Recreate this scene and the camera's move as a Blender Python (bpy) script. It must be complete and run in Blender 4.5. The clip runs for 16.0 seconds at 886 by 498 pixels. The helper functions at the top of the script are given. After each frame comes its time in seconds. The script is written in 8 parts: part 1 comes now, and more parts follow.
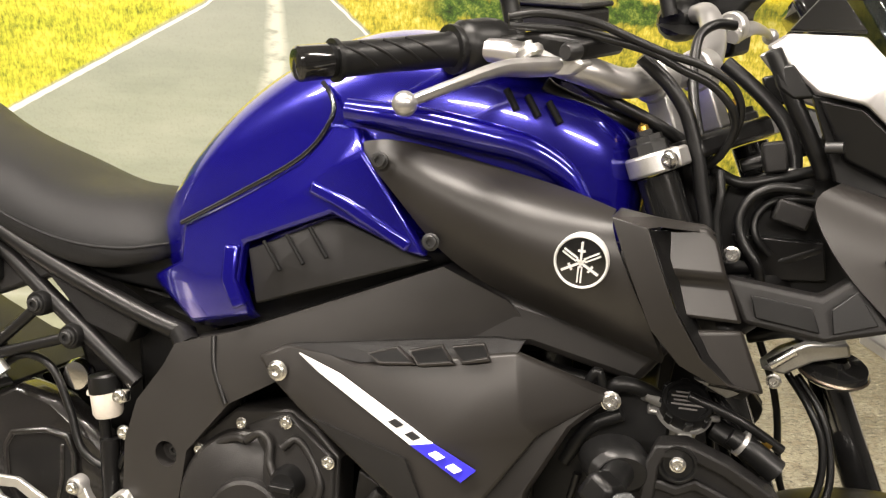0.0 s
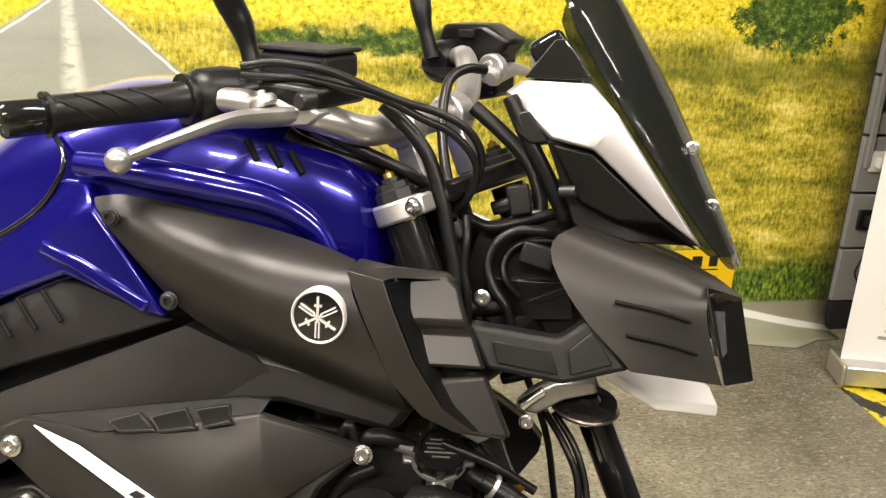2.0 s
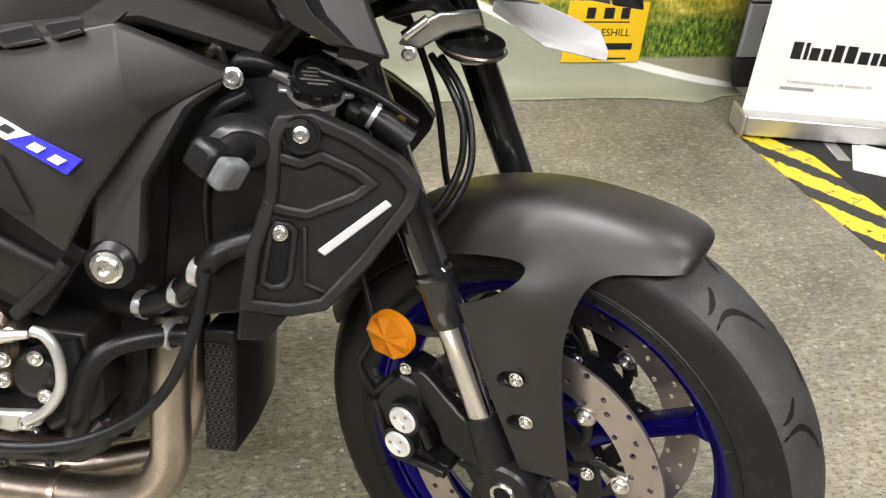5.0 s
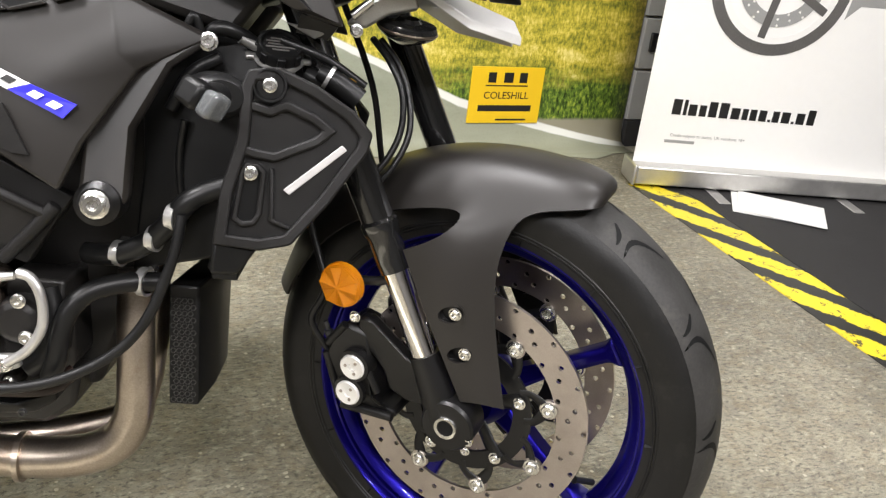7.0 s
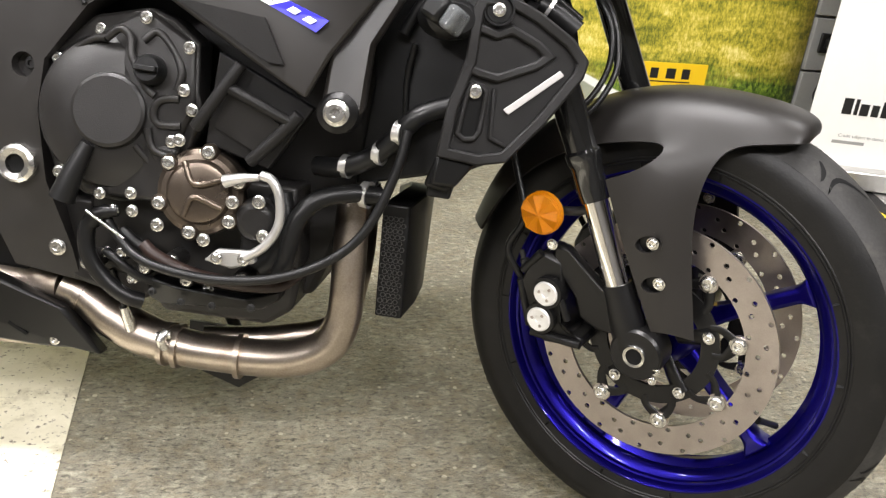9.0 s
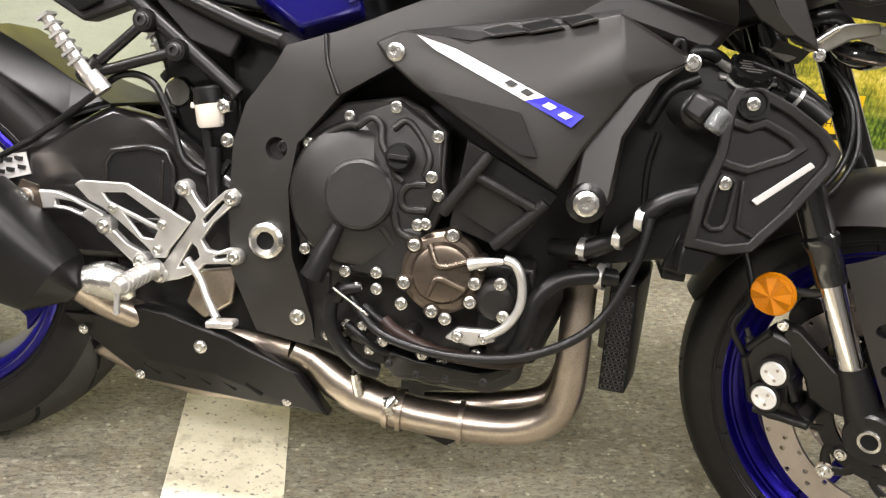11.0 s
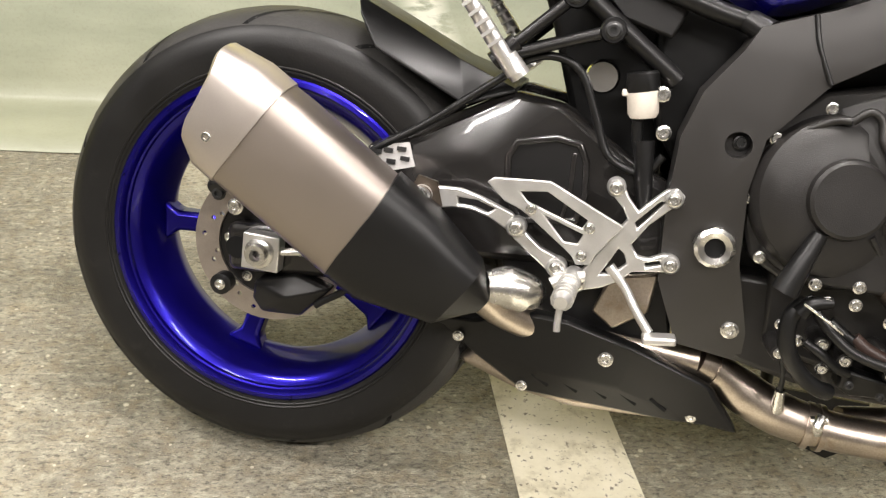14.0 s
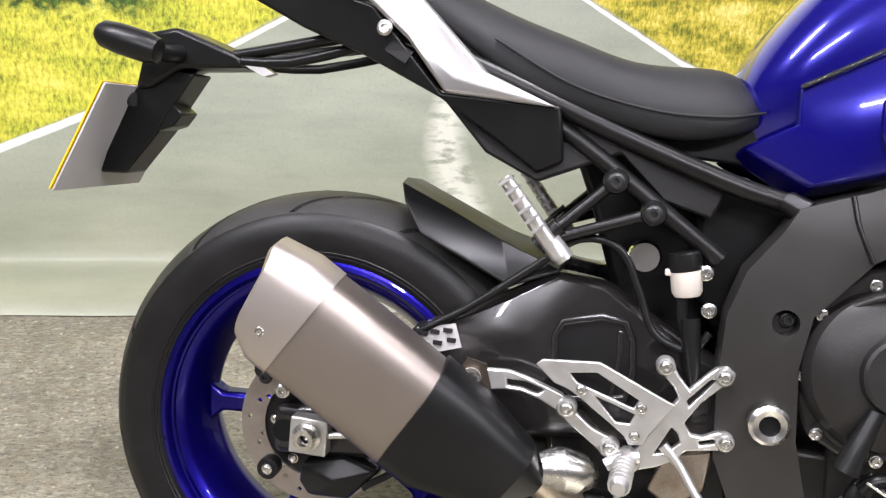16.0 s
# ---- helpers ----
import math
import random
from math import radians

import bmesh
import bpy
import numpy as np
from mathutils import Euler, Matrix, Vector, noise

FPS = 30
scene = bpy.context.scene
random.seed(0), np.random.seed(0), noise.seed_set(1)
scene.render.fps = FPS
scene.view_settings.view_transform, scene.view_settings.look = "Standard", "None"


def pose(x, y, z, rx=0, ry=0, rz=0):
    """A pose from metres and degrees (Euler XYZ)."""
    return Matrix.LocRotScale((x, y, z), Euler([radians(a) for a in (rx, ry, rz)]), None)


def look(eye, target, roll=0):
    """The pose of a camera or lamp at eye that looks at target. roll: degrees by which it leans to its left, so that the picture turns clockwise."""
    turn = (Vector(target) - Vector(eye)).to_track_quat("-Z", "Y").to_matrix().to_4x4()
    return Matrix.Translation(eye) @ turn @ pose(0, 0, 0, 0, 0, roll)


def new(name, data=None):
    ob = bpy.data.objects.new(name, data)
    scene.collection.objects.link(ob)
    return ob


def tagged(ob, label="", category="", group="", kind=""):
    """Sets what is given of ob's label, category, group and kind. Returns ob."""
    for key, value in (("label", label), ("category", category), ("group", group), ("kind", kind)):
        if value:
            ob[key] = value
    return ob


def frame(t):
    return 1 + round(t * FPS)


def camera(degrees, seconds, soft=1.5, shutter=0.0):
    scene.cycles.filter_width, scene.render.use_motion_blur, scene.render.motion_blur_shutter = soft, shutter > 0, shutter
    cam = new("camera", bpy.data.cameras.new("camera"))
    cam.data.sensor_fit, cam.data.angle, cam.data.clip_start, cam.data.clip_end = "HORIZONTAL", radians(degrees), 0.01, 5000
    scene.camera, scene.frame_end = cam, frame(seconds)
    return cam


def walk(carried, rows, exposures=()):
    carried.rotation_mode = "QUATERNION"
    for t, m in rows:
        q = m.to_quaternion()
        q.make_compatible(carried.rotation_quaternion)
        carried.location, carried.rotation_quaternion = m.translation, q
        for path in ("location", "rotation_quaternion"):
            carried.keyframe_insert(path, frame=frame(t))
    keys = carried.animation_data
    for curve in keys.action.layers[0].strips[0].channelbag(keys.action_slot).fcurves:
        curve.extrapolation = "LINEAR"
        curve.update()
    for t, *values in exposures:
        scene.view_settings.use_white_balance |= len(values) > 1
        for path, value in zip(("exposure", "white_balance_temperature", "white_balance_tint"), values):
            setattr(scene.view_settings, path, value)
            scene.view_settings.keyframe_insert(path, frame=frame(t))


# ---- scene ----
cam = camera(53.3, 16.0, 1.3)
PATH = [
    (0, (-0.048, 0.202, 1.237), (0.0, 2.033, 0.433), 2.2),
    (0.5, (-0.017, 0.203, 1.25), (0.076, 2.048, 0.484), 2.4),
    (1, (0.007, 0.213, 1.252), (0.179, 2.056, 0.495), 3.0),
    (1.5, (0.034, 0.22, 1.256), (0.308, 2.053, 0.504), 3.3),
    (2, (0.064, 0.22, 1.261), (0.429, 2.041, 0.52), 3.6),
    (2.5, (0.081, 0.216, 1.258), (0.479, 2.024, 0.499), 3.6),
    (3, (0.09, 0.207, 1.231), (0.491, 1.986, 0.41), 3.9),
    (3.5, (0.1, 0.196, 1.204), (0.519, 1.938, 0.315), 4.5),
    (4, (0.103, 0.184, 1.166), (0.553, 1.875, 0.199), 5.1),
    (4.5, (0.102, 0.179, 1.124), (0.593, 1.807, 0.071), 6.2),
    (5, (0.104, 0.169, 1.093), (0.63, 1.747, -0.017), 6.8),
    (5.2, (0.105, 0.163, 1.078), (0.647, 1.722, -0.053), 7.1),
    (7.3, (0.0, -0.059, 0.991), (0.755, 1.576, 0.121), 8.2),
    (7.5, (-0.003, -0.091, 0.972), (0.739, 1.551, 0.103), 8.1),
    (8, (-0.015, -0.125, 0.932), (0.705, 1.522, 0.055), 8.2),
    (8.5, (-0.049, -0.113, 0.927), (0.584, 1.567, 0.047), 8.1),
    (9, (-0.1, -0.088, 0.925), (0.38, 1.64, 0.039), 7.5),
    (9.5, (-0.147, -0.068, 0.92), (0.176, 1.695, 0.033), 6.8),
    (10, (-0.188, -0.055, 0.927), (-0.017, 1.738, 0.056), 5.6),
    (10.2, (-0.194, -0.052, 0.94), (-0.073, 1.748, 0.077), 5.1),
    (12.3, (-0.514, 0.045, 1.065), (0.058, 1.694, 0.089), 5.9),
    (12.5, (-0.543, 0.073, 1.052), (0.0, 1.731, 0.072), 5.9),
    (13, (-0.634, 0.114, 1.017), (-0.168, 1.798, 0.043), 6.4),
    (13.5, (-0.74, 0.149, 1.001), (-0.365, 1.836, -0.006), 6.2),
    (14, (-0.809, 0.172, 0.974), (-0.55, 1.873, -0.046), 5.4),
    (14.5, (-0.867, 0.197, 0.958), (-0.653, 1.907, -0.057), 5.3),
    (15, (-0.885, 0.21, 0.968), (-0.674, 1.942, -0.009), 4.8),
    (15.5, (-0.875, 0.209, 1.002), (-0.65, 1.99, 0.12), 4.0),
    (16, (-0.855, 0.201, 1.044), (-0.626, 2.03, 0.268), 2.9),
]
LEVEL = Matrix.Translation((-0.86, 1.3, 0.007)) @ Matrix.Rotation(radians(0.1), 4, "Y") @ Matrix.Rotation(radians(2.5), 4, "X") @ Matrix.Translation((0.86, -1.3, 0))
walk(cam, [(t, LEVEL @ look(eye, target, roll)) for t, eye, target, roll in PATH], [
    (0.0, 0.85, 6900, 10), (1.5, 0.8, 7000, 10), (2.5, 0.62, 7000, 10), (3.5, 0.62, 7000, 10), (4.0, 0.86, 6350, 10), (5.0, 0.97, 6050, 10), (7.5, 0.82, 6100, 10), (8.0, 0.7, 6050, 10), (8.5, 0.7, 6050, 10),
    (9.0, 0.95, 6150, 10), (9.5, 1.12, 6250, 10), (10.2, 1.08, 6300, 10), (12.5, 0.92, 6400, 10), (13.5, 0.9, 6500, 10), (14.5, 0.79, 6350, 10), (15.2, 0.82, 6150, 12), (16.0, 0.74, 5850, 15)])

# ---- world and light ----
world = bpy.data.worlds.new("world")
scene.world = world
world.use_nodes = True
world.node_tree.nodes["Background"].inputs[0].default_value = (0.9, 0.95, 1.0, 1)
world.node_tree.nodes["Background"].inputs[1].default_value = 0.05

CEILING = 2.75
for lx in (-2.5, -0.5, 1.5):
    for ly in (-1.3, 0.9):
        lamp = bpy.data.lights.new("strip_light", "AREA")
        lamp.shape, lamp.size, lamp.size_y = "RECTANGLE", 1.2, 0.14
        lamp.energy, lamp.color = 50 if lx < 1 else 60 if ly < 0 else 16, (1.0, 0.935, 0.89)
        new("strip_light", lamp).matrix_world = pose(lx, ly, CEILING - 0.075)


# ---- materials ----
def graph(name):
    m = bpy.data.materials.new(name)
    m.use_nodes = True
    nt = m.node_tree
    return m, nt, nt.nodes["Principled BSDF"]


def node(nt, kind, **values):
    n = nt.nodes.new(kind)
    for key, value in values.items():
        if key in n.inputs:
            n.inputs[key].default_value = value
    return n


def mathn(nt, op, a, b=None, c=None, clamp=False):
    n = nt.nodes.new("ShaderNodeMath")
    n.operation, n.use_clamp = op, clamp
    for i, v in enumerate((a, b, c)):
        if v is None:
            continue
        if hasattr(v, "links"):
            nt.links.new(v, n.inputs[i])
        else:
            n.inputs[i].default_value = v
    return n.outputs[0]


def mixc(nt, f, a, b):
    n = nt.nodes.new("ShaderNodeMix")
    n.data_type = "RGBA"
    for sock, v in ((n.inputs[0], f), (n.inputs[6], a), (n.inputs[7], b)):
        if hasattr(v, "links"):
            nt.links.new(v, sock)
        else:
            sock.default_value = v if isinstance(v, (int, float)) else (*v, 1)
    return n.outputs[2]


def noisen(nt, scale, detail=4, rough=0.55, vec=None, stretch=None):
    n = nt.nodes.new("ShaderNodeTexNoise")
    n.inputs["Scale"].default_value, n.inputs["Detail"].default_value = scale, detail
    n.inputs["Roughness"].default_value = rough
    if vec is None:
        vec = nt.nodes.new("ShaderNodeTexCoord").outputs["Object"]
    if stretch:
        mp = nt.nodes.new("ShaderNodeMapping")
        mp.inputs["Scale"].default_value = stretch
        nt.links.new(vec, mp.inputs["Vector"])
        vec = mp.outputs["Vector"]
    nt.links.new(vec, n.inputs["Vector"])
    return n.outputs["Fac"]


def ramp(nt, fac, stops):
    n = nt.nodes.new("ShaderNodeValToRGB")
    e = n.color_ramp.elements
    while len(e) < len(stops):
        e.new(0.5)
    for el, (p, c) in zip(e, stops):
        el.position, el.color = p, (*c, 1) if len(c) == 3 else c
    nt.links.new(fac, n.inputs[0])
    return n.outputs[0]


def bumpn(nt, height, strength, distance=0.001):
    n = nt.nodes.new("ShaderNodeBump")
    n.inputs["Strength"].default_value, n.inputs["Distance"].default_value = strength, distance
    nt.links.new(height, n.inputs["Height"])
    return n.outputs["Normal"]


def surface(name, color, rough, metal=0.0, vary=0.15, coarse=9, fine=900, bump=0.0, coat=0.0, dirt=None, rvary=0.1, stretch=None, spec=0.5):
    """A surface whose colour and gloss vary at a coarse and a fine scale."""
    m, nt, p = graph(name)
    a, b = noisen(nt, coarse), noisen(nt, fine, 2, stretch=stretch)
    both = mathn(nt, "ADD", mathn(nt, "MULTIPLY", a, 0.65), mathn(nt, "MULTIPLY", b, 0.35))
    lo, hi = [c * (1 - vary) for c in color], [min(1, c * (1 + vary)) for c in color]
    col = ramp(nt, both, [(0.3, lo), (0.7, hi)])
    if dirt:
        spot = ramp(nt, noisen(nt, 26, 6, 0.7), [(0.56, (0, 0, 0)), (0.72, (1, 1, 1))])
        col = mixc(nt, mathn(nt, "MULTIPLY", spot, 0.5), col, dirt)
    nt.links.new(col, p.inputs["Base Color"])
    nt.links.new(mathn(nt, "ADD", mathn(nt, "MULTIPLY", mathn(nt, "SUBTRACT", a, 0.5), rvary * 2), rough, clamp=True), p.inputs["Roughness"])
    p.inputs["Metallic"].default_value = metal
    p.inputs["Specular IOR Level"].default_value = spec
    p.inputs["Coat Weight"].default_value = coat
    p.inputs["Coat Roughness"].default_value = 0.04
    if bump:
        nt.links.new(bumpn(nt, b, bump), p.inputs["Normal"])
    return m


M_BODY = surface("matt_grey_paint", (0.0165, 0.0147, 0.0132), 0.4, 0.1, 0.1, 6, 1500, 0.04, spec=0.41)
M_PLASTIC = surface("black_plastic", (0.0045, 0.0045, 0.0045), 0.37, 0, 0.2, 12, 1400, 0.1, spec=0.3)
M_GRAIN = surface("grained_black_plastic", (0.0085, 0.008, 0.0078), 0.46, 0, 0.25, 15, 2200, 0.4, spec=0.27)
M_GLOSS = surface("gloss_black", (0.008, 0.008, 0.008), 0.12, 0, 0.2, 12, 600, 0, 0.6, rvary=0.04)
M_BLUE = surface("blue_metallic_paint", (0.006, 0.0035, 0.19), 0.2, 0.55, 0.08, 5, 2500, 0, 1.0, rvary=0.04)
M_RIM = surface("blue_wheel_paint", (0.008, 0.004, 0.19), 0.33, 0.9, 0.1, 7, 1500, 0, 0.4, rvary=0.06)
M_SEAT = surface("seat_vinyl", (0.009, 0.009, 0.0095), 0.5, 0, 0.25, 10, 1100, 0.6, spec=0.28)
M_TYRE = surface("tyre_rubber", (0.0065, 0.0063, 0.006), 0.44, 0, 0.25, 14, 300, 0.2, dirt=(0.02, 0.019, 0.017), spec=0.28)
M_TREAD = surface("dusty_tread_rubber", (0.028, 0.027, 0.0255), 0.58, 0, 0.35, 18, 260, 0.3, dirt=(0.062, 0.058, 0.05), spec=0.28)
M_RUBBER = surface("black_rubber", (0.006, 0.006, 0.006), 0.36, 0, 0.2, 25, 700, 0.1, spec=0.32)
M_ENGINE = surface("black_engine_paint", (0.016, 0.015, 0.0143), 0.35, 0.1, 0.25, 16, 900, 0.3, spec=0.34)
M_FRAME = surface("black_frame_paint", (0.007, 0.0068, 0.0068), 0.34, 0.1, 0.15, 9, 1300, 0.1, spec=0.35)
M_SWING = surface("satin_black_swingarm", (0.012, 0.011, 0.0105), 0.25, 0.1, 0.2, 8, 900, 0.05, 0.35)
M_ALU = surface("bare_aluminium", (0.62, 0.61, 0.59), 0.34, 0.85, 0.1, 40, 700, 0.12)
M_CARD_ALU = surface("pale_cast_alloy", (0.8, 0.79, 0.77), 0.42, 0.45, 0.05, 20, 700, 0.05)
M_CASTALU = surface("dull_cast_aluminium", (0.34, 0.335, 0.32), 0.42, 0.85, 0.2, 30, 700, 0.2)
M_SILVER = surface("silver_paint", (0.43, 0.42, 0.415), 0.33, 0.8, 0.06, 6, 2200, 0.05)
M_BOLT = surface("zinc_bolt", (0.66, 0.65, 0.62), 0.25, 1.0, 0.15, 60, 900, 0.1)
M_STEEL = surface("stainless_pipe", (0.41, 0.355, 0.3), 0.33, 1.0, 0.3, 14, 420, 0.05, dirt=(0.24, 0.15, 0.08))
M_TITAN = surface("brushed_titanium", (0.31, 0.27, 0.24), 0.43, 0.95, 0.06, 5, 500, 0.12, stretch=(1, 1, 14))
M_DISC = surface("ground_steel_disc", (0.41, 0.365, 0.335), 0.34, 0.95, 0.15, 30, 700, 0.1)
M_BROWN = surface("brown_rubber", (0.026, 0.016, 0.013), 0.4, 0, 0.25, 18, 700, 0.1, spec=0.3)
M_CAST = surface("satin_cast_frame", (0.02, 0.0184, 0.0172), 0.44, 0.1, 0.12, 9, 1300, 0.08, spec=0.45)
M_BRONZE = surface("bronze_cover", (0.125, 0.1, 0.078), 0.3, 0.85, 0.2, 22, 600, 0.15, dirt=(0.08, 0.06, 0.045))
M_CAP = surface("satin_end_cap", (0.52, 0.47, 0.43), 0.4, 0.9, 0.06, 8, 600, 0.08)
M_CHROME = surface("chrome", (0.8, 0.78, 0.76), 0.09, 1.0, 0.05, 20, 500, rvary=0.03)
M_WHITE = surface("white_print", (0.8, 0.8, 0.8), 0.45, 0, 0.03, 10, 900)
M_INK = surface("black_ink", (0.012, 0.012, 0.012), 0.4, 0, 0.1, 10, 900)
M_DECAL_BLUE = surface("blue_decal", (0.03, 0.025, 0.5), 0.35, 0, 0.08, 10, 900)
# Near-black that stands in for the shade inside grooves, slots and bores.
M_DARK = surface("recess_shade", (0.003, 0.003, 0.003), 0.7, 0, 0.2, 10, 500, spec=0.2)
M_RESERVOIR = surface("milky_plastic", (0.62, 0.57, 0.5), 0.4, 0, 0.1, 40, 300)
M_YELLOW = surface("yellow_plastic", (0.8, 0.52, 0.01), 0.4, 0, 0.05, 6, 500)
M_BRASS = surface("anodised_gold", (0.6, 0.36, 0.07), 0.3, 0.9, 0.1, 40, 500)
M_GREYPLATE = surface("grey_number_plate", (0.42, 0.41, 0.4), 0.4, 0, 0.08, 9, 700)
M_RADIATOR_MESH = surface("dull_wire_mesh", (0.09, 0.088, 0.085), 0.4, 0.7, 0.2, 30, 900)
M_RADIATOR = surface("radiator_core", (0.012, 0.012, 0.012), 0.5, 0.4, 0.3, 30, 900, 0.3)


def amber_lens():
    m, nt, p = graph("amber_reflector")
    v = node(nt, "ShaderNodeTexVoronoi", Scale=260)
    nt.links.new(ramp(nt, v.outputs["Distance"], [(0.1, (0.78, 0.3, 0.002)), (0.8, (0.45, 0.13, 0.0))]), p.inputs["Base Color"])
    p.inputs["Roughness"].default_value, p.inputs["Coat Weight"].default_value = 0.18, 0.0
    p.inputs["Specular IOR Level"].default_value = 0.25
    nt.links.new(bumpn(nt, v.outputs["Distance"], 0.5), p.inputs["Normal"])
    return m


def smoke_glass():
    """Tinted clear sheet: part of the light goes straight through, the rest meets a glossy dark face."""
    m, nt, p = graph("smoked_screen")
    p.inputs["Base Color"].default_value = (0.012, 0.013, 0.014, 1)
    nt.links.new(mathn(nt, "ADD", mathn(nt, "MULTIPLY", noisen(nt, 30), 0.08), 0.02), p.inputs["Roughness"])
    clear = node(nt, "ShaderNodeBsdfTransparent", Color=(0.62, 0.66, 0.66, 1))
    mix = node(nt, "ShaderNodeMixShader", Fac=0.52)
    nt.links.new(clear.outputs[0], mix.inputs[1])
    nt.links.new(p.outputs[0], mix.inputs[2])
    nt.links.new(mix.outputs[0], nt.nodes["Material Output"].inputs["Surface"])
    return m


def clear_lens():
    m, nt, p = graph("clear_lens")
    p.inputs["Base Color"].default_value = (0.22, 0.23, 0.235, 1)
    p.inputs["Roughness"].default_value, p.inputs["Transmission Weight"].default_value = 0.08, 0.6
    nt.links.new(bumpn(nt, noisen(nt, 400, 1), 0.4), p.inputs["Normal"])
    return m


def floor_screed():
    """Dark speckled screed: fine pale and brown flecks over broad grey-green stains."""
    m, nt, p = graph("speckled_floor")
    broad, mid = noisen(nt, 1.6, 5), noisen(nt, 9, 6, 0.7)
    base = ramp(nt, mathn(nt, "ADD", mathn(nt, "MULTIPLY", broad, 0.5), mathn(nt, "MULTIPLY", mid, 0.5)),
                [(0.36, (0.132, 0.121, 0.091)), (0.5, (0.275, 0.256, 0.196)), (0.64, (0.45, 0.413, 0.309))])
    fleck = noisen(nt, 58, 5, 0.7, stretch=(0.7, 1.2, 1))
    col = mixc(nt, ramp(nt, fleck, [(0.5, (0, 0, 0)), (0.66, (0.85, 0.85, 0.85))]), base, (0.5, 0.468, 0.363))
    col = mixc(nt, mathn(nt, "MULTIPLY", ramp(nt, noisen(nt, 28, 4, 0.7), [(0.47, (0, 0, 0)), (0.62, (1, 1, 1))]), 0.45), col, (0.22, 0.17, 0.095))
    grit = noisen(nt, 105, 5, 0.8, stretch=(0.7, 1.2, 1))
    col = mixc(nt, ramp(nt, grit, [(0.5, (0, 0, 0)), (0.62, (0.9, 0.9, 0.9))]), col, (0.062, 0.057, 0.046))
    stone = node(nt, "ShaderNodeTexVoronoi", Scale=95)
    nt.links.new(nt.nodes.new("ShaderNodeTexCoord").outputs["Object"], stone.inputs["Vector"])
    pick = node(nt, "ShaderNodeSeparateColor")
    nt.links.new(stone.outputs["Color"], pick.inputs[0])
    pale = mathn(nt, "MULTIPLY", mathn(nt, "GREATER_THAN", pick.outputs[0], 0.93), mathn(nt, "LESS_THAN", stone.outputs["Distance"], mathn(nt, "MULTIPLY", pick.outputs[1], 0.42)))
    col = mixc(nt, mathn(nt, "MULTIPLY", pale, 0.85), col, (0.6, 0.56, 0.44))
    col = mixc(nt, ramp(nt, noisen(nt, 210, 3, 0.6), [(0.62, (0, 0, 0)), (0.7, (0.8, 0.8, 0.8))]), col, (0.55, 0.5, 0.37))
    nt.links.new(col, p.inputs["Base Color"])
    nt.links.new(ramp(nt, mid, [(0.3, (0.34, 0.34, 0.34)), (0.7, (0.56, 0.56, 0.56))]), p.inputs["Roughness"])
    nt.links.new(bumpn(nt, mathn(nt, "ADD", fleck, mathn(nt, "MULTIPLY", grit, -0.8)), 1.0, 0.007), p.inputs["Normal"])
    return m


def worn_line():
    m, nt, p = graph("worn_white_line")
    wear = ramp(nt, noisen(nt, 14, 6, 0.7), [(0.3, (0.4, 0.36, 0.26)), (0.46, (0.68, 0.64, 0.5)), (0.7, (0.76, 0.72, 0.58))])
    col = mixc(nt, ramp(nt, noisen(nt, 110, 3, 0.6), [(0.6, (0, 0, 0)), (0.68, (1, 1, 1))]), wear, (0.2, 0.18, 0.14))
    nt.links.new(col, p.inputs["Base Color"])
    p.inputs["Roughness"].default_value = 0.6
    nt.links.new(bumpn(nt, noisen(nt, 95, 3), 0.4, 0.002), p.inputs["Normal"])
    return m


def hazard_tape():
    m, nt, p = graph("hazard_tape")
    xyz = node(nt, "ShaderNodeSeparateXYZ")
    nt.links.new(nt.nodes.new("ShaderNodeTexCoord").outputs["Object"], xyz.inputs[0])
    s = mathn(nt, "ADD", mathn(nt, "ADD", xyz.outputs[1], mathn(nt, "MULTIPLY", xyz.outputs[0], 1.7)), mathn(nt, "MULTIPLY", noisen(nt, 22, 5, 0.75), 0.1))
    f = mathn(nt, "FRACT", mathn(nt, "MULTIPLY", s, 3.7))
    band = mathn(nt, "LESS_THAN", f, 0.56)
    worn = mathn(nt, "GREATER_THAN", noisen(nt, 18, 6, 0.8), 0.58)
    yellow = mixc(nt, worn, (0.75, 0.6, 0.02), (0.07, 0.06, 0.035))
    nt.links.new(mixc(nt, band, (0.02, 0.02, 0.018), yellow), p.inputs["Base Color"])
    p.inputs["Roughness"].default_value = 0.45
    return m


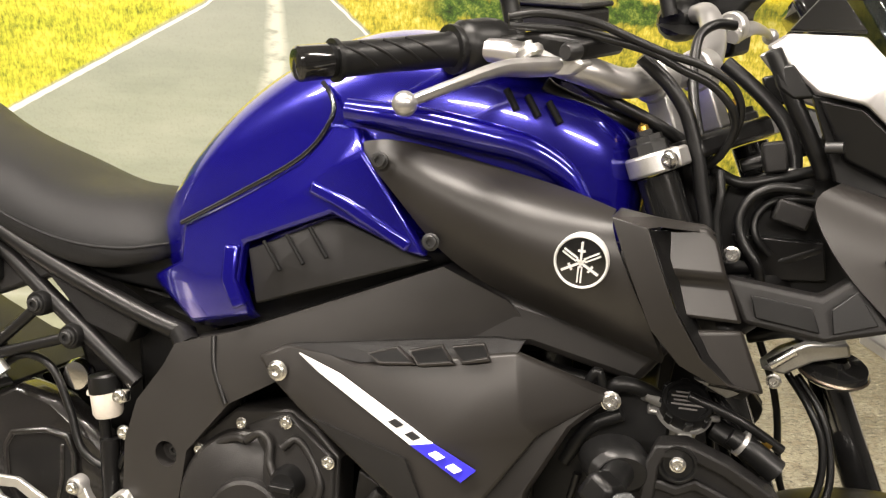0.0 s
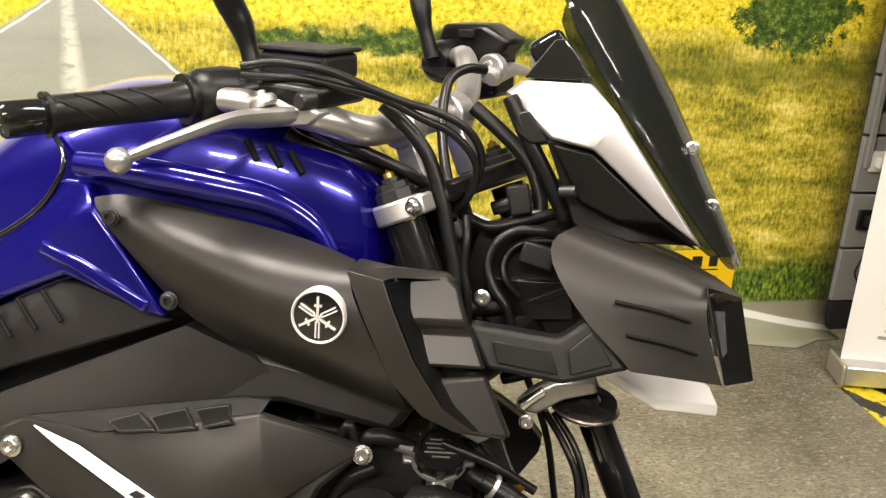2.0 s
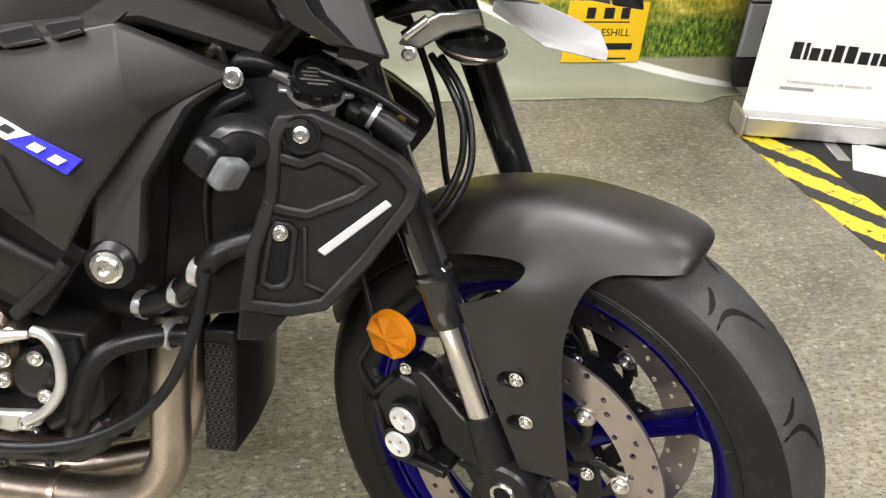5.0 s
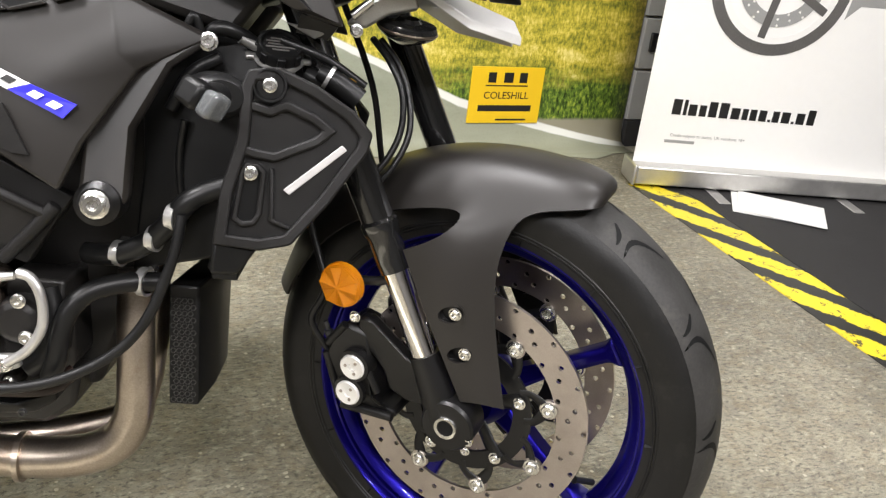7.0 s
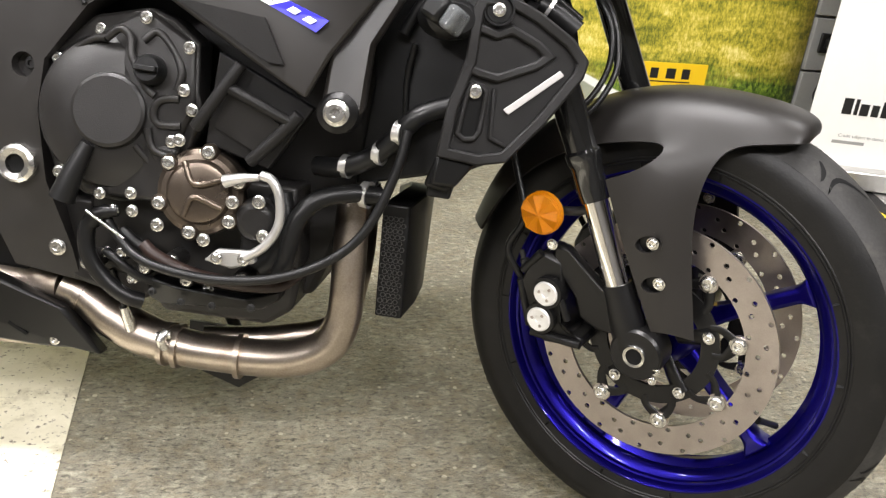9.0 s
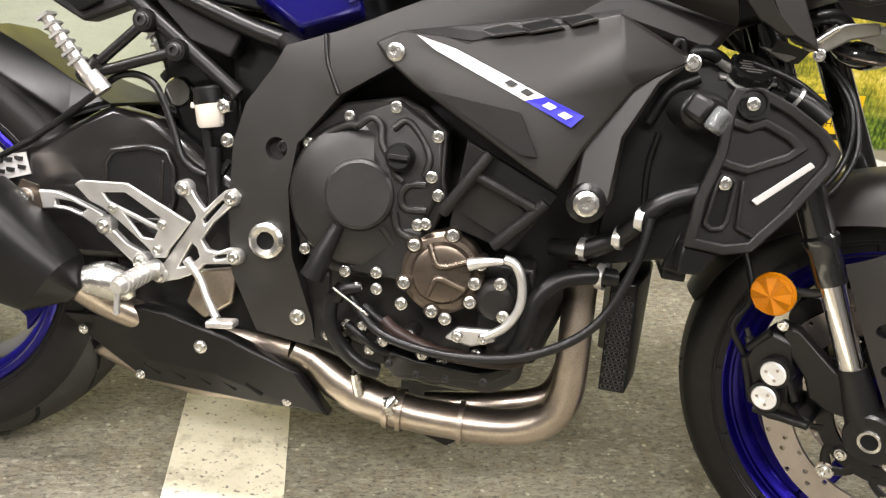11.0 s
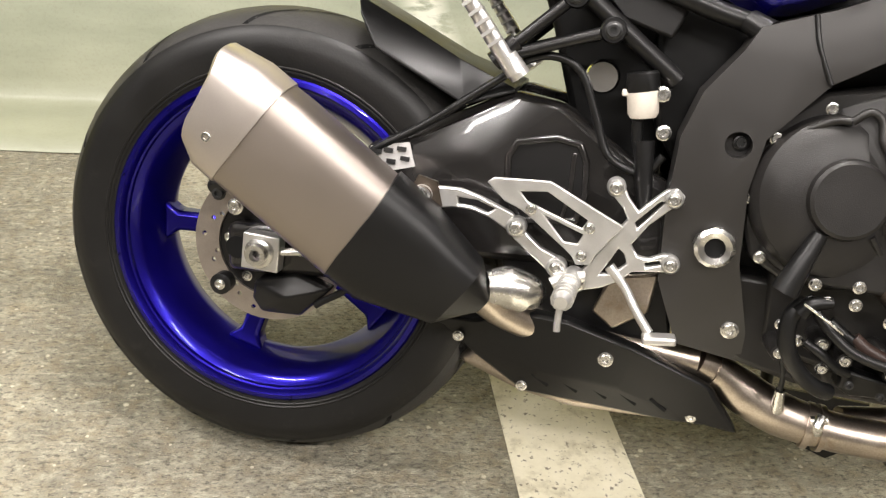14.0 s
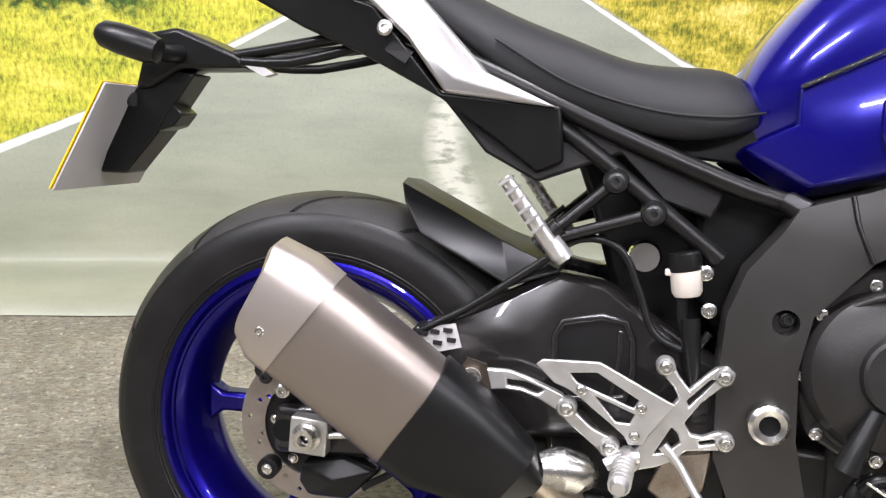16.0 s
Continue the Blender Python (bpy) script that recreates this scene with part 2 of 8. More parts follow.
def mural_print():
    """The printed landscape: a road with white edge lines and a worn centre line between flowering verges."""
    m, nt, p = graph("landscape_print")
    xyz = node(nt, "ShaderNodeSeparateXYZ")
    nt.links.new(nt.nodes.new("ShaderNodeTexCoord").outputs["Object"], xyz.inputs[0])
    u0, v = xyz.outputs[0], mathn(nt, "ADD", xyz.outputs[1], xyz.outputs[2])
    ruffle = mathn(nt, "MULTIPLY", mathn(nt, "SUBTRACT", noisen(nt, 24, 3), 0.5), 0.012)
    u = mathn(nt, "ADD", u0, ruffle)

    def line(slope, const):
        return mathn(nt, "ADD", mathn(nt, "MULTIPLY", u, slope), const)

    def soft(a, b, width):
        """1 where a lies above b."""
        return mathn(nt, "ADD", mathn(nt, "MULTIPLY", mathn(nt, "SUBTRACT", a, b), 1 / width), 0.5, clamp=True)

    def highest(*lines):
        out = lines[0]
        for other in lines[1:]:
            out = mathn(nt, "MAXIMUM", out, other)
        return out

    left = highest(line(0.41, 1.1), line(0.54, 1.284), line(0.66, 1.366))
    right = highest(line(-0.92, 0.652), line(-0.56, 0.724), line(-0.43, 0.705), line(-0.27, 0.506))
    verge = mathn(nt, "MAXIMUM", soft(v, left, 0.012), soft(v, right, 0.012))
    edge_w = mathn(nt, "ADD", mathn(nt, "MULTIPLY", mathn(nt, "SUBTRACT", 1.0, v), 0.016), 0.004)
    near_l = mathn(nt, "SUBTRACT", 1, mathn(nt, "DIVIDE", mathn(nt, "ABSOLUTE", mathn(nt, "SUBTRACT", v, mathn(nt, "SUBTRACT", left, 0.012))), edge_w), clamp=True)
    near_r = mathn(nt, "SUBTRACT", 1, mathn(nt, "DIVIDE", mathn(nt, "ABSOLUTE", mathn(nt, "SUBTRACT", v, mathn(nt, "SUBTRACT", right, 0.012))), edge_w), clamp=True)
    lines = mathn(nt, "MULTIPLY", mathn(nt, "MAXIMUM", near_l, near_r), 3, clamp=True)
    centre = mathn(nt, "SUBTRACT", -0.478, mathn(nt, "MULTIPLY", mathn(nt, "SUBTRACT", mathn(nt, "MULTIPLY", mathn(nt, "SUBTRACT", 0.75, v), 3.3, clamp=True), mathn(nt, "MULTIPLY", mathn(nt, "SUBTRACT", 0.35, v), 5.5, clamp=True)), 0.07))
    dash_w = mathn(nt, "ADD", mathn(nt, "MULTIPLY", mathn(nt, "SUBTRACT", 1.0, v), 0.06), 0.015)
    dash = mathn(nt, "SUBTRACT", 1.4, mathn(nt, "DIVIDE", mathn(nt, "ABSOLUTE", mathn(nt, "SUBTRACT", u, centre)), dash_w), clamp=True)
    streak = ramp(nt, noisen(nt, 7, 4, 0.6, stretch=(2, 1, 6)), [(0.36, (0, 0, 0)), (0.52, (1, 1, 1))])
    dash = mathn(nt, "MULTIPLY", dash, streak)

    road = ramp(nt, noisen(nt, 3.0, 5, 0.6, stretch=(0.6, 1, 2.5)), [(0.3, (0.27, 0.3, 0.23)), (0.7, (0.41, 0.43, 0.34))])
    road = mixc(nt, mathn(nt, "MULTIPLY", ramp(nt, noisen(nt, 130, 3), [(0.5, (0, 0, 0)), (0.75, (1, 1, 1))]), 0.25), road, (0.2, 0.19, 0.15))
    low = mathn(nt, "MULTIPLY", mathn(nt, "SUBTRACT", 0.45, v), 2.2, clamp=True)
    road = mixc(nt, mathn(nt, "MULTIPLY", low, 0.45), road, (0.27, 0.26, 0.16))
    far = mathn(nt, "MULTIPLY", mathn(nt, "SUBTRACT", v, 0.62), 2.0, clamp=True)
    road = mixc(nt, mathn(nt, "MULTIPLY", far, 0.6), road, (0.34, 0.35, 0.34))
    # grey gravel shoulder at the right
    shoulder = mathn(nt, "SUBTRACT", 1, soft(v, mathn(nt, "ADD", 0.097, ruffle), 0.012), clamp=True)
    shoulder = mathn(nt, "MULTIPLY", shoulder, soft(u, 0.3, 0.3))

    blades = noisen(nt, 24, 7, 0.8, stretch=(3.6, 1, 1.7))
    clumps = noisen(nt, 5, 4, 0.6, stretch=(1, 1, 3.2))
    both = mathn(nt, "ADD", mathn(nt, "MULTIPLY", blades, 0.56), mathn(nt, "MULTIPLY", clumps, 0.44))
    grass = ramp(nt, both, [(0.37, (0.035, 0.055, 0.006)), (0.445, (0.22, 0.22, 0.022)), (0.53, (0.58, 0.48, 0.05)), (0.63, (0.88, 0.76, 0.26))])
    bloom = ramp(nt, noisen(nt, 60, 5, 0.8), [(0.35, (0.3, 0.28, 0.02)), (0.48, (0.78, 0.62, 0.02)), (0.62, (0.95, 0.85, 0.12))])
    top = soft(v, mathn(nt, "ADD", mathn(nt, "MULTIPLY", clumps, 0.16), 0.9), 0.05)
    grass = mixc(nt, top, grass, bloom)
    # green bank close to the road
    bank = ramp(nt, noisen(nt, 34, 5, 0.75, stretch=(2.4, 1, 1)), [(0.38, (0.014, 0.03, 0.004)), (0.52, (0.1, 0.17, 0.02)), (0.66, (0.36, 0.44, 0.05))])
    near = mathn(nt, "MULTIPLY", soft(0.34, mathn(nt, "ADD", v, mathn(nt, "MULTIPLY", clumps, 0.16)), 0.1), soft(u, 0.2, 0.2))
    grass = mixc(nt, near, grass, bank)
    lv = mathn(nt, "MULTIPLY", soft(-0.4, u, 0.1), ramp(nt, blades, [(0.35, (0, 0, 0)), (0.62, (1, 1, 1))]))
    grass = mixc(nt, mathn(nt, "MULTIPLY", lv, 0.7), grass, (0.62, 0.68, 0.06))
    # bushes and the dark tree clump
    leaf = ramp(nt, noisen(nt, 38, 6, 0.8), [(0.36, (0.01, 0.022, 0.004)), (0.52, (0.06, 0.12, 0.015)), (0.68, (0.34, 0.4, 0.08))])
    bump_u = mathn(nt, "MULTIPLY", mathn(nt, "SUBTRACT", noisen(nt, 11, 5, 0.7), 0.5), 0.35)
    du, dv = mathn(nt, "MULTIPLY", mathn(nt, "SUBTRACT", u, 1.63), 1 / 0.2), mathn(nt, "MULTIPLY", mathn(nt, "SUBTRACT", v, 1.05), 1 / 0.12)
    tree = mathn(nt, "SUBTRACT", 1, mathn(nt, "ADD", mathn(nt, "MULTIPLY", du, du), mathn(nt, "MULTIPLY", dv, dv)))
    ragged = mathn(nt, "MULTIPLY", mathn(nt, "SUBTRACT", noisen(nt, 16, 7, 0.8), 0.5), 5)
    tree = mathn(nt, "MULTIPLY", mathn(nt, "ADD", tree, ragged), 6, clamp=True)
    hedge = mathn(nt, "MULTIPLY", soft(0.035, mathn(nt, "ABSOLUTE", mathn(nt, "ADD", mathn(nt, "SUBTRACT", v, 0.925), mathn(nt, "MULTIPLY", bump_u, 0.5))), 0.02),
                  mathn(nt, "MULTIPLY", soft(u, -0.05, 0.1), soft(0.9, u, 0.2)))
    wood = mathn(nt, "MULTIPLY", soft(-1.36, mathn(nt, "ADD", u, bump_u), 0.05), soft(mathn(nt, "ADD", v, bump_u), 0.74, 0.05))
    shade = mathn(nt, "MULTIPLY", soft(0.05, mathn(nt, "ABSOLUTE", mathn(nt, "ADD", mathn(nt, "SUBTRACT", v, 0.87), mathn(nt, "MULTIPLY", bump_u, 0.6))), 0.05), soft(u, 1.05, 0.3))
    grass = mixc(nt, mathn(nt, "MULTIPLY", shade, 0.6), grass, (0.08, 0.11, 0.012))
    grass = mixc(nt, mathn(nt, "MAXIMUM", mathn(nt, "MAXIMUM", tree, wood), hedge), grass, leaf)

    col = mixc(nt, verge, road, grass)
    col = mixc(nt, mathn(nt, "MULTIPLY", shoulder, verge), col, (0.3, 0.28, 0.2))
    col = mixc(nt, mathn(nt, "MULTIPLY", dash, mathn(nt, "SUBTRACT", 1, verge)), col, (0.66, 0.66, 0.56))
    col = mixc(nt, lines, col, (0.8, 0.8, 0.74))
    nt.links.new(col, p.inputs["Base Color"])
    p.inputs["Roughness"].default_value = 0.42
    nt.links.new(bumpn(nt, noisen(nt, 2.5, 2), 0.5, 0.018), p.inputs["Normal"])
    return m


M_AMBER, M_SMOKE, M_LENS = amber_lens(), smoke_glass(), clear_lens()
M_FLOOR, M_LINE, M_TAPE, M_MURAL = floor_screed(), worn_line(), hazard_tape(), mural_print()
M_PLASTER = surface("painted_wall", (0.26, 0.255, 0.25), 0.7, 0, 0.04, 2, 200, 0.1)
M_CEILING = surface("ceiling_tile", (0.28, 0.275, 0.27), 0.8, 0, 0.04, 2, 200, 0.1)
M_MAT = surface("black_mat", (0.016, 0.015, 0.015), 0.75, 0, 0.2, 6, 800, 0.4)
M_PANEL = surface("grey_slat_panel", (0.3, 0.3, 0.29), 0.45, 0, 0.1, 7, 300, 0.05)
M_BANNER = surface("white_banner_print", (0.82, 0.81, 0.78), 0.5, 0, 0.02, 1.5, 40)
M_GREYTONE = surface("dark_grey_print", (0.1, 0.095, 0.09), 0.5, 0, 0.25, 9, 300)
M_CARD = surface("white_card", (0.8, 0.79, 0.76), 0.5, 0, 0.03, 3, 200)


def glow(name, strength):
    m, nt, p = graph(name)
    p.inputs["Emission Color"].default_value = (1, 0.97, 0.9, 1)
    p.inputs["Emission Strength"].default_value = strength
    return m


M_DIFFUSER = glow("lit_diffuser", 6)


# ---- building ----
def bm_of(verts, faces):
    bm = bmesh.new()
    vs = [bm.verts.new(v) for v in verts]
    for f in faces:
        bm.faces.new([vs[i] for i in f])
    bmesh.ops.recalc_face_normals(bm, faces=bm.faces)
    return bm


def join(*bms):
    out = bmesh.new()
    for b in bms:
        me = bpy.data.meshes.new("tmp")
        b.to_mesh(me)
        b.free()
        out.from_mesh(me)
        bpy.data.meshes.remove(me)
    return out


def moved(bm, m):
    bm.transform(m)
    return bm


def box(x0, x1, y0, y1, z0, z1):
    bm = bmesh.new()
    bmesh.ops.create_cube(bm, size=1)
    bm.transform(Matrix.Translation(((x0 + x1) / 2, (y0 + y1) / 2, (z0 + z1) / 2)) @ Matrix.Diagonal((x1 - x0, y1 - y0, z1 - z0, 1)))
    return bm


def relief(verts, faces, depth=0.012, push=(0, 1, 0)):
    """Facets with thickness: the front as given, a back pushed away, and sides along the border."""
    n, d = len(verts), Vector(push) * depth
    back = [tuple(Vector(v) + d) for v in verts]
    count = {}
    for f in faces:
        for a, b in zip(f, (*f[1:], f[0])):
            count[frozenset((a, b))] = count.get(frozenset((a, b)), 0) + 1
    out = [tuple(f) for f in faces] + [tuple(i + n for i in reversed(f)) for f in faces]
    for f in faces:
        for a, b in zip(f, (*f[1:], f[0])):
            if count[frozenset((a, b))] == 1:
                out.append((b, a, a + n, b + n))
    return bm_of([*verts, *back], out)


def slab(outline, y0, depth):
    """A plate cut to an outline of (x, z)."""
    vs = [(x, y0, z) for x, z in outline]
    return relief(vs, [tuple(range(len(vs)))], depth)


def poly(outline, depth=0.01):
    return relief(outline, [tuple(range(len(outline)))], depth)


def face(points, fan=None, depth=0.012, push=(0, 1, 0)):
    return relief(points, fan or [tuple(range(len(points)))], depth, push)


def fan_of(n, c):
    return [(i, (i + 1) % n, c) for i in range(n)]


def band(points, width, depth, push, closed=False):
    """A flat strip of even width along a line drawn on a side surface, with thickness."""
    pts, n, verts = [Vector(p) for p in points], len(points), []
    for i, p in enumerate(pts):
        a = pts[i - 1] if i or closed else p
        b = pts[(i + 1) % n] if i < n - 1 or closed else p
        da, db = (p - a), (b - p)
        da = da.normalized() if da.length > 1e-6 else db.normalized()
        db = db.normalized() if db.length > 1e-6 else da
        way = (da + db).normalized() if (da + db).length > 1e-6 else da
        side = Vector((-way.z, 0, way.x)) * (width / 2) / max(0.5, way.dot(da))
        verts += [tuple(p + side), tuple(p - side)]
    faces = [(2 * i, 2 * i + 1, (2 * i + 3) % (2 * n), (2 * i + 2) % (2 * n)) for i in range(n if closed else n - 1)]
    return relief(verts, faces, depth, push)


def bake(bm, levels, thick):
    """A sheet smoothed and given thickness, as a plain mesh."""
    me = bpy.data.meshes.new("tmp")
    bm.to_mesh(me)
    bm.free()
    ob = new("tmp", me)
    md = ob.modifiers.new("smooth", "SUBSURF")
    md.levels = md.render_levels = levels
    md.boundary_smooth = "PRESERVE_CORNERS"
    md = ob.modifiers.new("thick", "SOLIDIFY")
    md.thickness, md.offset = thick, -1
    dg = bpy.context.evaluated_depsgraph_get()
    done = bpy.data.meshes.new_from_object(ob.evaluated_get(dg))
    bpy.data.objects.remove(ob)
    out = bmesh.new()
    out.from_mesh(done)
    bpy.data.meshes.remove(done)
    return out


def drill(bm, *cutters):
    """The solid with every cutter taken out of it."""
    def temp(b):
        me = bpy.data.meshes.new("tmp")
        b.to_mesh(me)
        b.free()
        return new("tmp", me)

    ob, tools = temp(bm), [temp(c) for c in cutters]
    for tool in tools:
        md = ob.modifiers.new("cut", "BOOLEAN")
        md.operation, md.solver, md.object = "DIFFERENCE", "EXACT", tool
    dg = bpy.context.evaluated_depsgraph_get()
    me = bpy.data.meshes.new_from_object(ob.evaluated_get(dg))
    for o in (ob, *tools):
        bpy.data.objects.remove(o)
    out = bmesh.new()
    out.from_mesh(me)
    bpy.data.meshes.remove(me)
    return out


def rod(x, y, z, r, h, segs=24, wide=1.0):
    """A plug along y, about (x, y, z)."""
    return moved(lathe([(0, -h), (r, -h), (r, h), (0, h)], segs), at(x, y, z) @ Matrix.Diagonal((wide, 1, 1, 1)))


def spline(points, steps=6):
    pts = [Vector(p) for p in points]
    ext = [2 * pts[0] - pts[1], *pts, 2 * pts[-1] - pts[-2]]
    out = []
    for i in range(1, len(ext) - 2):
        a, b, c, d = ext[i - 1 : i + 3]
        for k in range(steps):
            t = k / steps
            out.append(0.5 * (2 * b + (c - a) * t + (2 * a - 5 * b + 4 * c - d) * t * t + (3 * b - a - 3 * c + d) * t ** 3))
    return [*out, pts[-1]]


def tube(points, radius, segs=10, steps=6, flat=1.0):
    """A round bar along a smooth curve; radius may be a list, one for each point."""
    segs = max(segs, 12)
    path = spline(points, steps) if steps > 1 else [Vector(p) for p in points]
    radii = radius if isinstance(radius, (list, tuple)) else [radius] * len(points)
    verts, faces = [], []
    up = Vector((0.3, 0.9, 0.31)).normalized()
    for i, p in enumerate(path):
        way = (path[min(i + 1, len(path) - 1)] - path[max(i - 1, 0)]).normalized()
        side = way.cross(up)
        side = side.normalized() if side.length > 1e-4 else Vector((1, 0, 0))
        up = side.cross(way).normalized()
        s = i / max(1, len(path) - 1) * (len(points) - 1)
        k = min(int(s), len(points) - 2)
        r = radii[k] + (radii[k + 1] - radii[k]) * (s - k)
        for j in range(segs):
            a = 2 * math.pi * j / segs
            verts.append(p + side * (r * math.cos(a)) + up * (r * flat * math.sin(a)))
    n = len(path)
    for i in range(n - 1):
        for j in range(segs):
            k = (j + 1) % segs
            faces.append((i * segs + j, i * segs + k, (i + 1) * segs + k, (i + 1) * segs + j))
    faces += [tuple(range(segs)), tuple((n - 1) * segs + j for j in reversed(range(segs)))]
    return bm_of(verts, faces)


def lathe(profile, segs=48, closed=False):
    """A profile of (radius, y) turned round the y axis."""
    verts, faces, n = [], [], len(profile)
    for i in range(segs):
        a = 2 * math.pi * i / segs
        verts += [(r * math.cos(a), y, r * math.sin(a)) for r, y in profile]
    for i in range(segs):
        k = (i + 1) % segs
        for j in range(n if closed else n - 1):
            q = (j + 1) % n
            faces.append((i * n + j, i * n + q, k * n + q, k * n + j))
    bm = bm_of(verts, faces)
    bmesh.ops.remove_doubles(bm, verts=bm.verts, dist=1e-5)
    bmesh.ops.recalc_face_normals(bm, faces=bm.faces)
    return bm


def at(x, y, z, m=None):
    return Matrix.Translation((x, y, z)) @ (m or Matrix())


def finish(me, angle=35):
    me.shade_smooth()
    me.set_sharp_from_angle(angle=radians(angle))


def part(name, bm, material, parent, label="", bevel=0.0, subdiv=0, angle=35):
    me = bpy.data.meshes.new(name)
    bm.to_mesh(me)
    bm.free()
    me.materials.append(material)
    finish(me, angle if not subdiv else 180)
    ob = new(name, me)
    ob.parent = parent
    if bevel:
        md = ob.modifiers.new("bevel", "BEVEL")
        md.width, md.segments, md.limit_method, md.angle_limit = bevel, 2, "ANGLE", radians(24)
        md.use_clamp_overlap = True
    if subdiv:
        md = ob.modifiers.new("smooth", "SUBSURF")
        md.levels = md.render_levels = subdiv
    return tagged(ob, label) if label else ob


def thing(name, bm, material, label, category, group="", kind="", bevel=0.0, m=None):
    ob = part(name, bm, material, None, "", bevel)
    if m is not None:
        ob.matrix_world = m
    return tagged(ob, label, category, group, kind)


def root(name, label, category, m, group=""):
    ob = new(name)
    ob.empty_display_size = 0.05
    ob.matrix_world = m
    return tagged(ob, label, category, group)


def ring_holes(r0, r1, y, thick, cols, holes, hole_r):
    """A flat drilled ring: polar cells in rows; cells named in holes get an eight-sided hole."""
    rows = 4
    verts, faces, index = [], [], {}

    def vert(p):
        key = (round(p[0], 6), round(p[1], 6))
        if key not in index:
            index[key] = len(verts)
            verts.append((p[0], y, p[1]))
        return index[key]

    def polar(r, a):
        return (r * math.cos(a), r * math.sin(a))

    da, dr = 2 * math.pi / cols, (r1 - r0) / rows
    for c in range(cols):
        for k in range(rows):
            ra, rm, rb = r0 + dr * k, r0 + dr * (k + 0.5), r0 + dr * (k + 1)
            a0, am, a1 = da * c, da * (c + 0.5), da * (c + 1)
            rim = [polar(ra, a0), polar(ra, am), polar(ra, a1), polar(rm, a1), polar(rb, a1), polar(rb, am), polar(rb, a0), polar(rm, a0)]
            mid = polar(rm, am)
            if (c, k) in holes:
                inner = []
                for q in rim:
                    d = Vector((q[0] - mid[0], q[1] - mid[1])).normalized() * hole_r
                    inner.append((mid[0] + d.x, mid[1] + d.y))
                for i in range(8):
                    j = (i + 1) % 8
                    faces.append((vert(rim[i]), vert(rim[j]), vert(inner[j]), vert(inner[i])))
            else:
                faces.append(tuple(vert(q) for q in rim))
    return relief(verts, faces, thick)


# ---- the showroom ----
WALL_Y = 2.72
thing("floor", box(-6.2, 6.2, -5.2, 2.9, -0.12, 0), M_FLOOR, "dark speckled showroom floor with brown stains", "floor", kind="structure")
thing("ceiling", box(-6.2, 6.2, -5.2, 2.9, CEILING, CEILING + 0.1), M_CEILING, "plain pale showroom ceiling", "ceiling", kind="structure")
thing("wall_north", box(-6.2, 6.2, 0, 0.15, 0, CEILING), M_PLASTER, "pale painted wall behind the mural", "wall", kind="structure", m=at(0, WALL_Y + 0.004, 0))
thing("wall_south", box(-6.2, 6.2, -5.3, -5.15, 0, CEILING), M_PLASTER, "plain pale painted wall", "wall", kind="structure")
thing("wall_west", box(-6.3, -6.15, -5.15, 2.6, 0, CEILING), M_PLASTER, "plain pale painted wall", "wall", kind="structure")
thing("wall_east", box(6.15, 6.3, -5.15, 2.8, 0, CEILING), M_PLASTER, "plain pale painted wall", "wall", kind="structure")
thing("painted_line", box(-0.522, -0.332, -1.0, 2.325, 0.0, 0.002), M_LINE, "worn off-white painted line on the floor", "floor line", kind="structure")
thing("floor_mat", box(0.17, 3.6, -3.2, -0.02, 0.0, 0.004), M_MAT, "black matting on the floor", "mat", kind="structure", m=pose(1.725, 2.33, 0, 0, 0, -2.0))
tape = thing("hazard_tape", box(0.0, 0.17, -2.4, -0.02, 0.0, 0.0025), M_TAPE, "worn yellow and black hazard tape on the floor", "floor tape", kind="structure", m=pose(1.725, 2.33, 0, 0, 0, -2.0))
thing("skirting_board", box(1.94, 3.4, -0.03, -0.004, 0.0, 0.1), M_MAT, "black skirting under the display panel", "skirting", kind="structure", m=at(0, WALL_Y, 0))


def mural_sheet():
    """The print hangs down the wall, turns through a soft bend and runs out over the floor to an uneven edge."""
    xs = [-4.2 + 0.18 * i for i in range(34)] + [1.85, 1.935]
    rng = random.Random(4)
    rows = [2.3, 1.5, 0.8, 0.3, 0.08, 0.045, 0.022, 0.008, 0.0]
    verts, faces, n = [], [], 0
    for x in xs:
        end = 0.385 - 0.27 * min(1.0, max(0.0, (x - 0.1) / 0.6)) + (0.05 if 1.6 < x < 1.84 else 0) + rng.uniform(-0.006, 0.006)
        line = [(x, -0.004 - 0.03 * max(0, 1 - z / 0.08) ** 2, z + 0.003) for z in rows[:-1]]
        line += [(x, -0.06, 0.003), (x, -0.1, 0.0035), (x, -end, 0.003)]
        verts += line
        n = len(line)
    for i in range(len(xs) - 1):
        for j in range(n - 1):
            faces.append((i * n + j, i * n + j + 1, (i + 1) * n + j + 1, (i + 1) * n + j))
    return bm_of(verts, faces)


mural = part("wall_mural", mural_sheet(), M_MURAL, None, angle=80)
mural.matrix_world = at(0, WALL_Y, 0)
sol = mural.modifiers.new("thick", "SOLIDIFY")
sol.thickness, sol.offset = 0.002, 0
tagged(mural, "large printed mural of a country road through yellow fields", "mural")

for lx in (-2.5, -0.5, 1.5):
    for ly in (-1.3, 0.9):
        lamp = root("ceiling_light", "long white strip light on the ceiling", "ceiling light", at(lx, ly, CEILING), "strip lights on the ceiling")
        part("housing", box(-0.63, 0.63, -0.09, 0.09, -0.05, 0), M_WHITE, lamp, bevel=0.006)
        part("diffuser", box(-0.6, 0.6, -0.07, 0.07, -0.07, -0.05), M_DIFFUSER, lamp, "glowing white diffuser")


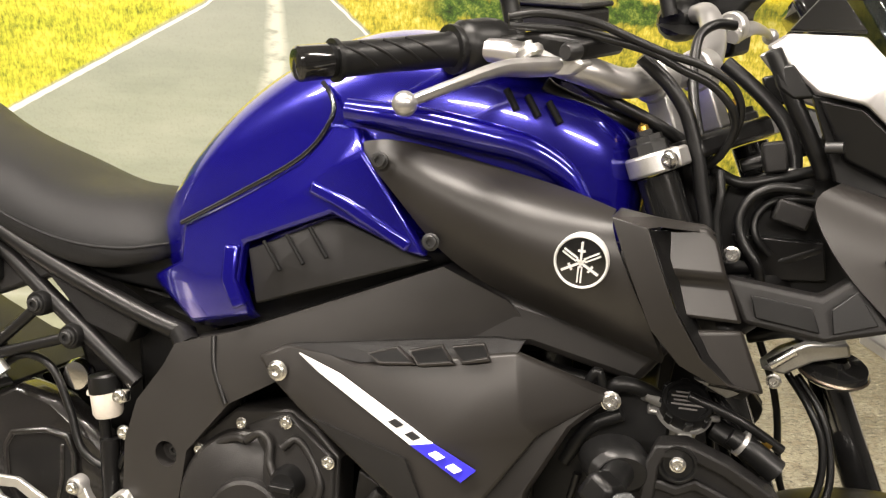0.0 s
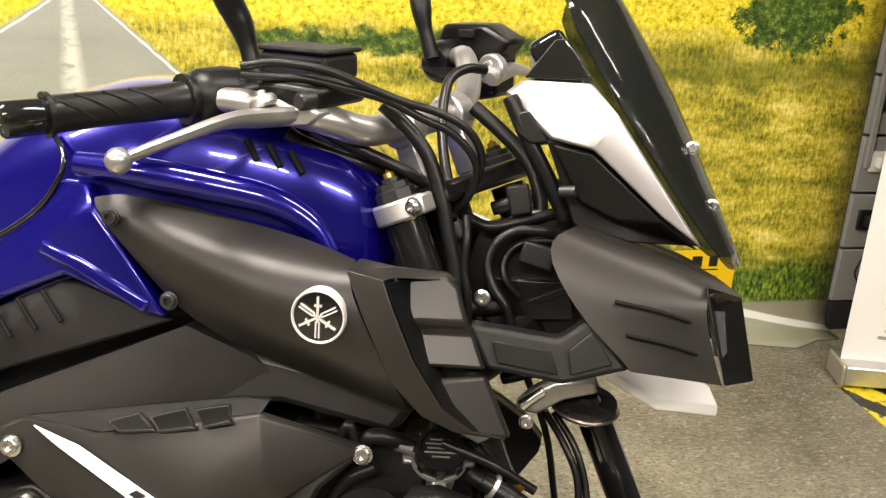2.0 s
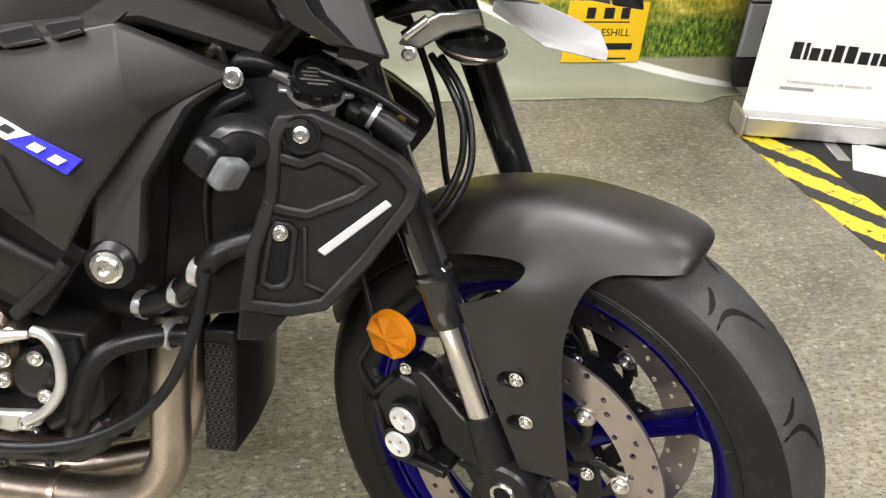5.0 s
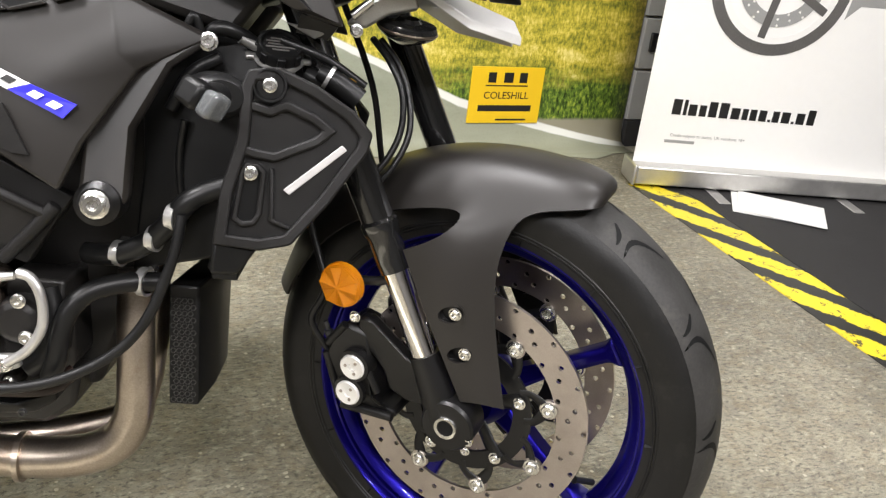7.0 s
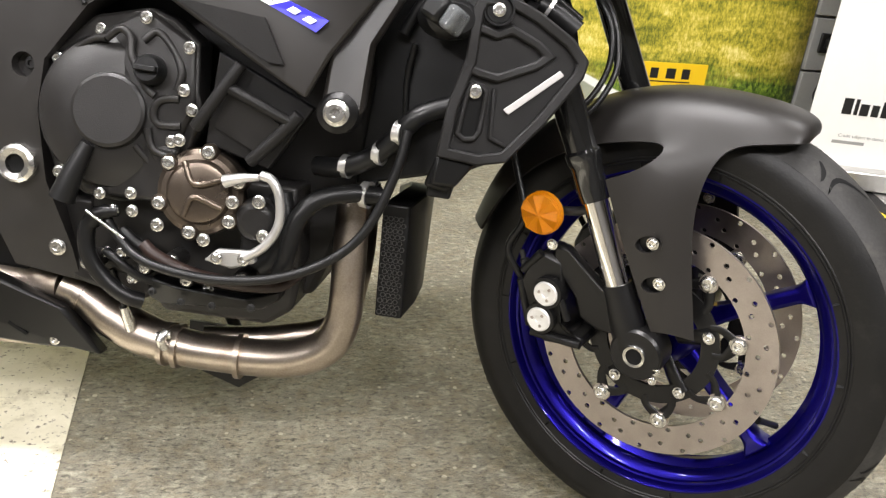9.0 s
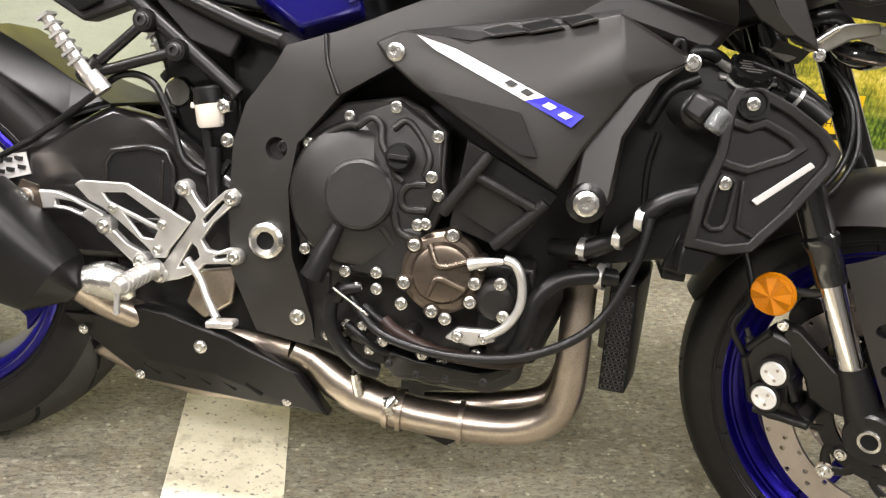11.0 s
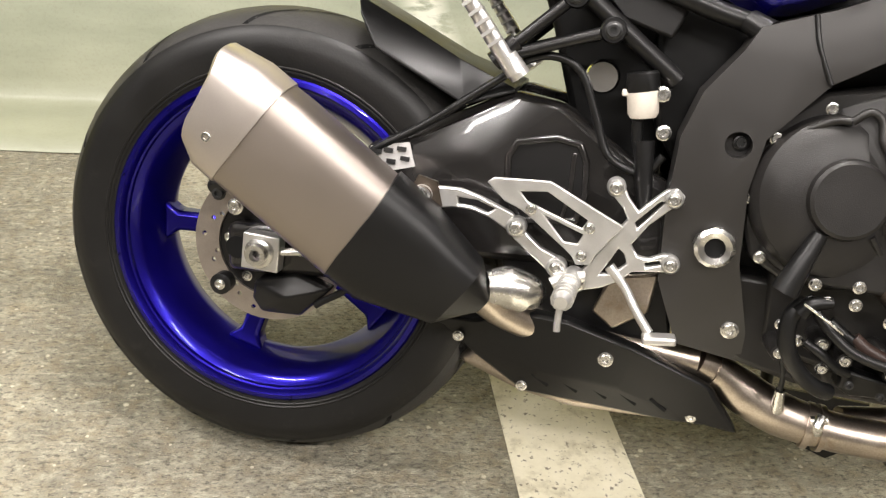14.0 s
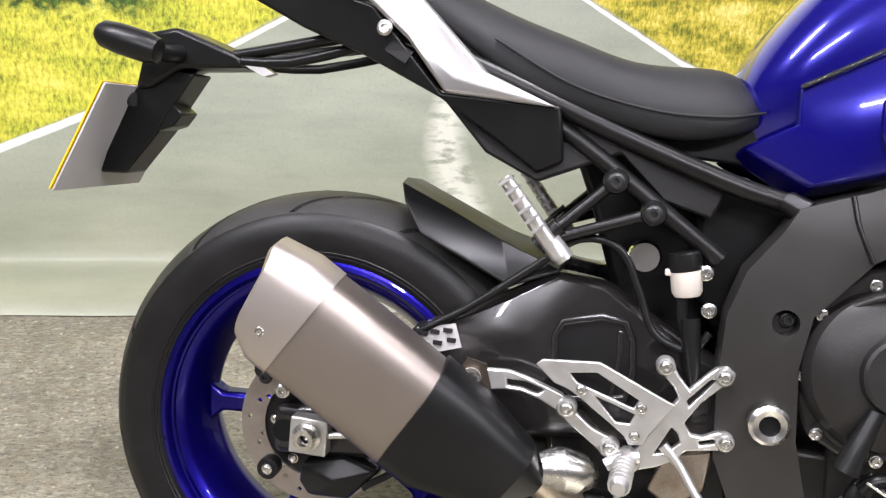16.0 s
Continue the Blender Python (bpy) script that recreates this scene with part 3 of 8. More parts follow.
def text_part(name, words, size, m, material, parent):
    cu = bpy.data.curves.new(name, "FONT")
    cu.body, cu.size, cu.extrude, cu.align_x = words, size, 0.0004, "CENTER"
    ob = new("tmp", cu)
    dg = bpy.context.evaluated_depsgraph_get()
    me = bpy.data.meshes.new_from_object(ob.evaluated_get(dg))
    bpy.data.objects.remove(ob)
    me.name = name
    me.materials.clear()
    me.materials.append(material)
    ob = new(name, me)
    ob.parent, ob.matrix_local = parent, m
    return ob


UPRIGHT = pose(0, 0, 0, 90, 0, 0)

# yellow sign on the mural
sign = root("yellow_sign", "small yellow sign with black print, stuck on the mural", "sign", at(1.422, WALL_Y - 0.006, 0.19))
part("panel", box(-0.142, 0.142, -0.004, 0, -0.102, 0.102), M_YELLOW, sign, bevel=0.001)
for k, (bx, bw) in enumerate(((-0.062, 0.03), (0.002, 0.036), (0.06, 0.03))):
    part("print_bar", box(bx - bw / 2, bx + bw / 2, -0.0052, -0.004, 0.046, 0.082), M_INK, sign)
part("underline", box(-0.085, 0.08, -0.0052, -0.004, 0.033, 0.037), M_INK, sign)
text_part("town_name", "COLESHILL", 0.036, at(0, -0.0046, -0.012) @ UPRIGHT, M_INK, sign)
part("print_bar", box(-0.105, 0.105, -0.0052, -0.004, -0.058, -0.036), M_INK, sign)
part("print_bar", box(-0.03, 0.09, -0.0052, -0.004, -0.092, -0.086), M_INK, sign)

# slatted display panel with sockets and chargers beside the mural
board = root("display_panel", "grey slatted display panel with sockets and chargers", "display panel", at(1.94, WALL_Y, 0))
for k in range(11):
    z0 = 0.105 + k * 0.195
    part("slat", box(0.0, 1.2, -0.022, -0.002, z0, z0 + 0.185), M_PANEL, board, bevel=0.003)
part("cable_trunking", box(0.012, 0.03, -0.036, -0.022, 0.58, 2.0), M_PANEL, board, bevel=0.002)
for z0, mat, w in ((0.985, M_CARD, 0.07), (0.8, M_INK, 0.055), (0.6, M_CARD, 0.05), (0.4, M_INK, 0.06)):
    socket = part("socket", box(0.03, 0.03 + w, -0.034, -0.022, z0 - 0.035, z0 + 0.035), mat, board, bevel=0.004)
    part("plug", box(0.045, 0.03 + w, -0.06, -0.034, z0 - 0.02, z0 + 0.02), mat, socket, bevel=0.006)
part("cable", tube([(0.06, -0.05, 0.4), (0.065, -0.055, 0.3), (0.05, -0.045, 0.22), (0.075, -0.035, 0.18)], 0.003, 6), M_INK, board)

# roll-up banner
banner = root("rollup_banner", "white roll-up banner with a printed motorcycle and dark lettering", "banner", pose(1.74, 2.33, 0, 0, 0, -15.3))
part("base", join(box(0, 1.0, -0.06, 0.06, 0.012, 0.075), box(-0.012, 0.0, -0.066, 0.066, 0.008, 0.08)), M_ALU, banner, "silver aluminium base", bevel=0.012)
for fx in (0.26, 0.74):
    part("foot", box(fx, fx + 0.04, -0.17, 0.1, 0.001, 0.007), M_ALU, banner, bevel=0.002)
sheet = part("sheet", box(0.0, 1.0, 0.0, 0.002, 0.075, 2.05), M_BANNER, banner)
x0 = 0.094
for k, w in enumerate((0.041, 0.016, 0.038, 0.032, 0.038, 0.041, 0.041, 0.027, 0.032, 0.036, 0.013, 0.032, 0.04, 0.013, 0.04, 0.036)):
    tall = 0.052 if k in (0, 1, 4, 5, 15) else 0.038
    part("print_bar", box(x0 + w * 0.1, x0 + w * 0.84, -0.0015, 0.0, 0.246, 0.246 + (0.008 if w == 0.013 else tall)), M_INK, sheet)
    x0 += w
text_part("small_print", "Credit subject to status. UK residents 18+", 0.0155, at(0.243, -0.0006, 0.17) @ UPRIGHT, M_PANEL, sheet)
part("print_bar", box(0.094, 0.2, -0.001, 0.0, 0.148, 0.158), M_PANEL, sheet)
wheelprint = at(0.37, 0, 0.703)
part("printed_tyre", moved(lathe([(0.237, -0.0016), (0.237, -0.001), (0.192, -0.001), (0.192, -0.0016)], 64, True), wheelprint), M_GREYTONE, sheet)
part("printed_rim", moved(lathe([(0.2, -0.0022), (0.2, -0.0016), (0.178, -0.0016), (0.178, -0.0022)], 64, True), wheelprint), M_CARD, sheet)
part("printed_disc", moved(ring_holes(0.105, 0.145, -0.0022, 0.0006, 40, {(c, q) for c in range(40) for q in range(4) if (c + 2 * q) % 4 == 0}, 0.0045), wheelprint), M_PANEL, sheet)
for k in range(5):
    part("printed_spoke", moved(box(-0.013, 0.013, -0.0028, -0.0022, 0.03, 0.185), wheelprint @ Matrix.Rotation(radians(72 * k + 190), 4, "Y")), M_GREYTONE, sheet)
part("printed_fairing", moved(poly([(0.235, -0.0012, -0.1), (0.28, -0.0012, -0.055), (0.55, -0.0012, -0.05), (0.6, -0.0012, 0.4), (0.3, -0.0012, 0.4)], 0.0006), wheelprint), M_PANEL, sheet)
for k, (cx, cy, r) in enumerate(((2.12, 2.03, -36), (2.13, 2.015, -40))):
    thing("white_card", box(-0.14, 0.14, -0.1, 0.1, 0, 0.004), M_CARD, "white card sheet lying on the black mat", "card", "loose cards on the mat", bevel=0.001, m=pose(cx, cy, 0.0045 + 0.0045 * k, 0, 0, r))


# ---- the motorcycle ----
bike = root("motorcycle", "blue and matt grey naked motorcycle leaning on its side stand", "motorcycle",
            LEVEL @ pose(-0.2242, 1.0299, 0.0038, -15.0, 0, -17.6))
STEER = 31.0
HUB = Vector((0.738, -0.023, 0.323))
_s, _c = math.sin(radians(STEER)), math.cos(radians(STEER))
FORK = Matrix(((0.914 * _c, 0.914 * _s, -0.407, HUB.x), (-_s, _c, 0, HUB.y), (0.407 * _c, 0.407 * _s, 0.914, HUB.z), (0, 0, 0, 1)))


def bolt_mesh(r, h=0.005):
    """A socket-head bolt: flange, rounded head, hexagonal recess. Its axis is y, its head towards -y."""
    prof = [(r * 1.28, 0), (r * 1.28, -h * 0.25), (r, -h * 0.35), (r, -h * 0.85), (r * 0.86, -h), (r * 0.5, -h), (r * 0.5, -h * 0.45), (0, -h * 0.45)]
    bm = lathe(prof, 12)
    me = bpy.data.meshes.new("bolt")
    bm.to_mesh(me)
    bm.free()
    finish(me)
    return me


BOLTS = {}


def bolt(x, y, z, r=0.007, parent=None, m=None, material=None, name="bolt"):
    material = material or M_BOLT
    key = (round(r, 4), material.name)
    if key not in BOLTS:
        BOLTS[key] = bolt_mesh(r, max(0.004, r * 0.8))
        BOLTS[key].materials.append(material)
    ob = new(name, BOLTS[key])
    ob.parent = parent or bike
    ob.matrix_local = (m or Matrix()) @ Matrix.Translation((x, y, z))
    return ob


# --- wheels ---
def tyre_profile(outer, width, rim):
    h, w, out = outer - rim, width / 2, []
    for k in range(17):
        a = math.pi * k / 16
        out.append((outer - h * (1 - math.sin(a) ** 0.62) * 0.92, -w * math.cos(a) * (0.93 + 0.07 * math.sin(a))))
    out[0], out[-1] = (rim - 0.004, -w * 0.8), (rim - 0.004, w * 0.8)
    return out


def wheel(prefix, m, outer, width, rim_r, rim_w, first, spoke_w, well=0.05):
    rim = part(prefix, moved(lathe([(rim_r, -rim_w), (rim_r + 0.003, -rim_w + 0.003), (rim_r - 0.006, -rim_w + 0.006), (rim_r - 0.014, -rim_w + 0.01), (rim_r - 0.017, -rim_w + 0.024),
                                    (rim_r - well * 0.6, -rim_w + 0.032), (rim_r - well * 0.84, 0), (rim_r - well * 0.6, rim_w - 0.032), (rim_r - 0.017, rim_w - 0.024), (rim_r - 0.014, rim_w - 0.01),
                                    (rim_r - 0.006, rim_w - 0.006), (rim_r + 0.003, rim_w - 0.003), (rim_r, rim_w), (rim_r - 0.006, rim_w + 0.001), (rim_r - 0.01, rim_w - 0.004), (rim_r - 0.013, rim_w - 0.014), (rim_r - 0.022, rim_w - 0.018), (rim_r - 0.027, rim_w - 0.026), (rim_r - well * 0.68, rim_w - 0.038),
                                    (rim_r - well, 0.004), (rim_r - well, -0.004), (rim_r - well * 0.68, -rim_w + 0.038), (rim_r - 0.027, -rim_w + 0.026), (rim_r - 0.022, -rim_w + 0.018), (rim_r - 0.013, -rim_w + 0.014), (rim_r - 0.01, -rim_w + 0.004), (rim_r - 0.006, -rim_w - 0.001)], 96, True), m),
               M_RIM, bike, "glossy blue cast alloy wheel with five spokes")
    for k in range(5):
        a = radians(first + 72 * k)
        turn = Matrix.Rotation(-a, 4, "Y")
        w = spoke_w
        sp = relief([(0.03, -0.018, -w), (0.1, -0.014, -w * 0.62), (rim_r - well - 0.012, -0.016, -w * 0.62), (rim_r - well + 0.006, -0.022, -w * 1.3), (rim_r - well + 0.006, -0.022, w * 1.3), (rim_r - well - 0.012, -0.016, w * 0.62), (0.1, -0.014, w * 0.62), (0.03, -0.018, w)],
                    [(0, 1, 6, 7), (1, 2, 5, 6), (2, 3, 4, 5)], 0.034)
        part("spoke", moved(sp, m @ turn), M_RIM, rim, bevel=0.006)
    part("hub", moved(lathe([(0.0, -0.05), (0.03, -0.05), (0.042, -0.035), (0.05, 0), (0.042, 0.035), (0.03, 0.05), (0.0, 0.05)], 32), m), M_RIM, rim)
    tyre = part("tyre", moved(lathe(tyre_profile(outer, width, rim_r), 120), m), M_TYRE, bike, "black road tyre with curved tread grooves", angle=60)
    prof = tyre_profile(outer, width, rim_r)
    part("tread", moved(lathe([(r + 0.0006, y) for r, y in prof[3:14]], 120), m), M_TREAD, tyre, "dusty grey tread", angle=60)
    for side, lift in ((-1, 0.1), (-1, 0.15), (1, 0.14)):
        r = rim_r + (outer - rim_r) * lift
        half = [p for p in prof if p[1] * side >= 0]
        half.sort()
        y = float(np.interp(r, [p[0] for p in half], [p[1] for p in half]))
        part("sidewall_rib", moved(lathe([(r - 0.0022, y), (r - 0.0008, y + side * 0.0013), (r + 0.0008, y + side * 0.0013), (r + 0.0022, y)], 96), m), M_TYRE, tyre)
    return rim, tyre


def groove_set(tyre, m, outer, width, rim_r, count, sweep, bend, wide, y0, y1, shift=0.0):
    """Curved tread grooves, only their shade: dark strips laid on the rubber that taper at both ends, mirrored over
    the tyre's middle.
    """
    prof = tyre_profile(outer, width, rim_r)
    ys, rs = [p[1] for p in prof], [p[0] for p in prof]

    def on(y, a):
        r = float(np.interp(y, ys, rs)) + 0.0012
        return Vector((r * math.cos(a), y, r * math.sin(a)))

    for k in range(count):
        for s in (-1, 1):
            a0 = 2 * math.pi * (k + shift + (0.5 if s > 0 else 0)) / count
            verts, faces = [], []
            steps = 10
            dy, da = s * width * (y1 - y0), outer * (sweep + bend)
            ny, na = -da / math.hypot(dy, da), dy / math.hypot(dy, da)
            for i in range(steps + 1):
                q = i / steps
                y = s * width * (y0 + (y1 - y0) * q)
                a = a0 + sweep * q + bend * q * q
                half = wide * (0.12 + 0.88 * math.sin(math.pi * (0.08 + 0.86 * q)) ** 0.7)
                verts += [on(y - ny * half, a - na * half / outer), on(y + ny * half, a + na * half / outer)]
            for i in range(steps):
                faces.append((2 * i, 2 * i + 1, 2 * i + 3, 2 * i + 2))
            part("tread_groove_shade", moved(bm_of(verts, faces), m), M_DARK, tyre)


REAR = at(-0.70, 0, 0.318)
rear_rim, rear_tyre = wheel("rear_wheel", REAR, 0.323, 0.19, 0.231, 0.082, 183, 0.024)
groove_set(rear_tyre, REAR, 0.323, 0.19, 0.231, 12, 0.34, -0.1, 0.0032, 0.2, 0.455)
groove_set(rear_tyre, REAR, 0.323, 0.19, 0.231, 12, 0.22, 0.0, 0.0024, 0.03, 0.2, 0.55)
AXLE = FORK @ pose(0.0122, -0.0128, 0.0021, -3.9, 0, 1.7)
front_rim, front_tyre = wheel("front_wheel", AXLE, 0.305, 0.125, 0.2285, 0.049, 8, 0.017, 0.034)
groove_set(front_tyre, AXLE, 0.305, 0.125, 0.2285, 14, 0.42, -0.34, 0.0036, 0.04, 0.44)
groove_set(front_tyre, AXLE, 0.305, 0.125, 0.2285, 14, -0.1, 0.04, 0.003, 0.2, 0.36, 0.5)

pattern = {(c, k) for c in range(64) for k in range(4) if (c % 4, k) in ((0, 3), (1, 1), (2, 2), (3, 0))}
for y, name in ((-0.068, "brake_disc"), (0.063, "brake_disc")):
    disc = part(name, moved(ring_holes(0.12, 0.16, y, 0.005, 64, pattern, 0.0036), AXLE), M_DISC, bike, "drilled steel brake disc", angle=20)
    part("carrier", moved(lathe([(0.088, y + 0.001), (0.088, y + 0.005), (0.064, y + 0.006), (0.064, y)], 48, True), AXLE), M_FRAME, disc, "black disc carrier")
    for k in range(8):
        a = radians(-143.3 + 45 * k)
        ca, sa = math.cos(a), math.sin(a)
        part("disc_lug", moved(lathe([(0.006, 0), (0.0125, 0), (0.0125, 0.005), (0.006, 0.005)], 20, True), AXLE @ at(0.112 * ca, y, 0.112 * sa)), M_DISC, disc)
        for off in (-0.24, 0.24):
            part("carrier_arm", moved(tube([(0.08 * math.cos(a + off), y + 0.003, 0.08 * math.sin(a + off)), (0.094 * math.cos(a + off * 0.75), y + 0.003, 0.094 * math.sin(a + off * 0.75)), (0.11 * ca, y + 0.003, 0.11 * sa)], [0.0075, 0.006, 0.009], 8, 4, 0.4), AXLE), M_FRAME, disc)
        bolt(0.112 * ca, y, 0.112 * sa, 0.0085, disc, AXLE, M_BOLT, "bobbin")
    for k in range(5):
        a = radians(-2 + 72 * k)
        part("carrier_spoke", moved(tube([(0.03 * math.cos(a), y + 0.012, 0.03 * math.sin(a)), (0.055 * math.cos(a), y + 0.006, 0.055 * math.sin(a)), (0.078 * math.cos(a), y + 0.003, 0.078 * math.sin(a))], [0.011, 0.012, 0.014], 10, 4, 0.4), AXLE), M_FRAME, disc)
        bolt(0.076 * math.cos(a), y - 0.002, 0.076 * math.sin(a), 0.0065, disc, AXLE)
part("valve", moved(tube([(0.118, -0.012, -0.145), (0.107, -0.03, -0.131), (0.104, -0.036, -0.127)], [0.0045, 0.0042, 0.0055], 8, 1), AXLE), M_INK, front_rim)

rear_disc = part("brake_disc", moved(ring_holes(0.075, 0.11, -0.078, 0.005, 45, {(c, k) for c in range(45) for k in range(4) if (c % 5, k) in ((0, 1), (2, 2), (4, 0))}, 0.0036), REAR), M_DISC, bike, "drilled steel brake disc", angle=20)
part("carrier", moved(lathe([(0.076, -0.074), (0.076, -0.068), (0.03, -0.064), (0.03, -0.074)], 40, True), REAR), M_FRAME, rear_disc)
for k in range(6):
    a = 2 * math.pi * k / 6
    bolt(0.06 * math.cos(a), -0.076, 0.06 * math.sin(a), 0.006, rear_disc, REAR)

# --- front fork, brakes, mudguard (in the steered frame) ---
def fpart(name, bm, material, parent=None, label="", **kw):
    return part(name, moved(bm, FORK), material, parent or bike, label, **kw)


def stack(x, y, rows, segs=28):
    """A turned upright post: rows of (z, radius)."""
    bm = lathe([(r, z) for z, r in rows], segs)
    return moved(bm, at(x, y, 0) @ Matrix.Rotation(radians(90), 4, "X"))


for side in (-1, 1):
    y = 0.109 * side
    leg = fpart("fork_leg", stack(0, y, [(-0.02, 0), (-0.02, 0.02), (0.02, 0.024), (0.06, 0.022), (0.098, 0.019), (0.1, 0.0)]), M_FRAME, None, "black fork bottom casting")
    fpart("fork_tube", stack(0, y, [(0.095, 0.0), (0.095, 0.0165), (0.235, 0.0165), (0.235, 0)]), M_CHROME, leg, "polished inner fork tube")
    lean = Matrix(((1, 0, -0.03, 0.0065), (0, 1, -0.02 * side, 0.0043 * side), (0, 0, 1, 0), (0, 0, 0, 1)))
    fpart("outer_tube", moved(stack(0, y, [(0.21, 0.0), (0.21, 0.0195), (0.225, 0.0205), (0.255, 0.0205), (0.262, 0.0235), (0.272, 0.0235), (0.276, 0.0205), (0.30, 0.0205), (0.6, 0.0212), (0.718, 0.0212), (0.719, 0.0)]), lean), M_GLOSS, leg, "gloss black outer fork tube")
    fpart("fork_cap", moved(stack(0, y, [(0.74, 0.0205), (0.752, 0.0205), (0.754, 0.0175), (0.76, 0.0175), (0.761, 0.009), (0.766, 0.009), (0.766, 0)], 8), lean), M_INK, leg)
    fpart("adjuster", moved(stack(0, y, [(0.764, 0.0065), (0.771, 0.006), (0.772, 0.0035), (0.775, 0.0)], 16), lean), M_BRASS, leg, "gold fork adjuster")
    foot = fpart("axle_clamp", moved(lathe([(0, -0.022), (0.032, -0.022), (0.035, -0.018), (0.035, 0.018), (0.032, 0.022), (0, 0.022)], 32), at(0.009, y, 0.006)), M_FRAME, leg)
    fpart("axle_end", moved(lathe([(0.0108, 0.004), (0.011, -0.003), (0.0145, -0.004), (0.0155, -0.002), (0.0155, 0.004)], 24), at(0.009, y - 0.022 if side < 0 else y + 0.026, 0.006)), M_BOLT, leg)
    # Black hexagon for the shade inside the axle's socket.
    fpart("axle_recess", moved(lathe([(0, 0.0), (0.0115, 0.0), (0.0115, 0.004)], 6), at(0.009, y - 0.0235 if side < 0 else y + 0.026, 0.006)), M_DARK, leg)
    bolt(0.03, y - 0.018, -0.018, 0.005, leg, FORK)
    bolt(0.022, y - 0.018, -0.03, 0.005, leg, FORK)
    arm = fpart("caliper_bracket", relief([(0.004, y - 0.012, 0.075), (-0.018, y - 0.014, 0.1), (-0.052, y - 0.012, 0.158), (-0.066, y - 0.012, 0.163), (-0.074, y - 0.012, 0.15), (-0.07, y - 0.012, 0.118), (-0.058, y - 0.014, 0.09), (-0.06, y - 0.014, 0.062), (-0.04, y - 0.014, 0.042), (-0.012, y - 0.012, 0.03), (-0.03, y - 0.018, 0.085)],
                                             [(0, 1, 10, 9), (1, 2, 10), (2, 3, 4, 5, 6, 10), (6, 7, 8, 10), (8, 9, 10)], 0.018), M_FRAME, leg, bevel=0.004)
    cal = fpart("brake_caliper", relief([(-0.137, y - 0.012, 0.042), (-0.141, y - 0.016, 0.08), (-0.125, y - 0.02, 0.128), (-0.104, y - 0.02, 0.15), (-0.082, y - 0.016, 0.158), (-0.062, y - 0.012, 0.14), (-0.07, y - 0.018, 0.1), (-0.08, y - 0.018, 0.075), (-0.084, y - 0.018, 0.04), (-0.062, y - 0.014, 0.03), (-0.066, y - 0.012, 0.018), (-0.1, y - 0.012, 0.024), (-0.122, y - 0.012, 0.03), (-0.1, y - 0.028, 0.087)],
                                        fan_of(13, 13), 0.055, (0, -side, 0)), M_FRAME, bike, "black four-piston brake caliper", bevel=0.005)
    for p0, p1, r in (((-0.134, 0.05), (-0.066, 0.024), 0.006), ((-0.134, 0.06), (-0.128, 0.125), 0.0055), ((-0.12, 0.137), (-0.085, 0.157), 0.0055), ((-0.078, 0.12), (-0.075, 0.06), 0.005)):
        fpart("caliper_rib", tube([(p0[0], y - 0.018, p0[1]), (p1[0], y - 0.018, p1[1])], r, 10, 1), M_FRAME, cal)
    fpart("bleed_nipple", stack(-0.118, y - 0.012, [(0.14, 0.006), (0.15, 0.006), (0.152, 0.0035), (0.163, 0.0035), (0.164, 0)], 12), M_INK, cal)
    for cx, cz in ((-0.09, 0.103), (-0.111, 0.069)):
        ring = fpart("piston_seat", moved(lathe([(0.0165, -0.004), (0.0215, -0.003), (0.0225, 0.02)], 28), at(cx, y - 0.024 if side < 0 else y + 0.034, cz)), M_FRAME, cal)
        fpart("piston_cap", moved(lathe([(0, -0.003), (0.005, -0.003), (0.0055, -0.005), (0.0155, -0.006), (0.017, -0.0045), (0.0175, 0.0), (0.0175, 0.02)], 28), at(cx, y - 0.025 if side < 0 else y + 0.035, cz)), M_CARD_ALU, cal, "bright alloy piston cap")
        for q in range(3):
            a = radians(120 * q + 30)
            fpart("cap_notch", moved(lathe([(0, -0.0062), (0.0022, -0.0062), (0.0022, -0.004)], 8), at(cx + 0.009 * math.cos(a), y - 0.025 if side < 0 else y + 0.035, cz + 0.009 * math.sin(a))), M_DISC, cal)
    bolt(-0.065, y - 0.02, 0.166, 0.006, cal, FORK)
    refl = fpart("reflector", moved(lathe([(0, -0.0115), (0.0265, -0.0065), (0.027, -0.0045), (0.0285, -0.0045), (0.0288, 0.0), (0.0288, 0.004), (0, 0.004)], 24), at(-0.068, 0.128 * side, 0.209)), M_AMBER, bike, "round faceted amber reflector", angle=30)
    for q in range(6):
        fan = [(0.0, -0.0135, 0.0)] + [(0.0262 * math.cos(radians(60 * q + d)), h, 0.0262 * math.sin(radians(60 * q + d))) for d, h in ((2, -0.007), (30, -0.0115), (58, -0.007))]
        fpart("facet", moved(relief(fan, [(0, 1, 2), (0, 2, 3)], 0.003), at(-0.068, 0.128 * side, 0.209)), M_AMBER, refl, angle=5)
    fpart("reflector_stay", tube([(-0.068, y, 0.209), (-0.03, y, 0.2), (-0.0, y, 0.2)], 0.006, 8), M_INK, refl)
    fpart("brake_hose", tube([(-0.13, y - 0.01, 0.12), (-0.135, y - 0.016, 0.17), (-0.1, y - 0.01, 0.21), (-0.1, y * 0.9, 0.3), (-0.06, y * 0.7, 0.42), (-0.05, y * 0.5, 0.56)], 0.0045, 8), M_RUBBER, cal)
part("front_axle", moved(lathe([(0, -0.105), (0.011, -0.105), (0.011, 0.125), (0, 0.125)], 20), AXLE), M_ALU, bike)
lower_yoke = fpart("lower_yoke", slab([(-0.06, 0.545), (-0.065, 0.585), (0.04, 0.585), (0.045, 0.545)], -0.145, 0.29), M_FRAME, None, "black lower fork yoke", bevel=0.01)
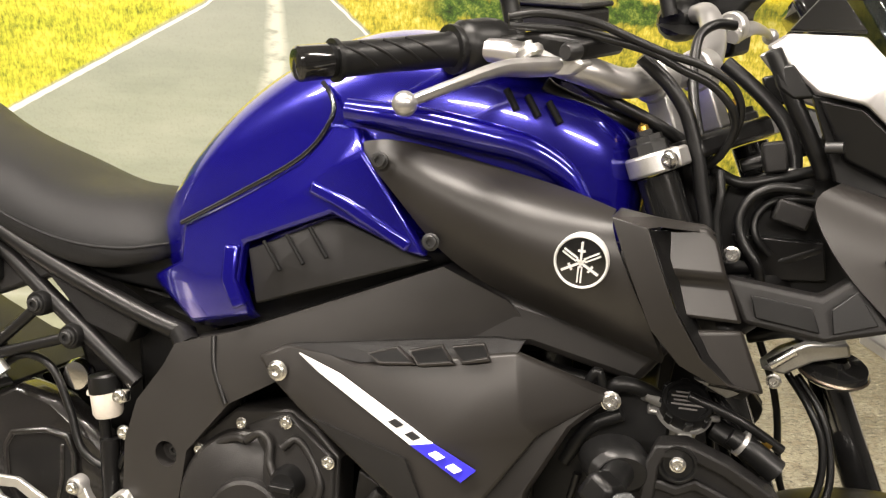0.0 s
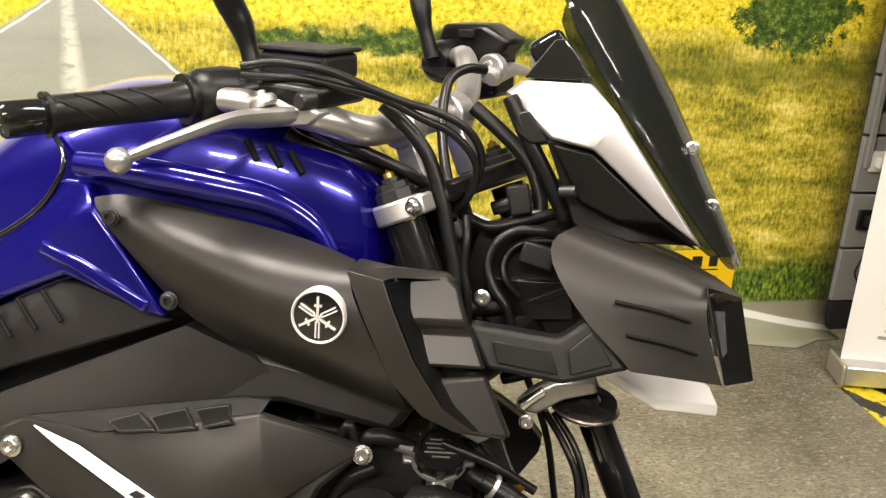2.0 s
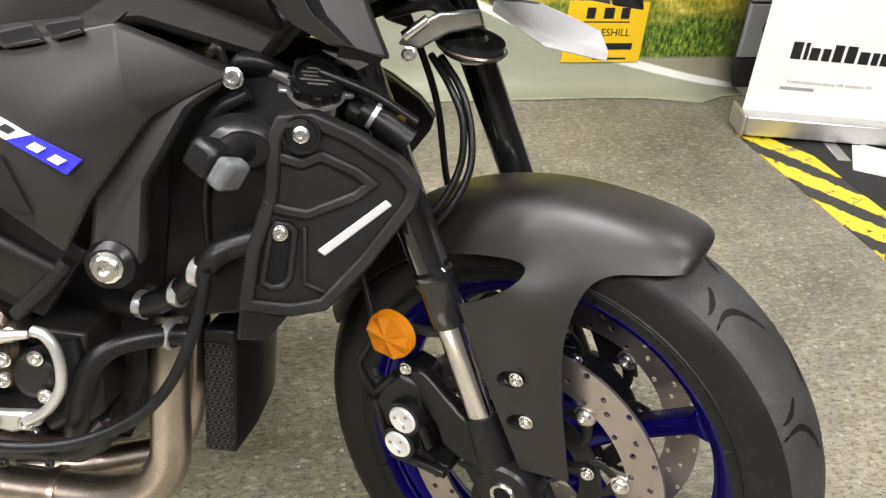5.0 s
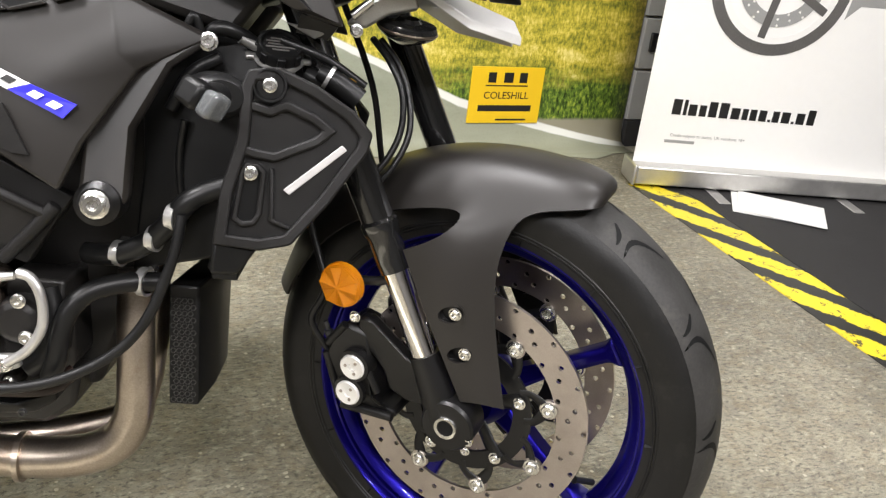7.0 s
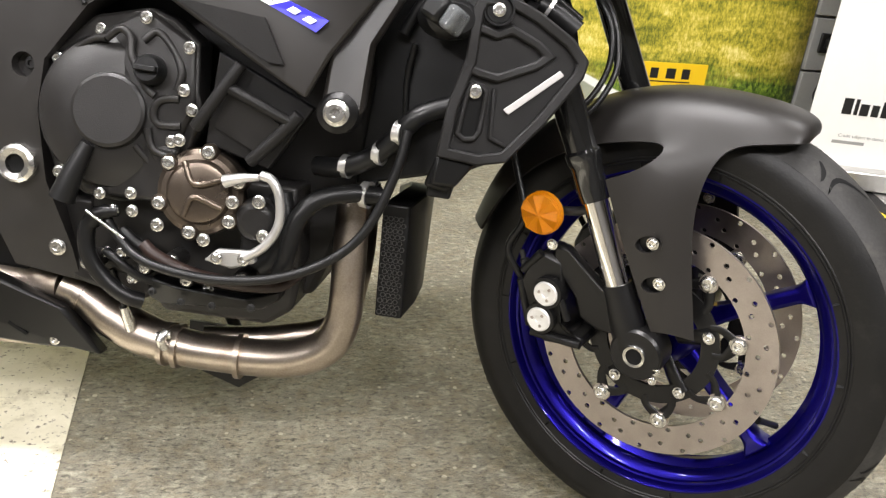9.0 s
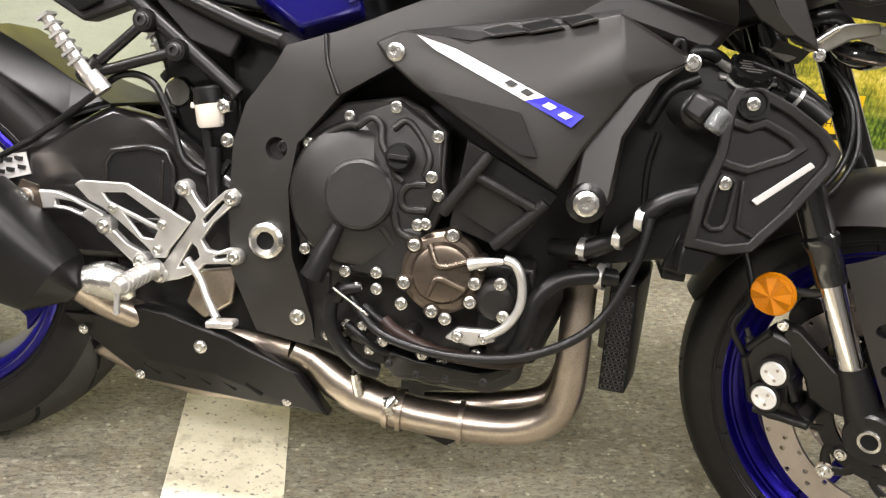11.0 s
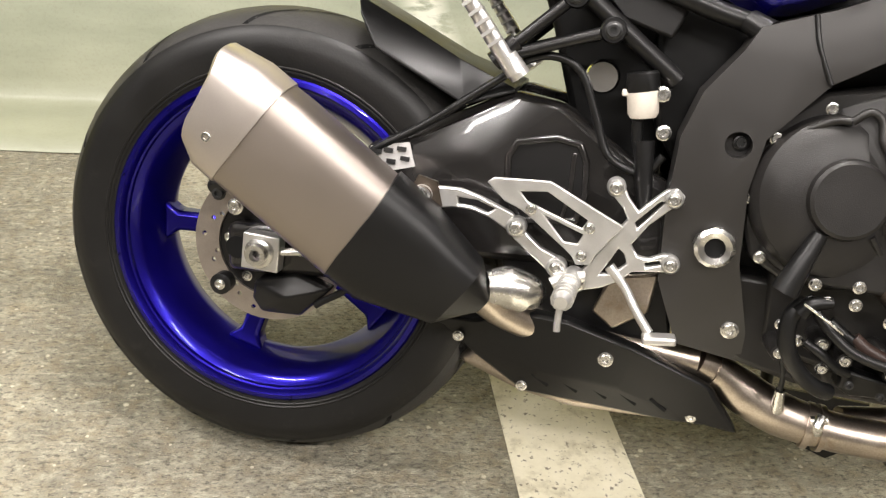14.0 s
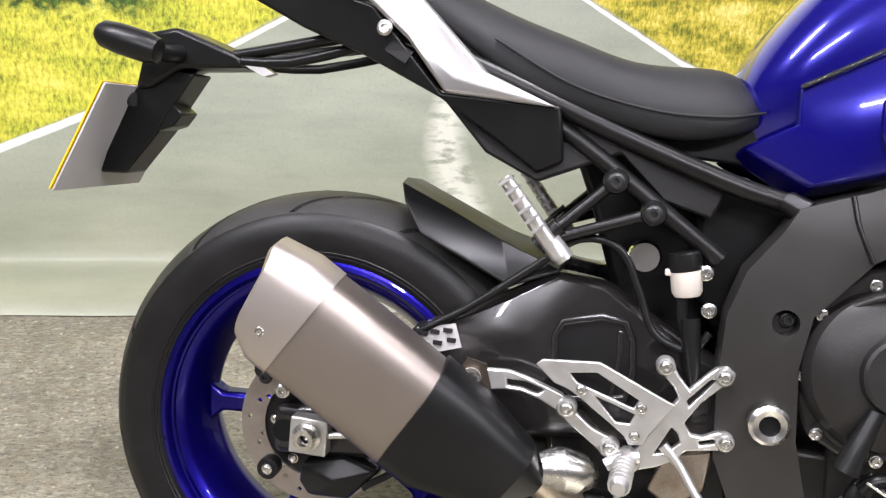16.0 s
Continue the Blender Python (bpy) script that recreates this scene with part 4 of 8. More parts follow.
yoke = fpart("upper_yoke", slab([(-0.055, 0.722), (-0.058, 0.745), (0.03, 0.745), (0.032, 0.722)], -0.08, 0.16), M_FRAME, None, "black upper fork yoke", bevel=0.006)
for side in (-1, 1):
    fpart("clamp", moved(join(stack(0, 0.109 * side, [(0.72, 0.0215), (0.72, 0.0275), (0.742, 0.0275), (0.742, 0.0215)]), box(0.02, 0.038, 0.109 * side - 0.011, 0.109 * side + 0.011, 0.721, 0.741), box(-0.045, -0.01, min(0.06 * side, 0.11 * side), max(0.06 * side, 0.11 * side), 0.721, 0.741)), at(-0.0155, -0.0105 * side, 0)), M_ALU, yoke, "bare aluminium fork clamp", bevel=0.003)
    bolt(0.012, 0.0985 * side - 0.012, 0.731, 0.0075, yoke, FORK, M_BOLT)
horn = part("horn", moved(lathe([(0, -0.012), (0.012, -0.014), (0.016, -0.01), (0.034, -0.008), (0.036, -0.003), (0.036, 0.003), (0.03, 0.008), (0.014, 0.016), (0, 0.016)], 40), at(0.59, -0.06, 0.775) @ pose(0, 0, 0, -74, 0, 15)), M_GLOSS, bike, "round black horn under the headlight")
part("horn_rim", moved(lathe([(0.0365, -0.002), (0.038, 0.0), (0.0365, 0.002)], 40), at(0.59, -0.06, 0.775) @ pose(0, 0, 0, -74, 0, 15)), M_BRONZE, horn)

# mudguard: sections from the leading to the trailing edge over the tyre
def mudguard():
    verts, faces = [], []
    rows = [(41.6, 0.331, 0.03, 0.005), (42.0, 0.339, 0.044, 0.011), (43.6, 0.3455, 0.056, 0.021), (48, 0.346, 0.066, 0.036), (56, 0.34, 0.072, 0.05), (67, 0.336, 0.076, 0.058), (80, 0.333, 0.076, 0.058), (95, 0.332, 0.074, 0.052), (110, 0.329, 0.07, 0.046), (125, 0.325, 0.065, 0.04), (139, 0.319, 0.058, 0.032)]
    cols = 9
    for deg, r, w, drop in rows:
        a = radians(deg)
        for j in range(cols):
            q = (j / (cols - 1)) * 2 - 1
            rr = r - drop * (abs(q) ** 2.6)
            verts.append((rr * math.cos(a), w * math.copysign(abs(q) ** 0.8, q), rr * math.sin(a)))
    for i in range(len(rows) - 1):
        for j in range(cols - 1):
            faces.append((i * cols + j, i * cols + j + 1, (i + 1) * cols + j + 1, (i + 1) * cols + j))
    # the side fins hang from the edge between the fifth and sixth section
    for k, j in ((-1, 0), (1, cols - 1)):
        a, b, n = 5 * cols + j, 4 * cols + j, len(verts)
        verts += [(x, y * k, z) for x, y, z in ((0.072, 0.108, 0.236), (0.132, 0.09, 0.205), (0.07, 0.119, 0.15), (0.106, 0.1, 0.15), (0.057, 0.119, 0.028), (0.082, 0.108, 0.012), (0.024, 0.117, 0.234), (0.026, 0.12, 0.15), (0.033, 0.119, 0.033))]
        faces += [(a, b, n + 1, n), (n, n + 1, n + 3, n + 2), (n + 2, n + 3, n + 5, n + 4), (n + 6, n, n + 2, n + 7), (n + 7, n + 2, n + 4, n + 8)]
    return bm_of(verts, faces)


pockets = [rod(x, 0.118 * q, z, 0.0105, 0.03, 20, 1.5) for q in (-1, 1) for x, z in ((0.057, 0.145), (0.052, 0.093))]
guard = fpart("mudguard", drill(bake(mudguard(), 2, 0.004), *pockets), M_BODY, None, "matt grey front mudguard with side fins", angle=60)
for side in (-1, 1):
    for bx, bz in ((0.064, 0.145), (0.059, 0.093)):
        bolt(bx, side * 0.112 - 0.004, bz, 0.0065, guard, FORK)
        fpart("bolt_pocket", moved(lathe([(0, 0.0), (0.014, 0.0), (0.017, -0.006 * -side)], 20), at(bx - 0.006, side * 0.108, bz)), M_PLASTIC, guard)

# --- handlebar and controls (steered frame) ---
bar = fpart("handlebar", tube([(-0.147, 0.371, 0.911), (-0.118, 0.231, 0.8995), (-0.05, 0.15, 0.885), (-0.03, 0.115, 0.852), (-0.022, 0.075, 0.825), (-0.02, 0.03, 0.816), (-0.02, -0.03, 0.815), (-0.02, -0.075, 0.816), (-0.021, -0.11, 0.82), (-0.032, -0.15, 0.842), (-0.07, -0.195, 0.876), (-0.118, -0.231, 0.8995), (-0.147, -0.371, 0.911)],
                              [0.011, 0.011, 0.0135, 0.015, 0.0158, 0.0158, 0.0158, 0.0158, 0.0158, 0.015, 0.0125, 0.011, 0.011], 20), M_SILVER, None, "silver tapered handlebar")
for side in (-1, 1):
    fpart("bar_clamp", join(box(-0.033, -0.006, side * 0.045 - 0.011, side * 0.045 + 0.011, 0.745, 0.81), moved(lathe([(0, -0.014), (0.024, -0.014), (0.024, 0.014), (0, 0.014)], 24), at(-0.02, side * 0.045, 0.815))), M_ALU, bar, bevel=0.003)

    def along(q):
        """A point of the grip: q from its inner to its outer end."""
        a, b = Vector((-0.118, 0.231 * side, 0.8995)), Vector((-0.147, 0.371 * side, 0.911))
        return a + (b - a) * q

    grip = fpart("grip", tube([along(-0.06), along(-0.02), along(0.0), along(0.01), along(0.5), along(0.86), along(0.87), along(0.9)], [0.024, 0.025, 0.0245, 0.0175, 0.0165, 0.017, 0.0205, 0.0205], 24, 3), M_RUBBER, bike, "black ribbed rubber grip")
    for k in range(4):
        q = 0.15 + k * 0.17
        fpart("grip_rib", tube([along(q) + Vector((0.012, 0, -0.0125)), along(q + 0.12) + Vector((0.0172, 0, 0.0)), along(q + 0.24) + Vector((0.012, 0, 0.0125))], 0.0016, 6, 4), M_PLASTIC, grip)
    fpart("bar_end_weight", tube([along(0.89), along(0.91), along(1.14), along(1.16), along(1.17)], [0.015, 0.0165, 0.0165, 0.014, 0.008], 24, 1), M_GLOSS, bar, "gloss black bar-end weight")
    housing = fpart("switch_housing", tube([along(-0.06), along(-0.12), along(-0.3), along(-0.42), along(-0.52)], [0.022, 0.0285, 0.029, 0.026, 0.018], 14, 3), M_PLASTIC, bar, "black throttle and switch housing")
    fpart("lever_perch", poly([(-0.115, 0.17 * side, 0.89), (-0.07, side * 0.2, 0.875), (-0.045, side * 0.19, 0.862), (-0.05, side * 0.135, 0.858), (-0.075, side * 0.12, 0.87), (-0.11, side * 0.13, 0.895)], 0.02), M_PLASTIC, bar, bevel=0.004)
    lever = fpart("lever", tube([(-0.034, side * 0.166, 0.848), (-0.042, side * 0.186, 0.852), (-0.048, side * 0.21, 0.856), (-0.047, side * 0.25, 0.858), (-0.058, side * 0.3, 0.853), (-0.07, side * 0.334, 0.849), (-0.074, side * 0.345, 0.847)], [0.009, 0.0125, 0.0125, 0.0095, 0.0075, 0.007, 0.006], 12, 5, 0.75), M_SILVER, bike, "polished alloy brake lever" if side < 0 else "polished alloy clutch lever")
    ball = bmesh.new()
    bmesh.ops.create_uvsphere(ball, u_segments=18, v_segments=12, radius=0.0115)
    fpart("lever_ball", moved(ball, at(-0.075, side * 0.349, 0.847)), M_SILVER, lever)
    fpart("adjuster_wheel", moved(lathe([(0, 0), (0.011, 0), (0.0135, 0.003), (0.0135, 0.008), (0.011, 0.011), (0.005, 0.011), (0.005, 0.016), (0, 0.016)], 18), at(-0.046, side * 0.2, 0.864) @ Matrix.Rotation(radians(90), 4, "X")), M_ALU, lever)
    fpart("mirror_stem", tube([(-0.098, side * 0.15, 0.9), (-0.094, side * 0.15, 0.935), (-0.091, side * 0.152, 0.96), (-0.088, side * 0.16, 0.985), (-0.07, side * 0.185, 1.03)], [0.0105, 0.0095, 0.013, 0.0145, 0.012], 12), M_PLASTIC, bar)
master = fpart("master_cylinder", relief([(-0.098, -0.2, 0.9), (-0.045, -0.19, 0.889), (-0.004, -0.165, 0.862), (-0.016, -0.165, 0.846), (-0.05, -0.185, 0.862), (-0.095, -0.2, 0.874)], [(0, 1, 4, 5), (1, 2, 3, 4)], 0.07), M_PLASTIC, bar, "black brake master cylinder", bevel=0.005)
fpart("banjo_bolt", moved(lathe([(0, -0.012), (0.007, -0.012), (0.009, -0.009), (0.009, 0.006), (0, 0.006)], 14), at(-0.018, -0.172, 0.858)), M_INK, master)
fpart("pivot_bracket", relief([(-0.056, -0.2, 0.862), (-0.02, -0.172, 0.854), (-0.014, -0.168, 0.842), (-0.03, -0.17, 0.836), (-0.052, -0.198, 0.846)], [(0, 1, 2, 3, 4)], 0.02), M_ALU, master, "alloy lever pivot bracket", bevel=0.003)
fluid = fpart("fluid_reservoir", moved(box(-0.05, 0.05, -0.028, 0.028, -0.018, 0.01), at(-0.104, -0.062, 0.919) @ pose(0, 0, 0, 0, 24, 0)), M_GRAIN, bike, "square black brake fluid reservoir", bevel=0.006)
fpart("lid", moved(box(-0.053, 0.053, -0.03, 0.03, 0.01, 0.016), at(-0.104, -0.062, 0.919) @ pose(0, 0, 0, 0, 24, 0)), M_GRAIN, fluid, bevel=0.003)

switch = fpart("switch_block", relief([(-0.13, 0.215, 0.93), (-0.11, 0.215, 0.947), (-0.05, 0.215, 0.923), (-0.02, 0.215, 0.888), (-0.045, 0.215, 0.876), (-0.068, 0.215, 0.829), (-0.1, 0.215, 0.835), (-0.09, 0.215, 0.895)], [(0, 1, 2, 7), (2, 3, 4), (2, 4, 5, 6, 7)], 0.05), M_PLASTIC, bike, "black clutch-side switch block", bevel=0.006)
fpart("button", moved(box(-0.012, 0.012, -0.006, 0.004, -0.006, 0.006), at(-0.075, 0.212, 0.92) @ pose(0, 0, 0, 0, 20, 0)), M_GRAIN, switch, bevel=0.002)
fpart("pivot_disc", moved(lathe([(0.004, -0.004), (0.004, -0.008), (0.017, -0.008), (0.0195, -0.005), (0.0195, 0.006), (0, 0.006)], 28), at(-0.046, 0.197, 0.863)), M_ALU, switch, "round alloy lever adjuster")

# --- tank ---
def tank():
    rows = [(-0.206, 0.825, 0.06, 0.79, 0.745, 0.05), (-0.192, 0.872, 0.085, 0.8, 0.735, 0.065), (-0.153, 0.93, 0.112, 0.825, 0.725, 0.08), (-0.109, 0.982, 0.124, 0.86, 0.72, 0.095), (-0.06, 1.024, 0.13, 0.9, 0.74, 0.12), (0.0, 1.06, 0.138, 0.945, 0.78, 0.15), (0.06, 1.083, 0.148, 0.975, 0.82, 0.158),
            (0.12, 1.09, 0.155, 0.985, 0.84, 0.16), (0.2, 1.083, 0.15, 0.985, 0.85, 0.15), (0.28, 1.06, 0.138, 0.965, 0.86, 0.135), (0.34, 1.03, 0.118, 0.945, 0.87, 0.115), (0.38, 0.98, 0.085, 0.93, 0.88, 0.085)]
    verts, faces, half = [], [], 8
    for x, zt, w, zw, zb, wb in rows:
        prof = []
        for k in range(6):
            a = math.pi / 2 * k / 5
            prof.append((w * math.sin(a) ** 0.74, zw + (zt - zw) * math.cos(a) ** 0.8))
        prof += [(0.5 * (w + wb) + 0.002, 0.5 * (zw + zb)), (wb, zb), (wb * 0.6, zb - 0.01)]
        line = [(x, -y, z) for y, z in reversed(prof)] + [(x, y, z) for y, z in prof[1:]]
        verts += line
        half = len(line)
    n = len(rows)
    for i in range(n - 1):
        for j in range(half - 1):
            faces.append((i * half + j, i * half + j + 1, (i + 1) * half + j + 1, (i + 1) * half + j))
    faces += [tuple(range(half)), tuple((n - 1) * half + j for j in reversed(range(half)))]
    return bm_of(verts, faces)


tank_ob = part("fuel_tank", tank(), M_BLUE, bike, "glossy metallic blue fuel tank", subdiv=2)
for side in (-1, 1):
    k = -side
    wing_v = [(-0.19, -0.1, 0.758), (-0.136, -0.128, 0.789), (-0.139, -0.124, 0.831), (-0.06, -0.142, 0.875), (0.02, -0.157, 0.925), (0.05, -0.158, 0.968), (0.085, -0.176, 0.968), (0.1, -0.19, 0.945), (0.178, -0.192, 0.848), (0.16, -0.186, 0.848), (0.068, -0.18, 0.876), (0.03, -0.172, 0.895), (-0.04, -0.162, 0.826),
              (-0.038, -0.172, 0.785), (-0.025, -0.166, 0.75), (-0.113, -0.134, 0.719), (-0.05, -0.16, 0.84), (-0.1, -0.15, 0.775), (0.06, -0.18, 0.92), (-0.2, -0.079, 0.741), (-0.116, -0.089, 0.697), (-0.027, -0.142, 0.739)]
    wing_f = [(0, 1, 17, 15), (1, 2, 3, 16, 17), (3, 4, 11, 16), (4, 5, 6, 18, 11), (6, 7, 18), (7, 8, 9, 10, 18), (18, 10, 11), (11, 10, 12, 16), (16, 12, 13, 17), (17, 13, 14, 15), (0, 15, 20, 19), (15, 14, 21, 20)]
    part("side_wing", relief([(x, y * k, z) for x, y, z in wing_v], wing_f, 0.02, (0, k, 0)), M_BLUE, tank_ob, "glossy metallic blue tank side wing", bevel=0.005)
    part("wing_lip", band([(x, y * k, z) for x, y, z in [(-0.034, -0.174, 0.757), (-0.049, -0.176, 0.787), (-0.05, -0.171, 0.824)]], 0.017, 0.014, (0, k, 0)), M_BLUE, tank_ob, bevel=0.003)
    part("wing_lip", band([(x, y * k, z) for x, y, z in [(0.04, -0.178, 0.902), (0.085, -0.187, 0.888), (0.16, -0.194, 0.856)]], 0.015, 0.016, (0, k, 0)), M_BLUE, tank_ob, bevel=0.004)
    seam = [(-0.139, -0.127, 0.832), (-0.06, -0.145, 0.878), (0.02, -0.158, 0.93), (0.05, -0.16, 0.972), (0.045, -0.15, 0.995), (0.028, -0.138, 1.01)]
    part("seam", tube([(x, y * k, z) for x, y, z in seam], 0.0028, 8), M_GLOSS, tank_ob)
    ins = part("insert", relief([(x, y * k, z) for x, y, z in [(-0.036, -0.158, 0.82), (0.06, -0.17, 0.868), (0.08, -0.17, 0.868), (0.178, -0.176, 0.842), (0.1, -0.176, 0.81), (-0.018, -0.165, 0.762), (0.01, -0.176, 0.815)]],
                                [(0, 1, 6), (1, 2, 4, 6), (2, 3, 4), (4, 5, 6), (5, 0, 6)], 0.02, (0, k, 0)), M_GRAIN, bike, "grained black plastic tank insert", bevel=0.003)
    # Slots: thin raised bars, coloured as the shade inside them.
    for q in range(3):
        part("slot", tube([(-0.01 + 0.026 * q, k * -0.1725, 0.835 + 0.011 * q), (0.014 + 0.026 * q, k * -0.1775, 0.807 + 0.011 * q)], 0.0022, 8, 1), M_DARK, ins)
    # Louvre openings: dark rods whose colour gives the shade within.
    for q in range(3):
        part("louvre", tube([(0.228 + 0.022 * q, k * (-0.1355 + 0.0025 * q), 1.023 - 0.004 * q), (0.242 + 0.0225 * q, k * (-0.1395 + 0.0025 * q), 1.003 - 0.004 * q)], 0.0036, 8, 1), M_DARK, tank_ob)
    # shoulder rib running forward along the tank
    part("shoulder", tube([(x, y * k, z) for x, y, z in [(0.07, -0.165, 0.985), (0.14, -0.166, 0.982), (0.21, -0.158, 0.974), (0.262, -0.148, 0.965), (0.3, -0.14, 0.945), (0.322, -0.138, 0.918)]], [0.012, 0.016, 0.016, 0.015, 0.013, 0.01], 12), M_BLUE, tank_ob)

# --- air scoops ---
for side in (-1, 1):
    k = -side
    cv = [(0.097, -0.182, 0.955), (0.126, -0.168, 0.964), (0.218, -0.158, 0.948), (0.305, -0.158, 0.934), (0.358, -0.188, 0.922), (0.1, -0.182, 0.936), (0.131, -0.188, 0.914), (0.165, -0.186, 0.878), (0.2, -0.18, 0.846), (0.255, -0.176, 0.822), (0.32, -0.176, 0.805), (0.42, -0.182, 0.781),
          (0.18, -0.202, 0.936), (0.282, -0.218, 0.919), (0.354, -0.226, 0.909), (0.2, -0.206, 0.89), (0.29, -0.227, 0.855), (0.413, -0.22, 0.81), (0.126, -0.192, 0.945)]
    cf = [(0, 1, 18, 5), (5, 18, 6), (1, 2, 12, 18), (2, 3, 13, 12), (3, 4, 14, 13), (18, 12, 15, 6), (6, 15, 7), (7, 15, 8), (12, 13, 16, 15), (13, 14, 17, 16), (8, 15, 16, 9), (9, 16, 10), (10, 16, 17, 11)]
    cover = part("scoop_cover", bake(bm_of([(x, y * k * (1.02 if y < -0.2 else 1), z) for x, y, z in cv], cf), 2, 0.006), M_BODY, bike, "matt grey side air-scoop cover", angle=60)
    lipv = [(0.362, -0.192, 0.924), (0.395, -0.192, 0.92), (0.357, -0.226, 0.918), (0.391, -0.226, 0.912), (0.377, -0.23, 0.876), (0.402, -0.229, 0.888), (0.405, -0.228, 0.822), (0.424, -0.228, 0.843), (0.435, -0.219, 0.791), (0.453, -0.221, 0.801), (0.466, -0.208, 0.776), (0.481, -0.21, 0.778), (0.512, -0.186, 0.768), (0.441, -0.166, 0.916), (0.452, -0.16, 0.908), (0.4, -0.21, 0.913)]
    lipf = [(0, 1, 3, 2), (2, 3, 5, 4), (4, 5, 7, 6), (6, 7, 9, 8), (8, 9, 11, 10), (10, 11, 12), (1, 13, 14, 15, 3)]
    scoop = part("scoop_lip", relief([(x, y * k, z) for x, y, z in lipv], lipf, 0.008, (0, k, 0)), M_BODY, cover, bevel=0.0035)
    throat = [(0.393, -0.224, 0.91), (0.404, -0.227, 0.887), (0.426, -0.226, 0.842), (0.455, -0.219, 0.8), (0.482, -0.208, 0.776), (0.414, -0.178, 0.908), (0.424, -0.178, 0.87), (0.442, -0.178, 0.83), (0.466, -0.18, 0.8), (0.49, -0.182, 0.774)]
    part("scoop_throat", relief([(x, y * k, z) for x, y, z in throat], [(0, 5, 6, 1), (1, 6, 7, 2), (2, 7, 8, 3), (3, 8, 9, 4)], 0.006, (0, k, 0)), M_PLASTIC, cover)
    part("scoop_vane", relief([(x, y * k, z) for x, y, z in [(0.399, -0.19, 0.911), (0.442, -0.172, 0.914), (0.453, -0.168, 0.904), (0.487, -0.176, 0.829), (0.431, -0.201, 0.832), (0.411, -0.199, 0.872), (0.466, -0.18, 0.873), (0.472, -0.17, 0.862), (0.414, -0.192, 0.863)]], [(0, 1, 2, 6, 5), (5, 6, 7, 8), (8, 7, 3, 4)], 0.012, (0, k, 0)), M_BODY, cover, bevel=0.004)
    part("scoop_vane", relief([(x, y * k, z) for x, y, z in [(0.437, -0.202, 0.82), (0.488, -0.176, 0.823), (0.517, -0.174, 0.765), (0.482, -0.197, 0.77), (0.456, -0.205, 0.792)]], [(0, 1, 2, 3, 4)], 0.012, (0, k, 0)), M_BODY, cover, bevel=0.004)
    ROUND = Matrix.Diagonal((1, k, 1, 1))
    badge = part("badge", moved(lathe([(0.0255, 0.012), (0.0255, -0.004), (0.0248, -0.006), (0.0238, -0.006), (0.0228, -0.004)], 40), ROUND @ at(0.336, -0.2245, 0.874) @ pose(0, 0, 0, 8, 0, -3)), M_CARD_ALU, bike, "round chrome badge")
    part("badge_face", moved(lathe([(0.0232, -0.0035), (0.012, -0.0043), (0, -0.0046)], 40), ROUND @ at(0.336, -0.2245, 0.874) @ pose(0, 0, 0, 8, 0, -3)), M_GLOSS, badge)
    for q in range(3):
        prong = join(box(-0.0022, -0.0009, -0.0062, -0.004, 0.004, 0.0195), box(0.0009, 0.0022, -0.0062, -0.004, 0.004, 0.0195), box(-0.001, 0.001, -0.0066, -0.0045, -0.0195, 0.005), box(-0.0034, 0.0034, -0.0062, -0.004, -0.0118, -0.0098))
        part("badge_prong", moved(prong, ROUND @ at(0.336, -0.2245, 0.874) @ pose(0, 0, 0, 8, 0, -3) @ Matrix.Rotation(radians(120 * q + 180), 4, "Y")), M_CARD_ALU, badge)
    for bx, by, bz in ((0.12, -0.1925, 0.939), (0.182, -0.1925, 0.865)):
        bolt(bx, by * k, bz, 0.0072, cover, None, M_INK)
    # nose arm from the scoop to the headlight
    armv = [(0.466, -0.168, 0.87), (0.553, -0.16, 0.863), (0.58, -0.155, 0.886), (0.622, -0.16, 0.841), (0.56, -0.172, 0.823), (0.487, -0.176, 0.83)]
    arm = part("nose_arm", poly([(x, y * k, z) for x, y, z in armv], 0.03), M_GRAIN, bike, "grained black plastic nose bracket", bevel=0.005)
    part("arm_recess", poly([(x, y * k, z) for x, y, z in [(0.49, -0.1755, 0.858), (0.545, -0.1705, 0.854), (0.555, -0.173, 0.832), (0.497, -0.1775, 0.838)]], 0.003), M_RUBBER, arm, bevel=0.001)
    part("arm_recess", poly([(x, y * k, z) for x, y, z in [(0.562, -0.1685, 0.855), (0.582, -0.1625, 0.874), (0.604, -0.1655, 0.846), (0.566, -0.173, 0.833)]], 0.003), M_RUBBER, arm, bevel=0.001)


